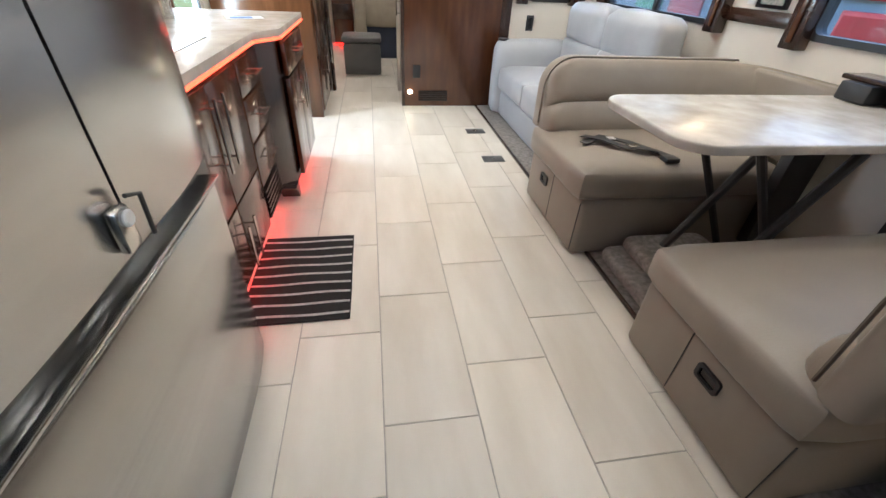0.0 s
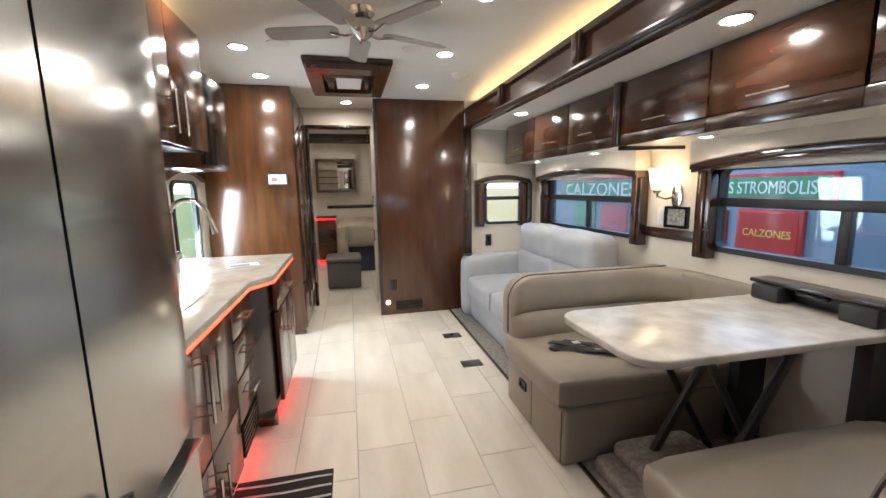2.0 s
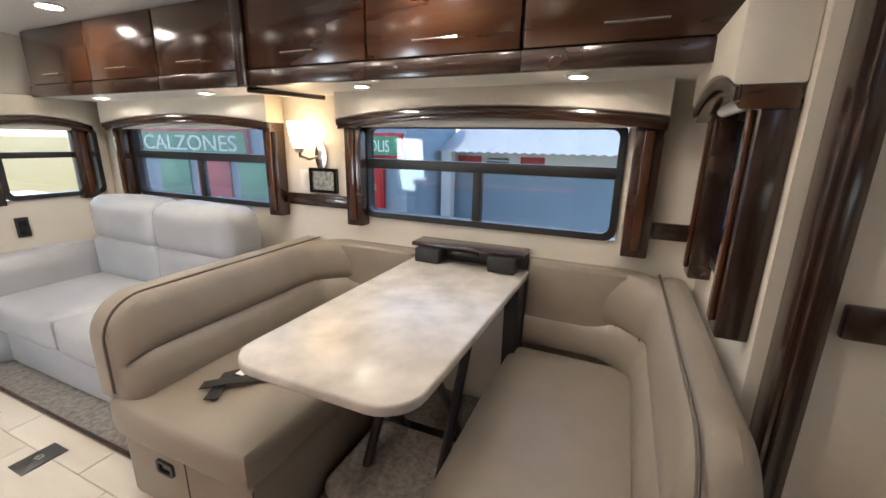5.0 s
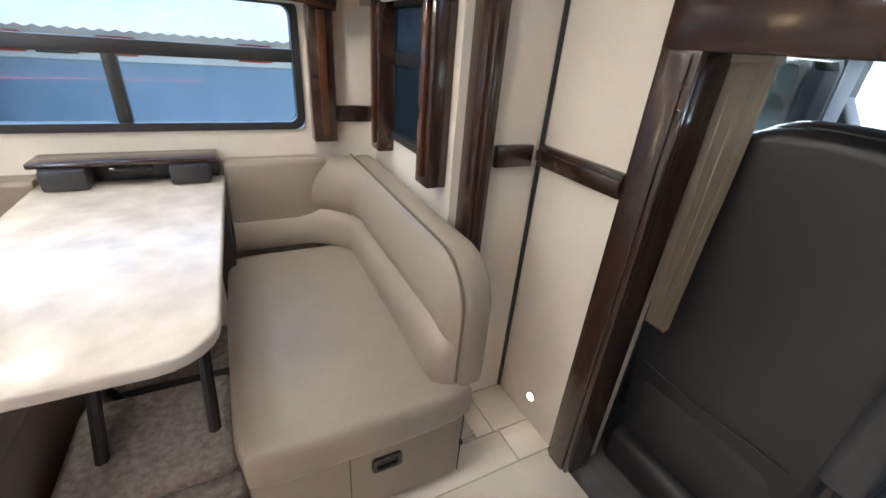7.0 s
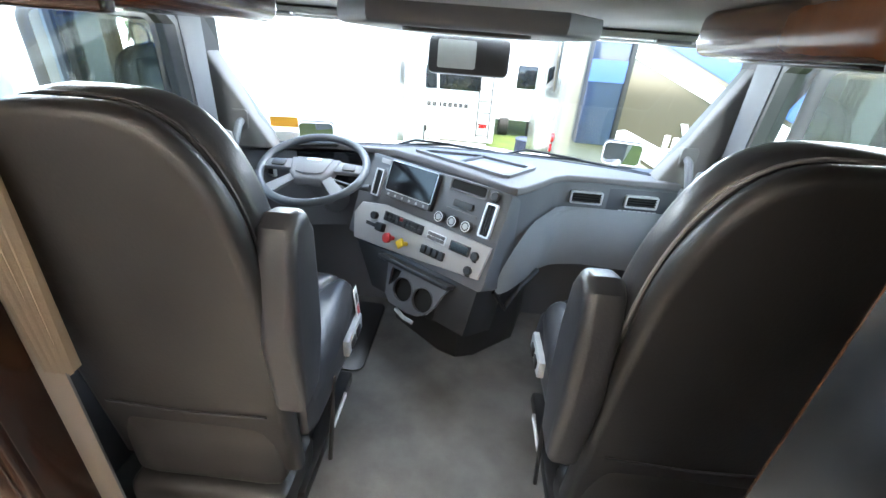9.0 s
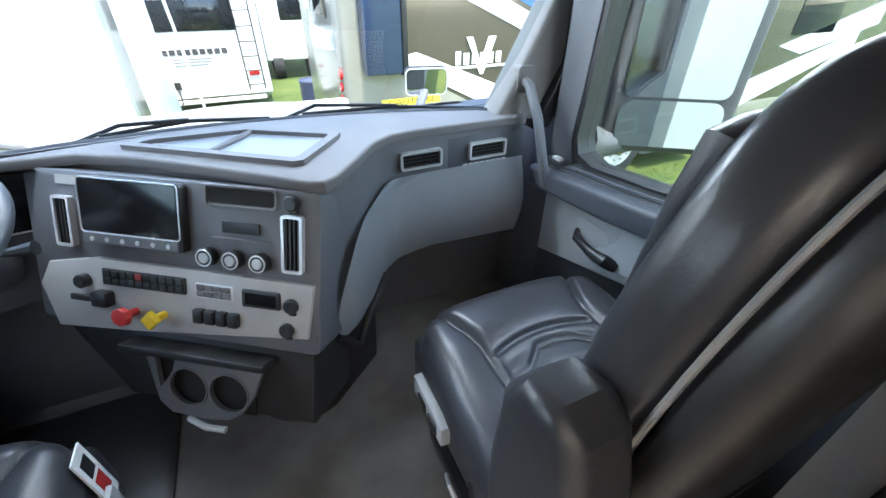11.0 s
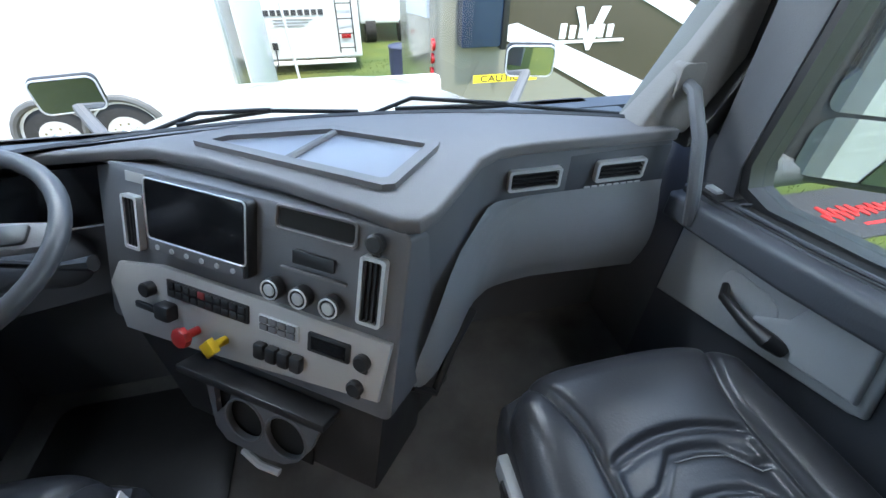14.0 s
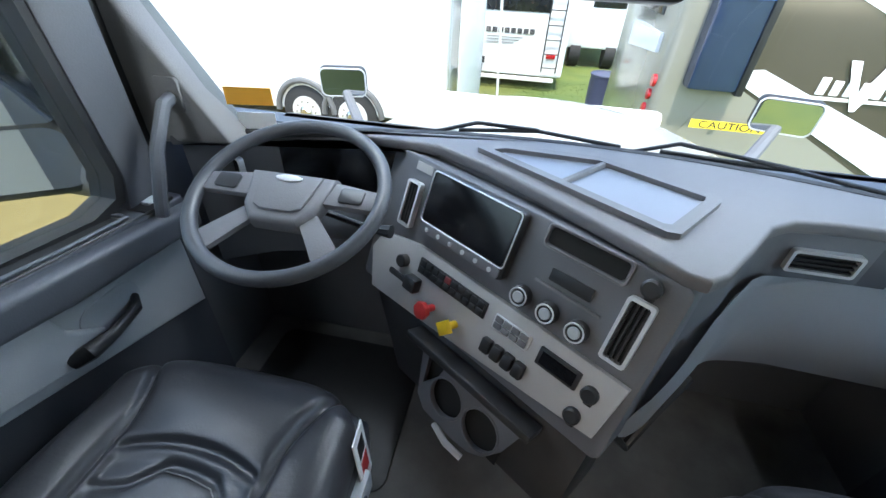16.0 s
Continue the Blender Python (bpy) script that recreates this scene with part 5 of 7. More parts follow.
dash = thing("dashboard", "charcoal truck dashboard with angled centre stack", "dashboard", (0.09, -1.2, 0.0))
edge = [(1.1, -1.16), (0.95, -1.25), (0.7, -1.32), (0.41, -1.30), (0.27, -1.215), (0.13, -1.10), (-0.03, -0.955), (-0.10, -0.885), (-0.135, -0.875), (-0.17, -0.90), (-0.24, -0.99), (-0.31, -1.085), (-0.37, -1.125), (-0.45, -1.135), (-0.845, -1.135)]
rear = [(-0.845, -1.16), (-0.70, -1.28), (-0.4, -1.38), (0.09, -1.42), (0.5, -1.39), (0.8, -1.31), (1.1, -1.18)]
part("top_pad", prism(edge + rear, "z", 0.862, 0.893, 0.010, 3), DASHTOP, dash)
body = [(0.41, -1.33), (0.13, -1.13), (-0.10, -0.915), (-0.135, -0.905), (-0.24, -1.0), (-0.31, -1.095), (-0.37, -1.135), (-0.845, -1.145), (-0.845, -1.40), (0.41, -1.40)]
part("body", prism(body, "z", 0.46, 0.864), DASH, dash)
stack = part("console_face", on_panel(prism(rrect(0.0, 0.80, 0.0, 0.40, 0.02), "z", -0.2, -0.004, 0.006)), DASH, dash)
lower = part("switch_panel", on_panel(prism([(0.012, 0.218), (0.028, 0.355), (0.5, 0.40), (0.74, 0.415), (0.78, 0.30), (0.745, 0.238), (0.6, 0.212), (0.3, 0.212)], "z", -0.02, 0.008, 0.006)), PANELGREY, dash, "light grey switch panel")
part("knee_panel", on_panel(prism([(0.02, 0.37), (0.02, 0.60), (0.56, 0.60), (0.74, 0.42), (0.5, 0.405)], "z", -0.25, -0.012, 0.01)), BLACK, dash)
scr = part("display", on_panel(prism(rrect(0.335, 0.615, 0.006, 0.172, 0.012), "z", -0.02, 0.02, 0.005)), BLACK, dash, "large dark touch display")
part("display_glass", on_panel(prism(rrect(0.345, 0.608, 0.012, 0.138, 0.008), "z", 0.0205, 0.0225)), GLOSSY, scr)
part("display_rim", on_panel(tube([(*p, 0.0215) for p in rrect(0.340, 0.612, 0.009, 0.142, 0.01)], 0.0018, 6, True)), SILVER, scr)
part("button_bar", on_panel(prism(rrect(0.345, 0.608, 0.145, 0.168, 0.005), "z", 0.02, 0.024)), DASH, scr)
for k in range(6):
    part("button", on_panel(cyl_b((0.37 + 0.042 * k, 0.157, 0.022), (0.37 + 0.042 * k, 0.157, 0.027), 0.006, 10, 0.001)), GREYPL, scr)


def vent(s0, s1, d0, d1, upright, to, name="air_vent"):
    v = part(name, to(ring(rrect(s0, s1, d0, d1, 0.008), rrect(s0 + 0.007, s1 - 0.007, d0 + 0.007, d1 - 0.007, 0.005), "z", -0.004, 0.012)), SILVER, dash, "silver rimmed air vent")
    # flat black sheet in place of the shade deep in the vent
    part("duct_shade", to(B(s0 + 0.005, s1 - 0.005, d0 + 0.005, d1 - 0.005, -0.003, -0.001)), HOLLOW_SHADE, v)
    n = 4
    for k in range(n):
        if upright:
            p = s0 + (s1 - s0) * (k + 1) / (n + 1)
            part("slat", to(B(p - 0.002, p + 0.002, d0 + 0.006, d1 - 0.006, 0.0, 0.008)), BLACK, v)
        else:
            p = d0 + (d1 - d0) * (k + 1) / (n + 1)
            part("slat", to(B(s0 + 0.006, s1 - 0.006, p - 0.002, p + 0.002, 0.0, 0.008)), BLACK, v)


vent(0.038, 0.090, 0.056, 0.192, True, on_panel)
vent(0.655, 0.705, 0.062, 0.190, True, on_panel)
# no real depth here: the slot's inner shade is a black sheet
part("slot", on_panel(prism(rrect(0.112, 0.278, 0.008, 0.044, 0.008), "z", -0.003, -0.001)), HOLLOW_SHADE, dash, "open storage slot, its shade painted as a black sheet")
part("slot_rim", on_panel(tube([(*p, 0.0) for p in rrect(0.106, 0.284, 0.003, 0.05, 0.01)], 0.004, 6, True)), DASHTOP, dash)
part("media_port", on_panel(prism(rrect(0.148, 0.243, 0.084, 0.112, 0.003), "z", -0.002, 0.004, 0.001)), BLACK, dash)
part("recess_lip", on_panel(B(0.118, 0.27, 0.124, 0.13, -0.002, 0.006, 0.002)), DASHTOP, dash)
for s in (0.28, 0.212, 0.143):
    kn = part("climate_knob", on_panel(cyl_b((s, 0.174, 0.0), (s, 0.174, 0.024), 0.0235, 24, 0.003)), BLACK, dash, "round climate knob")
    part("knob_ring", on_panel(tube([(s + 0.0195 * math.cos(k * math.pi / 12), 0.174 + 0.0195 * math.sin(k * math.pi / 12), 0.0245) for k in range(24)], 0.002, 6, True)), SILVER, kn)
    part("knob_cap", on_panel(cyl_b((s, 0.174, 0.022), (s, 0.174, 0.027), 0.013, 18, 0.002)), GREYPL, kn)
for s, d in ((0.062, 0.028), (0.067, 0.272), (0.078, 0.335)):
    kn = part("power_socket", on_panel(cyl_b((s, d, 0.0), (s, d, 0.022), 0.018, 18, 0.004)), BLACK, dash, "capped round power socket")
    part("cap_tab", on_panel(B(s - 0.012, s + 0.006, d + 0.014, d + 0.024, 0.0, 0.014, 0.003)), BLACK, kn)
bk = part("button_plate", on_panel(prism(rrect(0.345, 0.58, 0.236, 0.279, 0.003), "z", 0.006, 0.012, 0.001)), BLACK, lower)
for r in range(2):
    for c in range(10):
        part("button", on_panel(B(0.351 + c * 0.0225, 0.371 + c * 0.0225, 0.239 + r * 0.019, 0.256 + r * 0.019, 0.011, 0.016, 0.002)), BLACK if (r, c) != (0, 5) else mat("hazard_switch", (0.2, 0.03, 0.03), 0.4), dash)
bk = part("button_block", on_panel(prism(rrect(0.218, 0.318, 0.243, 0.281, 0.003), "z", 0.006, 0.011, 0.001)), SILVER, lower)
for r in range(2):
    for c in range(4):
        part("button", on_panel(B(0.224 + c * 0.023, 0.245 + c * 0.023, 0.246 + r * 0.0165, 0.2605 + r * 0.0165, 0.010, 0.015, 0.002)), DASHTOP, dash)
for c in range(4):
    part("rocker_switch", on_panel(B(0.295 - c * 0.031, 0.322 - c * 0.031, 0.308, 0.345, 0.006, 0.026, 0.005)), BLACK, dash, "black rocker switch")
ds = part("small_display", on_panel(prism(rrect(0.095, 0.193, 0.244, 0.287, 0.004), "z", 0.006, 0.014, 0.002)), BLACK, dash)
part("glass", on_panel(B(0.104, 0.184, 0.251, 0.28, 0.0135, 0.0145)), GLOSSY, ds)
for s, d, m in ((0.495, 0.342, REDK), (0.413, 0.340, YELK)):
    kn = part("brake_valve_knob", on_panel(cyl((s, d, 0.0), (s, d, 0.045), 0.010, 12)), m, dash, "parking brake valve knob")
    n = 8 if m is REDK else 4
    part("knob_head", on_panel(prism([(s + 0.024 * math.cos(2 * math.pi * k / n), d + 0.024 * math.sin(2 * math.pi * k / n)) for k in range(n)], "z", 0.04, 0.058, 0.004)), m, kn)
part("headlamp_knob", on_panel(cyl_b((0.634, 0.275, 0.0), (0.634, 0.275, 0.03), 0.018, 16)), BLACK, dash)
part("trailer_brake_lever", on_panel(merge(B(0.555, 0.60, 0.295, 0.335, 0.0, 0.035, 0.006), B(0.59, 0.665, 0.308, 0.325, 0.02, 0.03, 0.004))), BLACK, dash)
# cup holder
def plate(outer, holes, h0, h1):
    """A flat plate with openings, drawn out from h0 to h1."""
    bm = bmesh.new()
    for loop in [outer] + holes:
        vs = [bm.verts.new((p[0], p[1], h0)) for p in loop]
        for a, b in zip(vs, vs[1:] + vs[:1]):
            bm.edges.new((a, b))
    bmesh.ops.triangle_fill(bm, use_beauty=True, edges=bm.edges[:])
    up = bmesh.ops.extrude_face_region(bm, geom=bm.faces[:])
    for v in up["geom"]:
        if isinstance(v, bmesh.types.BMVert):
            v.co.z = h1
    bmesh.ops.recalc_face_normals(bm, faces=bm.faces[:])
    return bm


def circle(cx, cy, r, n=22):
    return [(cx + r * math.cos(2 * math.pi * k / n), cy + r * math.sin(2 * math.pi * k / n)) for k in range(n)]


ch = part("cup_holder", on_panel(plate([(0.478, 0.445), (0.12, 0.42), (0.15, 0.47), (0.172, 0.535), (0.205, 0.585), (0.245, 0.61), (0.30, 0.618), (0.41, 0.615), (0.445, 0.585)],
    [circle(0.357, 0.533, 0.053), circle(0.241, 0.533, 0.054), [(0.448, 0.462), (0.39, 0.458), (0.402, 0.50), (0.44, 0.545)]], 0.0, 0.014)), GREYCUP, dash, "open double cup holder")
for u, v in ((0.357, 0.533), (0.241, 0.533)):
    part("cup_ring", on_panel(tube([(p[0], p[1], 0.014) for p in circle(u, v, 0.055)], 0.0035, 6, True)), GREYCUP, ch)
part("tongue", on_panel(tube([(0.365, 0.628, 0.01), (0.31, 0.642, 0.016), (0.258, 0.645, 0.01)], 0.009, 8)), GREYPL, ch)
# black sheet behind the rings, painted as the shade below the cups
part("cup_floor_shade", on_panel(B(0.18, 0.455, 0.455, 0.60, -0.011, -0.007)), HOLLOW_SHADE, ch)
part("tower", prism([(0.40, -1.40), (0.37, -1.22), (0.12, -1.0), (0.03, -0.96), (-0.06, -0.99), (-0.26, -1.16), (-0.33, -1.40)], "z", -0.03, 0.47, 0.02, 3), BLACK, dash, "black lower console standing on the floor")
part("holder_shelf", on_panel(B(0.12, 0.52, 0.418, 0.438, -0.01, 0.05, 0.004)), BLACK, dash)
# tray on the dash top
tr0 = [(0.305, -1.285), (0.255, -1.325), (0.0, -1.315), (-0.235, -1.165), (-0.225, -1.14), (-0.11, -0.99), (-0.085, -0.99)]
tri = [(0.265, -1.283), (0.235, -1.30), (0.005, -1.29), (-0.20, -1.158), (-0.195, -1.145), (-0.10, -1.02), (-0.085, -1.02)]
part("tray_rim", ring(tr0, tri, "z", 0.889, 0.906), DASHTOP, dash, "raised rim of the dash tray")
part("tray_floor", prism(tri, "z", 0.888, 0.8945), mat("smooth_blue_grey_tray", (0.19, 0.205, 0.24), 0.35, vary=0.05), dash, "smooth grey dash tray")
part("tray_divider", tube([(0.10, -1.155, 0.897), (-0.005, -1.285, 0.897)], 0.009, 8), DASHTOP, dash)


def to_pass(bm):
    bm.transform(axes((0, -1.145, 0), (1, 0, 0), (0, 0, 1), (0, 1, 0)))
    bmesh.ops.recalc_face_normals(bm, faces=bm.faces[:])
    return bm


part("vent_strip", to_pass(prism([(-0.845, 0.735), (-0.845, 0.85), (-0.37, 0.85), (-0.345, 0.78), (-0.40, 0.735)], "z", -0.01, 0.006, 0.004)), DOORDK, dash)
for a, b in ((-0.535, -0.397), (-0.77, -0.632)):
    vent(a, b, 0.772, 0.828, False, lambda m: to_pass(moved(m, Matrix.Translation((0, 0, 0.0105)))))
for k in range(8):
    part("badge_letter_bar", to_pass(B(-0.615 - k * 0.021 - 0.017, -0.615 - k * 0.021, 0.742, 0.757, 0.006, 0.010, 0.002)), SILVER, dash)
# lighter panel wrapping round the passenger side
line = [Vector(p) for p in ((-0.085, -0.868), (-0.135, -0.880), (-0.17, -0.908), (-0.24, -0.995), (-0.31, -1.09), (-0.37, -1.132), (-0.45, -1.141), (-0.60, -1.143), (-0.845, -1.145))]
def along(s):
    for a, b in zip(line, line[1:]):
        d = (b - a).length
        if s <= d:
            return a + (b - a) * (s / d)
        s -= d
    return line[-1]
total = sum((b - a).length for a, b in zip(line, line[1:]))
bm = bmesh.new()
rows = []
for j in range(13):
    z = 0.43 + 0.325 * j / 12
    f = j / 12
    s0 = 0.02 + 0.34 * (1 - math.sqrt(max(0, 1 - f ** 2.6)))
    row = []
    for i in range(31):
        s = s0 + (total - s0) * i / 30
        p = along(s)
        bulge = 0.012 + 0.035 * math.sin(math.pi * min(1, f * 1.05)) * (0.3 + 0.7 * min(1, i / 12))
        zz = z + 0.045 * (1 - f) * min(1, i / 18) - 0.02 * (1 - f) * max(0, (i - 18) / 12)
        row.append(bm.verts.new((p.x, p.y + bulge, zz)))
    rows.append(row)
for a, b in zip(rows, rows[1:]):
    for i in range(30):
        bm.faces.new((a[i], a[i + 1], b[i + 1], b[i]))
bmesh.ops.solidify(bm, geom=bm.faces[:], thickness=0.008)
bmesh.ops.recalc_face_normals(bm, faces=bm.faces[:])
part("glove_panel", bm, GREYPL, dash, "smooth mid grey knee panel")
part("grab_strip", tube([(-0.10, -0.865, 0.44), (-0.16, -0.90, 0.34), (-0.22, -0.96, 0.42), (-0.3, -1.04, 0.47)], 0.012, 8), BLACK, dash)
# instruments in front of the driver
part("cluster_body", prism([(0.41, -1.325), (0.7, -1.345), (0.95, -1.28), (1.1, -1.19), (1.1, -1.40), (0.41, -1.40)], "z", 0.46, 0.864), DASH, dash)
cl = part("instrument_display", moved(prism(rrect(-0.21, 0.21, -0.085, 0.085, 0.02), "y", -0.004, 0.008, 0.004), pose(0.70, -1.325, 0.775, 0, 0, 6)), GLOSSY, dash, "dark digital instrument display")
part("cluster_rim", moved(tube([(p[0], 0.009, p[1]) for p in rrect(-0.207, 0.207, -0.082, 0.082, 0.02)], 0.0025, 6, True), pose(0.70, -1.325, 0.775, 0, 0, 6)), SILVER, cl)
def to_drv(bm):
    bm.transform(axes((0.985, -1.245, 0), (-0.86, 0.50, 0), (0, 0, 1), (0.5, 0.86, 0)))
    bmesh.ops.recalc_face_normals(bm, faces=bm.faces[:])
    return bm
vent(-0.03, 0.03, 0.73, 0.815, True, to_drv)
part("label_plate", on_panel(B(0.64, 0.70, 0.012, 0.034, -0.004, -0.001)), PANELGREY, dash)
part("column", tube([(0.70, -1.01, 0.83), (0.70, -1.30, 0.62)], [0.05, 0.07], 16), DASH, dash, "steering column shroud")
part("stalk", tube([(0.66, -1.06, 0.80), (0.52, -1.04, 0.78), (0.46, -1.03, 0.785)], [0.008, 0.008, 0.016], 8), BLACK, dash)

# steering wheel
WM = axes((0.69, -1.015, 0.858), (-1, 0, 0), (0, -0.925, 0.38), (0, 0.38, 0.925))
sw = thing("steering_wheel", "charcoal four-spoke steering wheel with grey switch spokes", "steering wheel", (0.70, -1.01, 0.845))
part("rim", moved(tube([(0.215 * math.cos(k * math.pi / 24), 0.215 * math.sin(k * math.pi / 24), 0.0) for k in range(48)], 0.0165, 12, True), WM), mat("charcoal_wheel_leather", (0.05, 0.052, 0.058), 0.42, bump=0.1, bscale=200), sw)
part("hub", moved(prism([(-0.105, 0.05), (0.105, 0.05), (0.085, -0.045), (0.055, -0.085), (-0.055, -0.085), (-0.085, -0.045)], "z", -0.035, 0.014, 0.014, 3), WM), DASHTOP, sw)
part("hub_pad", moved(prism([(-0.075, 0.04), (0.075, 0.04), (0.055, -0.05), (0.035, -0.06), (-0.035, -0.06), (-0.055, -0.05)], "z", 0.013, 0.021, 0.006, 2), WM), DASHTOP, sw)
part("emblem", moved(prism([(0.032 * math.cos(k * math.pi / 10), 0.025 + 0.009 * math.sin(k * math.pi / 10)) for k in range(20)], "z", 0.02, 0.024, 0.001), WM), SILVER, sw, "plain oval emblem")
for sx in (-1, 1):
    sp = part("spoke", moved(prism([(sx * 0.09, 0.045), (sx * 0.215, 0.03), (sx * 0.212, -0.02), (sx * 0.085, -0.02)][::sx], "z", -0.014, 0.006, 0.005), WM), DASHTOP, sw, "grey spoke with switches")
    part("switch_pod", moved(prism(rrect(min(sx * 0.12, sx * 0.175), max(sx * 0.12, sx * 0.175), -0.012, 0.028, 0.008), "z", 0.005, 0.012, 0.002), WM), BLACK, sp)
    part("lower_spoke", moved(prism([(sx * 0.05, -0.07), (sx * 0.085, -0.045), (sx * 0.17, -0.135), (sx * 0.125, -0.175)][::sx], "z", -0.016, 0.0, 0.005), WM), DASHTOP, sw)


# ---- seats
def cab_seat(cx, label, side):
    s = thing("captain_chair", label, "seat", (cx, -0.45, -0.03), "cab seats")
    part("pedestal", B(cx - 0.2, cx + 0.2, -0.70, -0.25, -0.03, 0.24, 0.03), BLACK, s)
    part("rail", B(cx - 0.26, cx - 0.2, -0.75, -0.2, -0.03, 0.02, 0.008), BLACK, s)
    part("rail", B(cx + 0.2, cx + 0.26, -0.75, -0.2, -0.03, 0.02, 0.008), BLACK, s)
    part("cushion_base", soft(cx - 0.305, cx + 0.305, -0.80, -0.2, 0.25, 0.455, 0.06, 0.0, 8), SEATBLK, s)
    # one stuffed cover: rounded rim, bolsters at the sides, a front roll and a quilted middle, with sunk seams
    def zig(x):
        xs = (-0.20, -0.12, -0.075, -0.02, 0.03, 0.085, 0.13, 0.20)
        dy = (0.0, 0.0, 0.04, 0.05, 0.05, 0.0, -0.012, 0.0)
        for a, b, p, q in zip(xs, xs[1:], dy, dy[1:]):
            if x <= b:
                return p + (q - p) * (x - a) / (b - a)
        return 0.0
    def seam_x(y):
        return 0.168 + 0.075 * max(0.0, min(1.0, (-0.62 - y) / 0.19)) ** 1.5
    def height(x, y, rim):
        r = 0.075
        z = 0.505 - (r - math.sqrt(max(0.0, r * r - (r - min(r, rim)) ** 2)))
        groove = lambda d, deep, wide: deep * math.exp(-(d / wide) ** 2)
        sx = seam_x(y)
        z -= groove(abs(x) - sx, 0.016, 0.009)
        ease = lambda d: (lambda f: f * f * (3 - 2 * f))(max(0.0, min(1.0, d / 0.035)))
        inside = ease(sx - abs(x))
        front = y + 0.61 - 0.04 * (x / 0.17) ** 2
        z -= inside * groove(front, 0.015, 0.010)
        z -= inside * ease(front) * 0.012
        for j in range(5):
            z -= inside * ease(front) * groove(y + 0.52 - 0.075 * j + zig(x), 0.009, 0.009)
        z += inside * (1 - ease(front + 0.035)) * 0.010 * math.sin(math.pi * max(0.0, min(1, (y + 0.82) / 0.21)))
        z += (1 - inside) * 0.009 * math.sin(math.pi * max(0.0, min(1, (abs(x) - sx) / max(0.02, 0.315 - sx))))
        return z
    bm = bmesh.new()
    NX, NY, grid = 108, 96, []
    for j in range(NY + 1):
        v = j / NY
        row = []
        for i in range(NX + 1):
            u = -1 + 2 * i / NX
            yf = -0.825 + 0.11 * abs(u) ** 4.5
            x = 0.318 * u * (0.93 + 0.07 * min(1, v * 2.2))
            y = yf + v * (-0.215 - yf)
            rim = min(0.318 * (1 - abs(u)), (y - yf))
            row.append(bm.verts.new((cx + x, y, height(x, y, rim) + 0.003 * noise.noise(Vector((x * 7 + cx, y * 7, 0))))))
        grid.append(row)
    for a, b in zip(grid, grid[1:]):
        for i in range(NX):
            bm.faces.new((a[i], a[i + 1], b[i + 1], b[i]))
    cu = part("cushion", bm, SEATBLK, s, "stuffed black cover with quilted chevrons")
    cu.data.set_sharp_from_angle(angle=math.pi)
    for j in (0, 1):
        part("stitching", tube([(cx + x, -0.509 + 0.075 * j - zig(x), 0.4925) for x in (-0.14, -0.12, -0.098, -0.075, -0.048, -0.02, 0.03)], 0.0014, 5), STITCH, cu)
    def outline(w, wt, z0, z1):
        pts = [(cx - w, z0), (cx + w, z0), (cx + w * 1.02, z0 + 0.45 * (z1 - z0))]
        zs = z1 - 0.40
        for k in range(1, 14):
            a = radians(90 * k / 14)
            pts.append((cx + w * math.cos(a) ** 0.62, zs + (z1 - zs) * math.sin(a) ** 0.95))
        pts.append((cx, z1))
        for k in range(13, 0, -1):
            a = radians(90 * k / 14)
            pts.append((cx - w * math.cos(a) ** 0.62, zs + (z1 - zs) * math.sin(a) ** 0.95))
        pts.append((cx - w * 1.02, z0 + 0.45 * (z1 - z0)))
        return pts
    tilt = Matrix.Translation((0, -0.24, 0.45)) @ Matrix.Rotation(radians(-6), 4, "X") @ Matrix.Translation((0, 0.24, -0.45))
    bk = part("backrest", moved(puff(prism(outline(0.275, 0.255, 0.36, 1.245), "y", -0.30, -0.20, 0.035, 4), 0.004, 6), tilt), SEATBLK, s)
    part("back_shell", moved(puff(prism(outline(0.272, 0.25, 0.18, 1.24), "y", -0.20, -0.135, 0.03, 3), 0.005, 5), tilt), SEATBACK, bk, "dark padded seat back shell")
    seam = [(p[0], -0.198, p[1]) for p in outline(0.268, 0.246, 0.40, 1.238)[2:-1]]
    part("seam", moved(tube(seam, 0.004, 6), tilt), STITCH if side < 0 else SEATBLK, bk)
    part("front_pad", moved(soft(cx - 0.19, cx + 0.19, -0.34, -0.28, 0.52, 1.16, 0.028, 0.01, 7), tilt), SEATBLK, bk)
    k = -1 if side > 0 else 1
    ax = cx + k * 0.335
    ax = cx + k * (0.295 if side > 0 else 0.325)
    part("pocket_seam", moved(tube([(cx - 0.22 + 0.044 * j, -0.131, 0.44 + 0.012 * abs(j - 5) / 5) for j in range(11)], 0.0035, 6), tilt), SEATBLK, bk)
    part("shell_skirt", soft(cx - 0.225, cx + 0.225, -0.21, -0.14, 0.12, 0.40, 0.03, 0.01, 7), SEATBACK, bk, "loose dark skirt under the seat back")
    part("bellows", puff(B(cx - 0.24, cx + 0.24, -0.36, -0.10, -0.028, 0.13, 0.04, 3), 0.012, 9), BLACK, s, "crumpled black floor bellows")
    arm_ = [(-0.05, -0.30), (0.05, -0.32), (0.085, -0.10), (0.075, 0.10), (0.055, 0.175), (0.02, 0.20), (-0.03, 0.195), (-0.065, 0.15), (-0.085, 0.0), (-0.085, -0.15)]
    part("armrest", moved(puff(prism(arm_, "x", -0.047, 0.047, 0.028, 4), 0.003, 8), pose(ax, -0.19, 0.81 if side > 0 else 0.735, 4, 0, 0)), SEATBLK, s, "raised padded armrest")
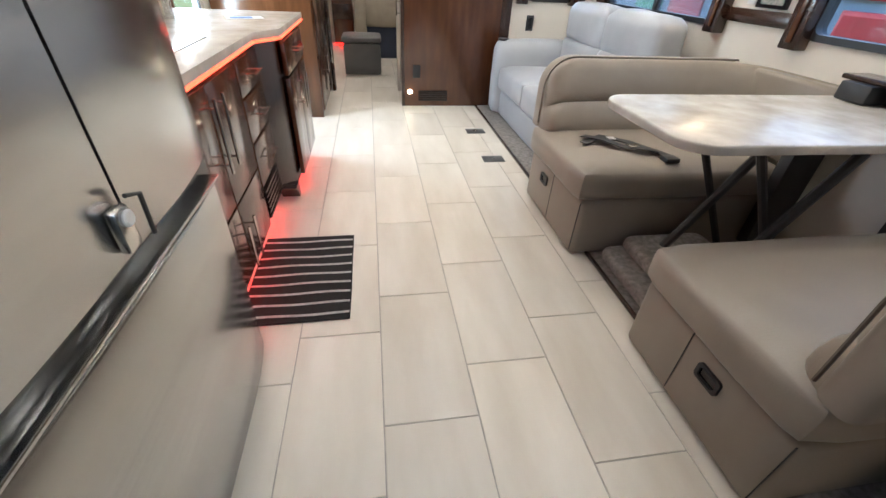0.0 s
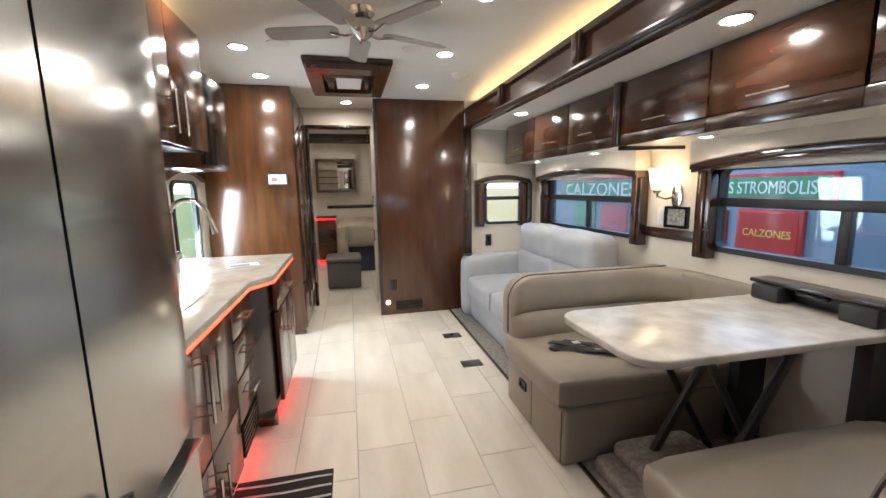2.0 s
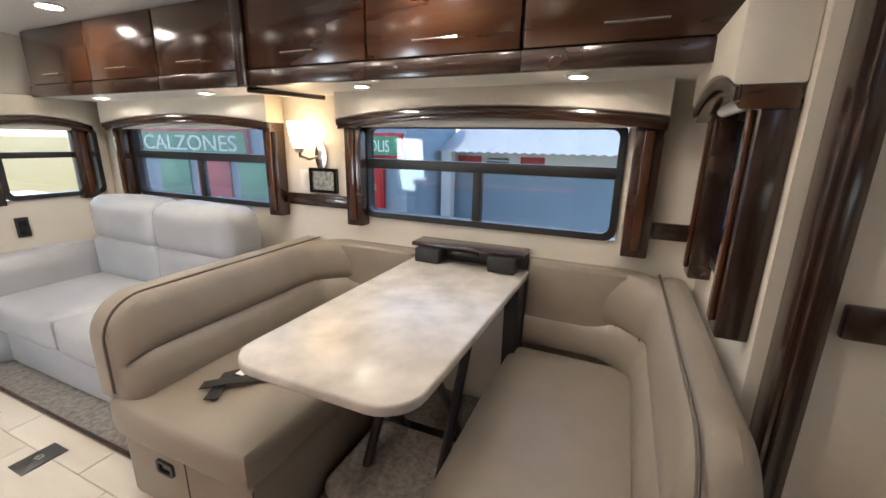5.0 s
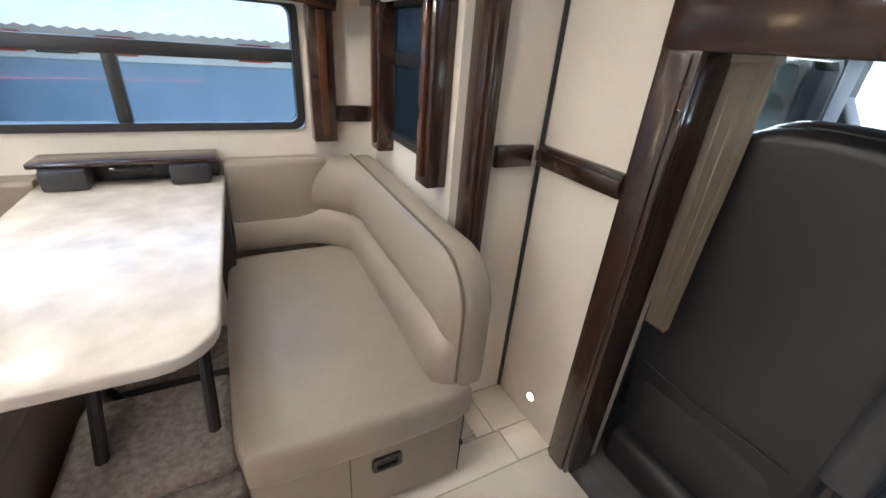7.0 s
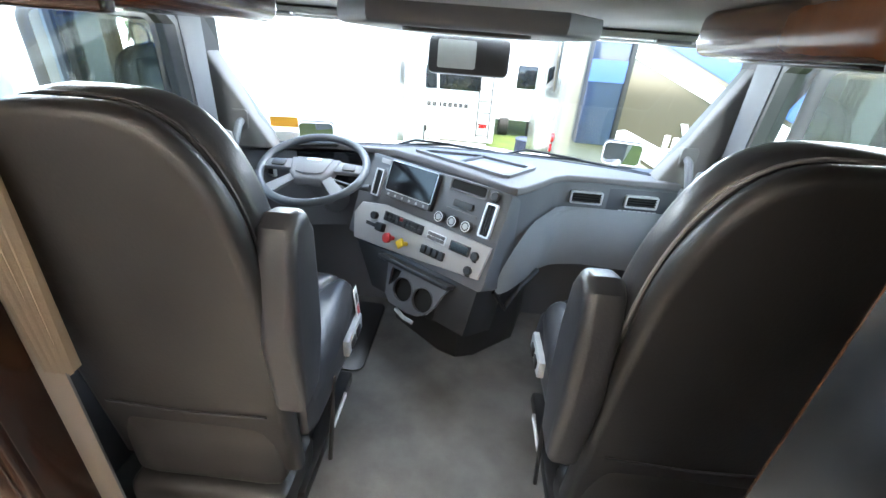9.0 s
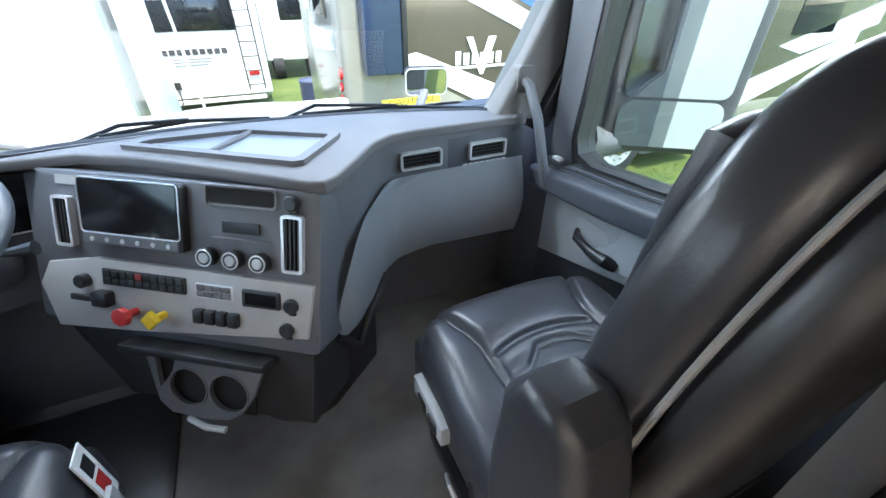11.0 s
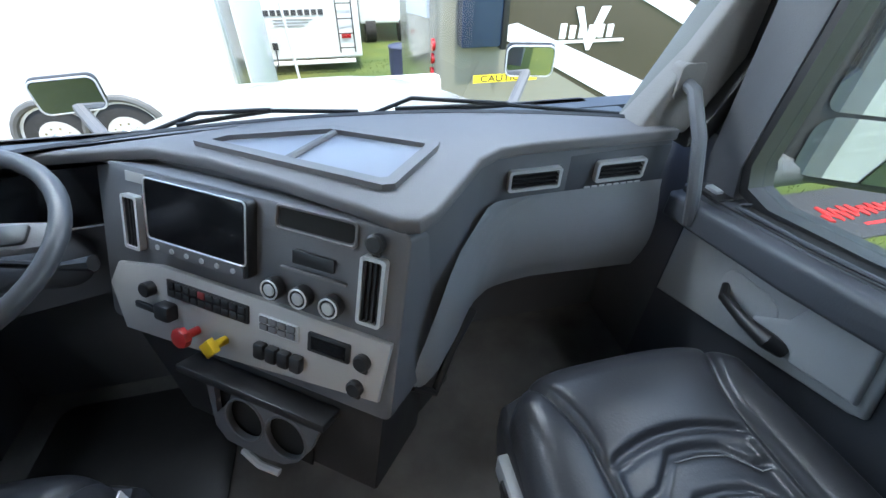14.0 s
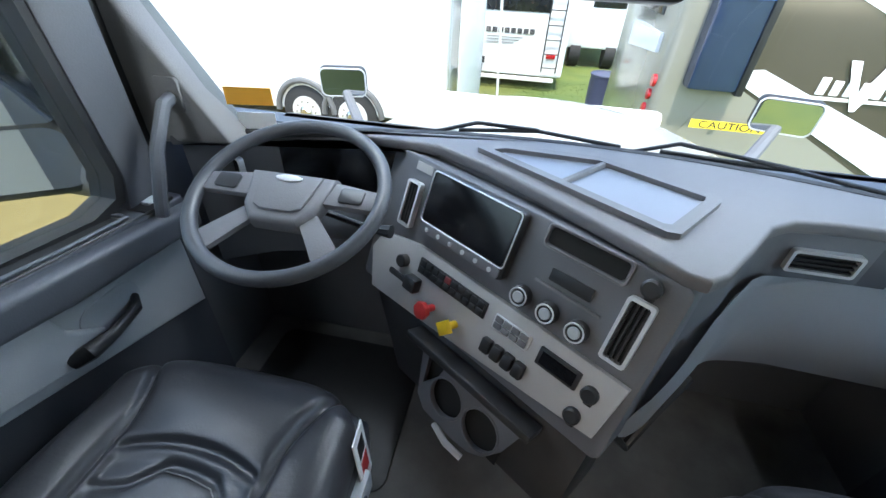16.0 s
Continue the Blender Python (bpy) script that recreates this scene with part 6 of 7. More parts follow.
    ctl = part("control_box", moved(B(-0.018, 0.018, -0.09, 0.09, -0.035, 0.035, 0.008), pose(cx + k * 0.31, -0.60, 0.36, 0, 0, 0)), GREYPL, s, "grey seat control box")
    for q in (-0.045, 0.02):
        part("switch", moved(B(-0.004, 0.004, q, q + 0.045, -0.018, 0.018, 0.003), pose(cx + k * 0.33, -0.60, 0.36)), BLACK, ctl)
    part("belt_anchor", tube([(cx + k * 0.30, -0.33, 0.02), (cx + k * 0.31, -0.35, 0.2), (cx + k * 0.305, -0.40, 0.34)], 0.008, 8), BLACK, s)
    part("lever", tube([(cx + k * 0.29, -0.55, 0.10), (cx + k * 0.305, -0.50, 0.14), (cx + k * 0.30, -0.38, 0.12)], 0.007, 8), SILVER, s)
    return s


cab_seat(0.74, "black leather driver seat with quilted cushion", 1)
cab_seat(-0.58, "black leather passenger seat with quilted cushion", -1)
tg = thing("warning_tag", "white tag with printed warning on the driver seat", "tag", (0.44, -0.66, 0.4))
part("card", moved(B(-0.002, 0.002, -0.035, 0.035, -0.07, 0.07), pose(0.435, -0.70, 0.42, 12, 8, 10)), PAPER, tg)
part("print", moved(B(-0.003, -0.0021, -0.02, 0.02, -0.045, 0.0), pose(0.435, -0.70, 0.42, 12, 8, 10)), REDK, tg)
part("print", moved(B(-0.003, -0.0021, -0.02, 0.02, 0.01, 0.05), pose(0.435, -0.70, 0.42, 12, 8, 10)), BLACK, tg)
fm = thing("floor_mat", "ribbed black rubber floor mat", "mat", (0.74, -0.95, -0.03))
part("sheet", prism(rrect(0.45, 1.05, -1.35, -0.8, 0.05), "z", -0.03, -0.02, 0.004), BLACK, fm)


def curtain(x0, x1, y, z0, z1, label, lean=0.0, drawn=0.5):
    c = thing("cab_curtain", label, "curtain", ((x0 + x1) / 2, y, z0), "cab curtains")
    bm = bmesh.new()
    n = 40
    rows = []
    for j in range(14):
        f = j / 13
        z = z1 + (z0 - z1) * f
        gather = 1 - drawn * f ** 1.4 + 0.06 * math.sin(5 * f)
        rows.append([bm.verts.new(((x0 + x1) / 2 + (i / n - 0.5) * (x1 - x0) * gather + lean * f, y + 0.018 * math.sin(i * 1.15 + 0.5 * f) * (0.6 + 0.4 * f), z)) for i in range(n + 1)])
    for a, b in zip(rows, rows[1:]):
        for i in range(n):
            bm.faces.new((a[i], a[i + 1], b[i + 1], b[i]))
    bmesh.ops.solidify(bm, geom=bm.faces[:], thickness=0.003)
    part("cloth", bm, CURTAIN, c)
    part("heading_tape", B(x0, x1, y - 0.022, y + 0.022, z1 - 0.012, z1 + 0.008, 0.004), CURTAIN, c)


curtain(0.865, 0.968, -0.035, 0.65, 1.352, "beige curtain hanging gathered beside the driver seat", -0.012, 0.35)
curtain(-0.795, -0.60, 0.045, 0.55, 1.345, "beige curtain hanging gathered behind the passenger seat", -0.01, 0.12)

# ---------------------------------------------------------------- outside
GZ = -1.38
GRASS = mat("mown_grass", (0.045, 0.078, 0.009), 0.9, scale=1.3, col2=(0.095, 0.118, 0.018), bump=0.9, bscale=45)
PAINTW = mat("white_vehicle_paint", (0.70, 0.70, 0.69), 0.18, vary=0.02, coat=0.5)
PAINTB = mat("dark_brown_vehicle_paint", (0.062, 0.050, 0.038), 0.12, vary=0.08, scale=1, coat=1.0)
PAINTS = mat("silver_beige_vehicle_paint", (0.22, 0.21, 0.17), 0.2, vary=0.05, scale=1, coat=0.8)
PAINTBL = mat("blue_vehicle_paint", (0.03, 0.10, 0.32), 0.2, vary=0.05, coat=0.8)
DARKGLASS = mat("dark_vehicle_glass", (0.012, 0.014, 0.016), 0.05, vary=0.1)
TYRE = mat("black_tyre_rubber", (0.018, 0.018, 0.018), 0.8, vary=0.2, bump=0.2)
REDLAMP = mat("red_lamp_lens", (0.5, 0.015, 0.02), 0.15)
SIGNRED = mat("red_painted_sign", (0.42, 0.02, 0.025), 0.4)
SIGNGREEN = mat("green_painted_sign", (0.06, 0.27, 0.14), 0.4)
SIGNWHITE = mat("white_sign_paint", (0.75, 0.75, 0.70), 0.5)
BOOTH = mat("blue_grey_booth_wall", (0.24, 0.32, 0.38), 0.6, vary=0.08, scale=1.5)
ROOFM = mat("pale_corrugated_metal", (0.62, 0.64, 0.66), 0.4, 0.2)
YELTAPE = mat("yellow_tape", (0.75, 0.55, 0.03), 0.5)
RUGC = mat("dark_grey_rug", (0.045, 0.045, 0.05), 0.9, scale=20, vary=0.2, bump=0.4)
GREENL = mat("green_ground_tape", (0.03, 0.33, 0.12), 0.6)
PLASTICBLUE = mat("dark_blue_barrel_plastic", (0.03, 0.035, 0.07), 0.5)

# ground: one sheet out to the horizon, drier towards the driver side
bm = bmesh.new()
bmesh.ops.create_grid(bm, x_segments=2, y_segments=2, size=900)
bm.transform(Matrix.Translation((0, 0, GZ)))
n, ln = GRASS.node_tree.nodes, GRASS.node_tree.links
geo, sep, mr, mx = n.new("ShaderNodeNewGeometry"), n.new("ShaderNodeSeparateXYZ"), n.new("ShaderNodeMapRange"), n.new("ShaderNodeMix")
mx.data_type = "RGBA"
ln.new(geo.outputs["Position"], sep.inputs[0])
ln.new(sep.outputs["X"], mr.inputs[0])
mr.inputs["From Min"].default_value, mr.inputs["From Max"].default_value = 0.0, 4.5
ln.new(mr.outputs[0], mx.inputs["Factor"])
ln.new(n["Color Ramp"].outputs[0], mx.inputs["A"])
mx.inputs["B"].default_value = (0.17, 0.125, 0.04, 1)
ln.new(mx.outputs["Result"], n["Principled BSDF"].inputs["Base Color"])
solid("ground", bm, GRASS, "mown show ground grass, drier on one side", "ground", STRUCT)
rng = random.Random(4)
bm = bmesh.new()
for k in range(9000):
    x, y = rng.uniform(-9.5, -1.6), rng.uniform(-4.3, -0.6)
    if k > 6500:
        x, y = rng.uniform(-1.6, 2.6), rng.uniform(-12, -6.8)
    h, a = rng.uniform(0.02, 0.05), rng.uniform(0, 6.28)
    dx, dy = 0.008 * math.cos(a), 0.008 * math.sin(a)
    v = [bm.verts.new((x - dx, y - dy, GZ)), bm.verts.new((x + dx, y + dy, GZ)), bm.verts.new((x + rng.uniform(-0.03, 0.03), y + rng.uniform(-0.03, 0.03), GZ + h))]
    bm.faces.new(v)
tagged(finish("grass_blades", bm, GRASS, False), "short blades of mown grass", "grass", kind="stuff")
for p, q in (((-9.5, -3.9), (-5.2, -3.15)), ((-6.9, -3.05), (-4.2, -2.6)), ((-5.3, -3.95), (-4.1, -1.6))):
    d = (Vector(q) - Vector(p)).normalized()
    sd = Vector((-d.y, d.x)) * 0.03
    gl = thing("ground_tape", "bright green marking tape on the grass", "tape", (p[0], p[1], GZ))
    part("tape", prism([tuple(Vector(p) + sd), tuple(Vector(q) + sd), tuple(Vector(q) - sd), tuple(Vector(p) - sd)], "z", GZ + 0.022, GZ + 0.028), GREENL, gl)
rg = thing("door_rug", "dark grey rug with red printed script on the grass", "rug", (-5.8, -3.1, GZ))
part("weave", prism([(-5.15, -3.72), (-6.75, -3.72), (-6.95, -2.75), (-5.1, -2.75)], "z", GZ, GZ + 0.03, 0.005), RUGC, rg)
scr_pts = [(-5.35 - 0.012 * k, -3.2 + 0.13 * math.sin(k * 0.55) * (1 - k / 130) + 0.05 * math.sin(k * 1.3), GZ + 0.032) for k in range(96)]
part("script_shape", tube(scr_pts, 0.022, 6), mat("red_print", (0.6, 0.03, 0.03), 0.6), rg, "plain red script shape")
part("underline_bar", B(-6.4, -5.7, -2.98, -2.93, GZ + 0.031, GZ + 0.036), mat("red_print_line", (0.6, 0.03, 0.03), 0.6), rg)

# own bonnet with mirrors and wipers
bn = thing("truck_bonnet", "glossy white truck bonnet ahead of the windscreen", "bonnet", (0.09, -2.3, 0))
bm = bmesh.new()
rows = []
for j in range(13):
    f = j / 12
    y = -1.44 - 1.85 * f
    row = []
    for i in range(21):
        u = -1 + 2 * i / 20
        w = 1.02 - 0.14 * f
        top = 0.80 - 0.20 * f - 0.10 * f ** 4
        z = top - 0.16 * abs(u) ** 3 - 0.30 * max(0, abs(u) - 0.8) * 2
        row.append(bm.verts.new((0.09 + u * w, y + 0.20 * u * u, z)))
    rows.append(row)
for a, b in zip(rows, rows[1:]):
    for i in range(20):
        bm.faces.new((a[i], a[i + 1], b[i + 1], b[i]))
bmesh.ops.solidify(bm, geom=bm.faces[:], thickness=0.02)
bmesh.ops.recalc_face_normals(bm, faces=bm.faces[:])
part("panel", bm, PAINTW, bn)
part("cowl", B(-0.8, 0.98, -1.53, -1.45, 0.78, 0.86, 0.02), BLACK, bn, "black plastic cowl")
part("nose", B(-0.72, 0.9, -3.3, -3.2, -0.5, 0.5, 0.05), PAINTW, bn)
for x0, x1 in ((0.38, -0.07), (-0.17, -0.78)):
    wp = thing("windscreen_wiper", "black windscreen wiper at rest", "wiper", (x0, -1.47, 0.88))
    ym = (wind_y(x0, 0.89) - 0.02, wind_y(x1, 0.89) - 0.02)
    part("blade", tube([(x0, ym[0], 0.893), ((x0 + x1) / 2, (ym[0] + ym[1]) / 2 - 0.03, 0.900), (x1, ym[1], 0.889)], 0.006, 8), BLACK, wp)
    part("arm", tube([(x0 + 0.1, ym[0] - 0.02, 0.865), (x0 - 0.05, ym[0] - 0.02, 0.912), ((x0 + x1) / 2, (ym[0] + ym[1]) / 2 - 0.02, 0.906)], 0.006, 8), BLACK, wp)
for sgn, mx_, my_, mz_ in ((-1, -1.17, -2.78, 0.66), (1, 1.38, -2.88, 0.59)):
    fmm = thing("bonnet_mirror", "small chrome rimmed bonnet mirror on an arm", "mirror", (mx_, my_, mz_))
    m = pose(mx_, my_, mz_, -8, 0, sgn * 14)
    part("shell", moved(prism(rrect(-0.15, 0.15, -0.095, 0.095, 0.04), "y", -0.06, 0.0, 0.02, 3), m), BLACK, fmm)
    part("glass", moved(prism(rrect(-0.138, 0.138, -0.083, 0.083, 0.035), "y", 0.001, 0.005), m), MIRROR, fmm)
    part("rim", moved(tube([(p[0], 0.002, p[1]) for p in rrect(-0.144, 0.144, -0.089, 0.089, 0.038)], 0.005, 6, True), m), SILVER, fmm)
    part("arm", tube([(mx_, my_ - 0.03, mz_ - 0.06), (mx_ - sgn * 0.15, my_ + 0.15, mz_ - 0.2), (mx_ - sgn * 0.45, my_ + 0.5, mz_ - 0.19)], [0.03, 0.035, 0.04], 8), DASH, fmm)


def wheel(parent, x, y, z, r, axis, face):
    """A truck wheel with tyre and bright rim; axis: x or y, face: which way it looks."""
    def P(a, b, h):
        return (x + h * face, y + a, z + b) if axis == "x" else (x + a, y + h * face, z + b)
    def disc(rad, h0, h1, n=28):
        return tube([P(0, 0, h0), P(0, 0, h1)], rad, n)
    ty = part("wheel", tube([P(0, 0, -0.26), P(0, 0, -0.24), P(0, 0, -0.02), P(0, 0, 0.0)], [r * 0.9, r, r, r * 0.9], 32), TYRE, parent, "black truck tyre")
    rm_ = part("rim", disc(r * 0.6, -0.02, 0.01), SILVER, ty)
    part("hub", tube([P(0, 0, 0.0), P(0, 0, 0.05), P(0, 0, 0.09)], [r * 0.26, r * 0.24, r * 0.14], 20), CHROME, ty)
    for k in range(10):
        a = k * math.pi / 5
        part("wheel_nut", tube([P(r * 0.4 * math.cos(a), r * 0.4 * math.sin(a), 0.0), P(r * 0.4 * math.cos(a), r * 0.4 * math.sin(a), 0.035)], r * 0.035, 6), CHROME, ty)


# brown motor coach standing across, its side towards us
RY, RX = -4.45, -0.98
mc = thing("motor_coach", "dark brown motor coach with white and blue swooshes", "motorhome", (-5, RY - 1.2, GZ))
part("body", B(-11.5, RX, RY - 2.45, RY, -0.75, 2.3, 0.06, 3), PAINTB, mc)
part("rear_cap", B(RX - 0.55, RX + 0.03, RY - 2.46, RY + 0.008, -0.8, 2.31, 0.07, 4), PAINTS, mc, "silver beige rear cap")
part("skirt", B(-11.4, RX - 0.5, RY - 2.4, RY + 0.004, -1.0, -0.5, 0.02), PAINTS, mc)
def stripe(pts, material, lab=""):
    part("stripe", prism(pts, "y", RY + 0.004, RY + 0.012), material, mc, lab)
stripe([(-1.45, 0.55), (-1.75, 0.60), (-3.4, -0.05), (-3.2, -0.3)], PAINTW, "white swoosh")
stripe([(-1.5, 1.42), (-1.6, 1.6), (-3.9, 0.62), (-3.7, 0.50)], PAINTW, "white swoosh")
stripe([(-1.62, 1.64), (-2.0, 2.0), (-4.0, 1.1), (-3.9, 0.68)], PAINTBL, "blue swoosh")
stripe([(-1.0, -0.5), (-1.5, 0.5), (-3.1, -0.32), (-3.6, -0.7)], PAINTS)
stripe([(-7.0, -0.3), (-10.5, 0.5), (-10.5, 0.25), (-7.6, -0.6)], PAINTW, "white swoosh")
stripe([(-8.2, 0.35), (-11, 1.0), (-11, 0.6), (-8.9, 0.2)], PAINTW, "white swoosh")
stripe([(-4.05, 0.2), (-4.15, 1.5), (-6.4, 1.5), (-6.4, -0.9), (-5.5, -0.9)], PAINTW, "white cab door area")
stripe([(-5.0, -0.13), (-5.0, -0.2), (-6.2, -0.33), (-6.2, -0.26)], SIGNRED, "red line")
for k, zz in enumerate((0.95, 0.72, 0.5)):
    part("notice", B(-5.3, -4.7, RY + 0.012, RY + 0.02, zz - 0.55, zz - 0.5), BLACK, mc)
wn_ = part("window", B(-9.6, -8.4, RY - 0.01, RY + 0.012, 0.5, 1.25, 0.04), DARKGLASS, mc)
so_ = part("slide_room", B(-1.55, -1.15, RY - 0.5, RY + 0.16, 0.42, 2.1, 0.03), mat("navy_slide_panel", (0.02, 0.035, 0.07), 0.15, vary=0.1, coat=0.8), mc, "dark navy slide room end")
part("seal", B(-1.60, -1.54, RY, RY + 0.17, 0.40, 2.1, 0.01), BLACK, so_)
for zz in (1.1, 1.5):
    part("blue_band", B(-1.54, -1.16, RY + 0.16, RY + 0.166, zz, zz + 0.22), PAINTBL, so_)
for k, zz in enumerate((0.42, 0.29, 0.16)):
    part("tail_light", moved(cyl_b((0, 0, 0), (0.03, 0, 0), 0.055 - 0.006 * k), pose(RX + 0.028, RY - 0.10 - 0.03 * k, zz)), REDLAMP, mc, "round red tail light")
part("rear_window", B(RX + 0.02, RX + 0.04, RY - 2.0, RY - 0.5, 0.9, 1.7, 0.02), DARKGLASS, mc)
part("rear_white_fin", prism([(RY - 0.3, 0.62), (RY - 1.6, 0.5), (RY - 1.6, 0.75), (RY - 0.3, 0.78)], "x", RX + 0.03, RX + 0.06), PAINTW, mc)
# plain emblem in place of the maker's lettering
part("emblem_bar", B(-2.95, -2.15, RY + 0.004, RY + 0.016, 0.40, 0.425), SIGNWHITE, mc, "plain white emblem")
part("emblem_v", prism([(-2.42, 0.72), (-2.34, 0.72), (-2.53, 0.33), (-2.57, 0.33), (-2.72, 0.72), (-2.62, 0.72), (-2.53, 0.45)], "y", RY + 0.016, RY + 0.022), SIGNWHITE, mc)
for k in range(6):
    part("emblem_letter", B(-2.28 - k * 0.105, -2.21 - k * 0.105, RY + 0.004, RY + 0.016, 0.44, 0.58 - 0.02 * (k > 0), 0.01), SIGNWHITE, mc)
wheel(mc, -5.0, RY + 0.1, GZ + 0.5, 0.5, "y", 1)
part("wheel_arch", tube([(-5.0 + 0.6 * math.cos(math.pi * k / 12), RY + 0.03, GZ + 0.5 + 0.6 * math.sin(math.pi * k / 12)) for k in range(13)], 0.05, 8), BLACK, mc)
part("fuel_tank", tube([(-6.9, RY - 0.1, -0.85), (-5.7, RY - 0.1, -0.85)], 0.3, 20), SILVER, mc)
part("awning_arm", B(-6.75, -6.55, RY + 0.0, RY + 0.3, -0.1, 2.2, 0.02), BLACK, mc)
ctape = thing("caution_tape", "yellow caution tape strip with black letters", "tape", (-1.6, RY + 0.2, 0.15))
part("strip", B(-1.95, -1.28, RY + 0.17, RY + 0.174, 0.11, 0.185), YELTAPE, ctape)
words("CAUTION", 0.085, BLACK, axes((-1.61, RY + 0.176, 0.12), (-1, 0, 0), (0, 0, 1), (0, 1, 0)), 0.001, "lettering", ctape, 1.35)

# pale travel trailer ahead
tt = thing("travel_trailer", "white travel trailer with rear ladder and dark window", "trailer", (0.5, -12, GZ))
part("body", B(-0.58, 1.95, -17, -11.0, -1.08, 1.9, 0.05, 3), PAINTW, tt)
part("rear_window", B(-0.1, 1.6, -10.998, -10.985, 0.28, 0.85, 0.04), DARKGLASS, tt)
for k in range(10):
    part("name_bar", B(0.2 + k * 0.145, 0.31 + k * 0.145, -10.998, -10.985, -0.17, -0.06), mat("dark_grey_decal", (0.05, 0.05, 0.055), 0.4), tt)
for k in range(3):
    part("decal_line", B(0.45 + 0.1 * k, 1.3, -10.998, -10.988, -0.26 - 0.06 * k, -0.245 - 0.06 * k), mat("grey_decal", (0.2, 0.2, 0.2), 0.4), tt)
for xx in (-0.42, -0.08):
    part("ladder_rail", tube([(xx, -10.93, -0.95), (xx, -10.93, 0.9)], 0.014, 8), BLACK, tt)
for k in range(6):
    part("ladder_rung", tube([(-0.42, -10.93, -0.85 + 0.3 * k), (-0.08, -10.93, -0.85 + 0.3 * k)], 0.012, 8), BLACK, tt)
part("tail_light", B(-0.36, -0.14, -10.99, -10.96, -0.66, -0.56, 0.03), REDLAMP, tt)
part("bumper", B(-0.4, 1.6, -10.95, -10.85, -1.16, -1.08, 0.01), WHITEPL, tt)
part("power_inlet", B(1.3, 1.42, -10.99, -10.95, -0.85, -0.7, 0.01), BLACK, tt)
part("cable", tube([(1.36, -10.93, -0.8), (1.35, -10.8, -1.1), (1.5, -10.4, -1.3), (1.7, -10.2, -1.36)], 0.014, 8), BLACK, tt)
part("wheel", tube([(1.96, -13.5, -1.0), (1.7, -13.5, -1.0)], 0.37, 24), TYRE, tt)
part("wheel", tube([(-0.59, -13.5, -1.0), (-0.35, -13.5, -1.0)], 0.37, 24), TYRE, tt)
t2 = thing("travel_trailer", "white travel trailer parked further back", "trailer", (-2, -17, GZ))
part("body", B(-2.6, -0.75, -22, -14.0, -0.85, 2.2, 0.05, 3), PAINTW, t2)
part("window", B(-2.2, -1.3, -14.02, -13.985, 0.2, 0.9, 0.03), DARKGLASS, t2)
part("wheel", tube([(-2.2, -14.3, -1.0), (-1.9, -14.3, -1.0)], 0.38, 24), TYRE, t2)
part("wheel", tube([(-1.2, -14.3, -1.0), (-0.9, -14.3, -1.0)], 0.38, 24), TYRE, t2)
bl_ = thing("barrel", "dark blue plastic barrel on a grey pad", "barrel", (-1.3, -9.1, GZ))
part("drum", tube([(-1.3, -9.1, GZ + 0.02), (-1.3, -9.1, GZ + 0.25), (-1.3, -9.1, GZ + 0.6), (-1.3, -9.1, GZ + 0.88)], [0.27, 0.29, 0.30, 0.30], 24), PLASTICBLUE, bl_)
part("rim", tube([(-1.3 + 0.3 * math.cos(k * math.pi / 12), -9.1 + 0.3 * math.sin(k * math.pi / 12), GZ + 0.88) for k in range(24)], 0.018, 6, True), PLASTICBLUE, bl_)
pdp = thing("ground_pad", "grey sheet lying on the grass", "sheet", (-1.2, -8.6, GZ))
part("sheet", prism([(-0.5, -8.2), (-2.2, -8.1), (-2.3, -9.5), (-0.7, -9.6)], "z", GZ, GZ + 0.02), mat("grey_sheet", (0.3, 0.31, 0.33), 0.8), pdp)
po = thing("tent_pole", "thin white awning pole standing on the grass", "pole", (0.72, -8.6, GZ))
part("pole", tube([(0.72, -8.6, GZ), (0.95, -8.4, 2.6)], 0.025, 10), PAINTW, po)
part("foot", B(0.65, 0.79, -8.67, -8.53, GZ, GZ + 0.02), SILVER, po)

# long white trailer standing ahead on the driver side
wt = thing("white_trailer", "large plain white trailer in bright sun", "trailer", (6, -7.5, GZ))
part("body", B(1.40, 14, -9.2, -6.6, -0.95, 3.2, 0.05, 3), PAINTW, wt)
part("corner_trim", B(1.37, 1.41, -6.75, -6.58, -0.95, 3.2, 0.01), SILVER, wt)
part("open_door", moved(B(0, 0.9, -0.03, 0.0, -0.9, 2.4, 0.01), pose(1.3, -7.0, -0.2, 0, 0, 254)), PAINTW, wt, "open white trailer door")
for k in range(2):
    wheel(wt, 2.95 + 0.82 * k, -6.58, GZ + 0.42, 0.42, "y", 1)
    part("wheel_arch", tube([(2.95 + 0.82 * k + 0.5 * math.cos(math.pi * q / 12), -6.58, GZ + 0.42 + 0.5 * math.sin(math.pi * q / 12)) for q in range(13)], 0.05, 8), mat("grey_wheel_arch", (0.1, 0.1, 0.1), 0.5), wt)
part("skirt", B(1.4, 2.1, -6.7, -6.6, -1.2, -0.9, 0.01), PAINTW, wt)

# food stand on the driver side
fs = thing("food_stand", "red and green food stand with lettered signs", "food stand", (8, 7, GZ))
part("wall", B(7.1, 9.5, 4.4, 13, GZ, 2.4), BOOTH, fs)
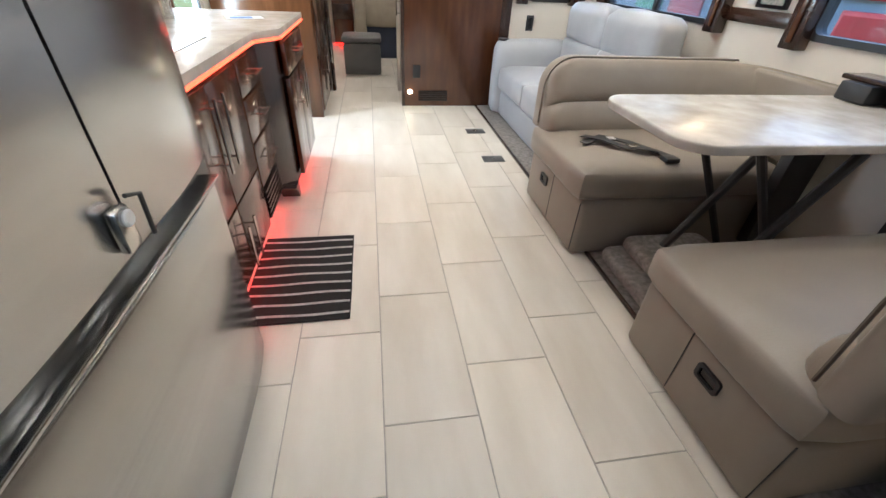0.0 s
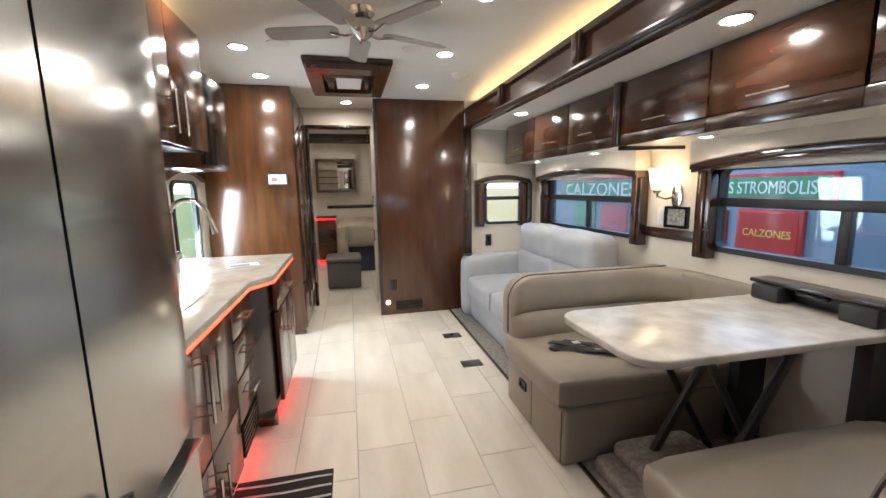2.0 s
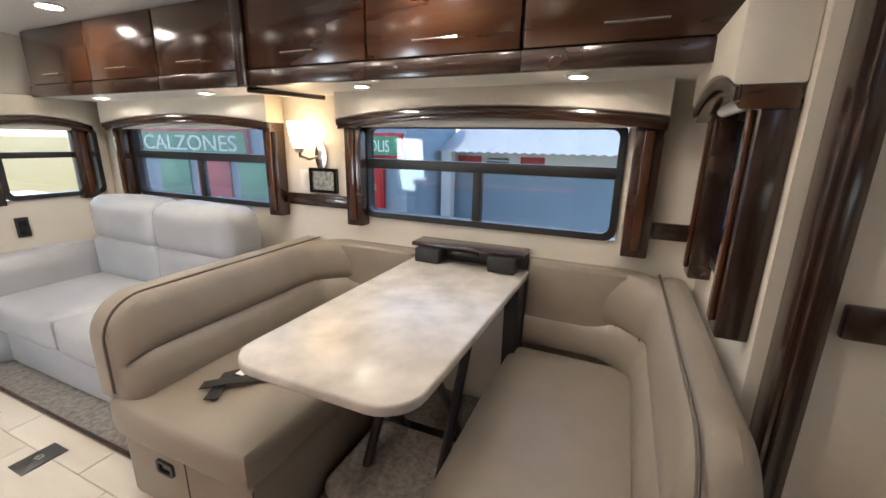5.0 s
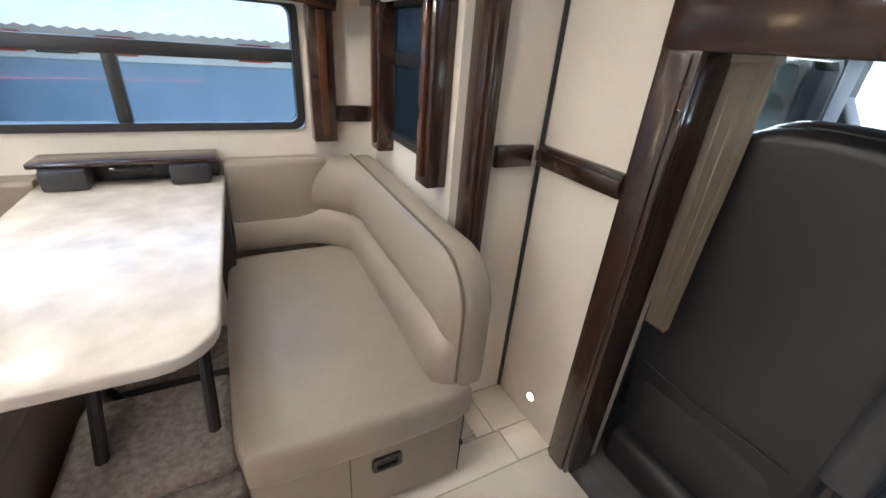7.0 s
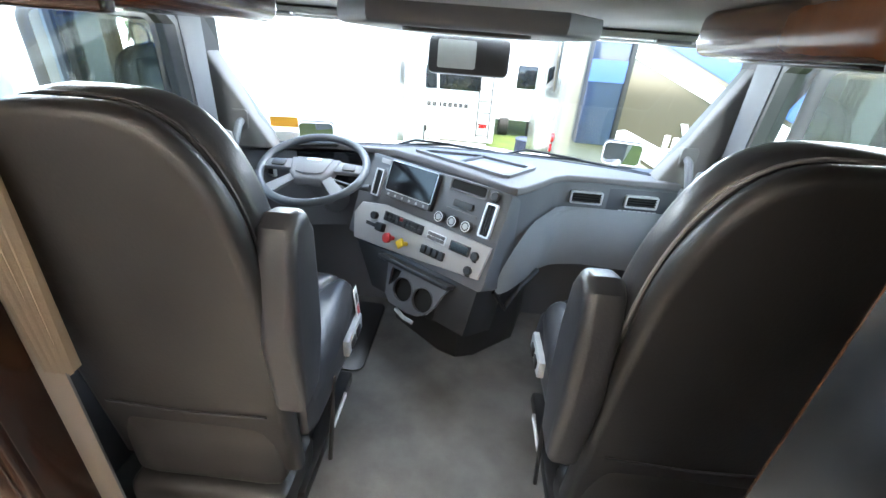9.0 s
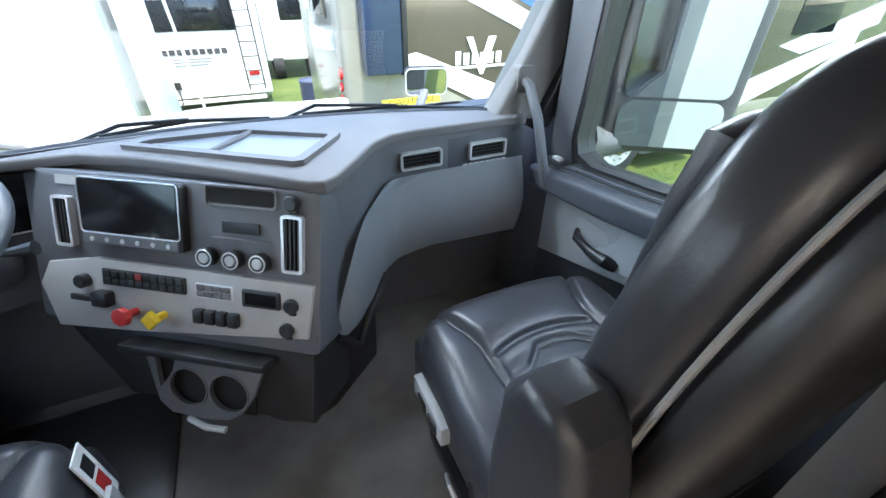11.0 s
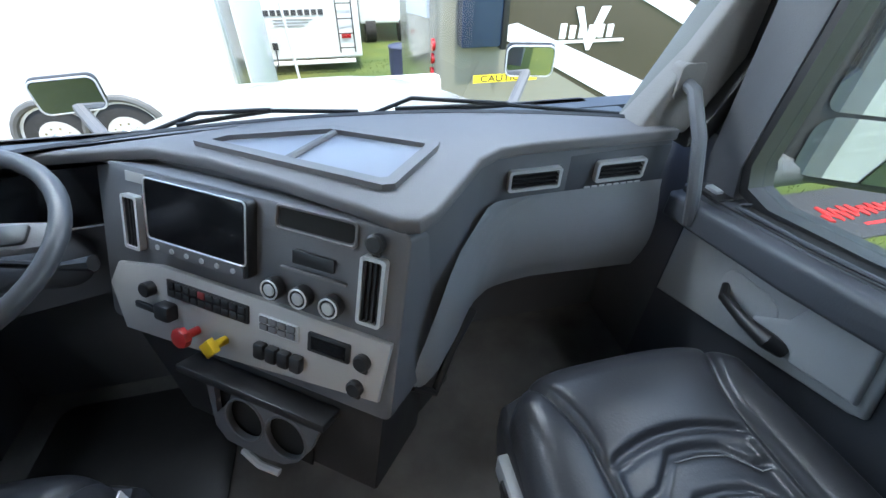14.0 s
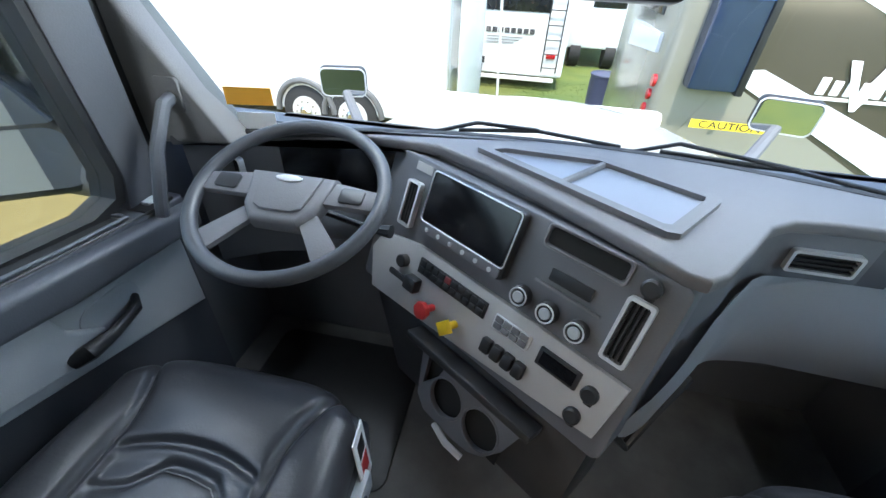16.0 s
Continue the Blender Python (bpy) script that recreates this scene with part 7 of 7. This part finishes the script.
def sign(y0, y1, z0, z1, rim, face, text, size, col, sq=1.0):
    s = part("sign_board", B(7.0, 7.08, y0, y1, z0, z1, 0.01), rim, fs)
    part("sign_face", B(6.985, 7.0, y0 + 0.06, y1 - 0.06, z0 + 0.06, z1 - 0.06), face, s)
    words(text, size, col, axes((6.98, (y0 + y1) / 2, z0 + (z1 - z0) / 2 - size * 0.36), (0, -1, 0), (0, 0, 1), (-1, 0, 0)), 0.004, "lettering", s, sq)
sign(4.45, 6.75, 1.04, 1.5, SIGNRED, SIGNGREEN, "ALLS STROMBOLIS", 0.3, SIGNWHITE, 0.74)
sign(4.85, 5.95, 0.1, 0.9, SIGNRED, SIGNRED, "CALZONES", 0.18, mat("yellow_sign_paint", (0.7, 0.5, 0.12), 0.5), 0.9)
sign(8.3, 12.2, 0.95, 1.55, SIGNRED, SIGNGREEN, "CALZONES", 0.5, SIGNWHITE, 1.3)
part("counter", B(6.6, 7.1, 4.5, 12.5, -0.35, -0.25), SIGNRED, fs)
for k in range(4):
    part("menu_panel", B(7.04, 7.09, 6.2 + k * 1.4, 7.3 + k * 1.4, -0.2, 0.85, 0.01), SIGNGREEN if k % 2 else SIGNRED, fs)
sh = thing("metal_roof_shed", "blue-grey shed with a pale corrugated metal roof", "shed", (10, 1, GZ))
part("wall", B(9.0, 12, -6.5, 4.2, GZ, 1.28), BOOTH, sh)
part("fascia_board", B(8.96, 9.0, -6.5, 4.2, 0.72, 1.2, 0.01), WHITEPL, sh, "pale board under the eaves")
bm = bmesh.new()
prev = None
for k in range(121):
    y = -6.42 + 0.09 * k
    zz = 0.04 * (k % 2)
    sec = [bm.verts.new((8.3, y, 1.15 + zz)), bm.verts.new((12.2, y, 2.55 + zz))]
    if prev:
        bm.faces.new((prev[0], sec[0], sec[1], prev[1]))
    prev = sec
bmesh.ops.solidify(bm, geom=bm.faces[:], thickness=0.02)
part("roof", bm, ROOFM, sh, "pale corrugated roof")
part("post", B(8.4, 8.62, 4.05, 4.27, GZ, 1.2), PAINTW, sh)
for yy, wide_ in ((3.55, 0.55), (2.2, 0.5), (0.2, 0.55)):
    part("notice", B(8.92, 8.96, yy, yy + wide_, 0.8, 1.08, 0.01), SIGNRED, sh)
for k in range(4):
    part("louvre", B(8.93, 8.965, 2.95, 3.45, 0.80 + 0.07 * k, 0.83 + 0.07 * k, 0.004), DARKGLASS, sh)
pk = thing("parked_car", "white car parked beyond the food stand", "car", (5, 13, GZ))
part("body", prism([(10.5, GZ + 0.3), (10.5, GZ + 0.85), (11.3, GZ + 0.95), (12.0, GZ + 1.45), (13.6, GZ + 1.45), (14.4, GZ + 0.95), (14.9, GZ + 0.8), (14.9, GZ + 0.3)], "x", 3.6, 5.3, 0.06, 3), PAINTW, pk)
part("side_glass", prism([(11.5, GZ + 0.98), (12.1, GZ + 1.38), (13.5, GZ + 1.38), (14.1, GZ + 0.98)], "x", 3.585, 3.605), DARKGLASS, pk)
for yy in (11.4, 14.0):
    part("wheel", tube([(3.58, yy, GZ + 0.32), (3.8, yy, GZ + 0.32)], 0.32, 24), TYRE, pk)
# low far trees close the horizon
TREE = mat("far_foliage", (0.03, 0.055, 0.015), 0.9, scale=3, col2=(0.07, 0.11, 0.03))
TRUNK = mat("bark", (0.09, 0.065, 0.045), 0.9, bump=0.5)
rng = random.Random(9)
for k in range(14):
    a = radians(200 + k * 11.0 + rng.uniform(-3, 3))
    R = rng.uniform(48, 62)
    tx, ty = R * math.cos(a), R * math.sin(a)
    tr = thing("tree", "leafy green tree behind the parked trailers", "tree", (tx, ty, GZ), "far trees")
    H_ = rng.uniform(6, 9)
    part("trunk", tube([(tx, ty, GZ), (tx + 0.1, ty, GZ + H_ * 0.35), (tx - 0.1, ty + 0.1, GZ + H_ * 0.7)], [0.28, 0.2, 0.08], 10), TRUNK, tr)
    bm = bmesh.new()
    for q in range(500):
        u = Vector((rng.gauss(0, 1), rng.gauss(0, 1), rng.gauss(0, 1))).normalized() * rng.uniform(0.5, 1) ** 0.5
        c = Vector((tx, ty, GZ + H_ * 0.65)) + Vector((u.x * H_ * 0.38, u.y * H_ * 0.38, u.z * H_ * 0.36)) * (1 + 0.3 * noise.noise(u * 2 + Vector((k, 0, 0))))
        e1 = Vector((rng.gauss(0, 1), rng.gauss(0, 1), rng.gauss(0, 1))).normalized() * 0.35
        e2 = Vector((rng.gauss(0, 1), rng.gauss(0, 1), rng.gauss(0, 1))).normalized() * 0.35
        bm.faces.new([bm.verts.new(c), bm.verts.new(c + e1), bm.verts.new(c + e1 + e2), bm.verts.new(c + e2)])
    part("crown", bm, TREE, tr, smooth=False)

# ---------------------------------------------------------------- floor tiles
def tile_mesh(w, l):
    bm = B(-w / 2, w / 2, -l / 2, l / 2, -0.008, 0.0, 0.0015, 1)
    me = bpy.data.meshes.new("tile")
    bm.to_mesh(me); bm.free()
    me.materials.append(TILE)
    return me


TW, TL, GAP = 0.302, 0.60, 0.004
tile_meshes = {}
for i in range(-5, 4):
    x0, x1 = max(0.147 + i * TW, -1.1), min(0.147 + (i + 1) * TW, 1.193)
    first = 0.813 + 0.203 * i
    k0 = math.floor((0.08 - first) / TL)
    for k in range(k0, k0 + 16):
        y0, y1 = max(first + k * TL, 0.08), min(first + (k + 1) * TL, 8.24)
        w, l = round(x1 - x0 - GAP, 3), round(y1 - y0 - GAP, 3)
        if w < 0.01 or l < 0.01:
            continue
        if (w, l) not in tile_meshes:
            tile_meshes[w, l] = tile_mesh(w, l)
        t = new("tile", tile_meshes[w, l])
        t.location = ((x0 + x1) / 2, (y0 + y1) / 2, 0.0)
        t.parent = floor

for x0, x1, y0, y1 in ((1.197, 1.398, 0.084, 0.24), (1.197, 1.398, 0.244, 0.318)):
    t = new("tile", tile_mesh(round(x1 - x0, 3), round(y1 - y0, 3)))
    t.location = ((x0 + x1) / 2, (y0 + y1) / 2, 0.0)
    t.parent = floor
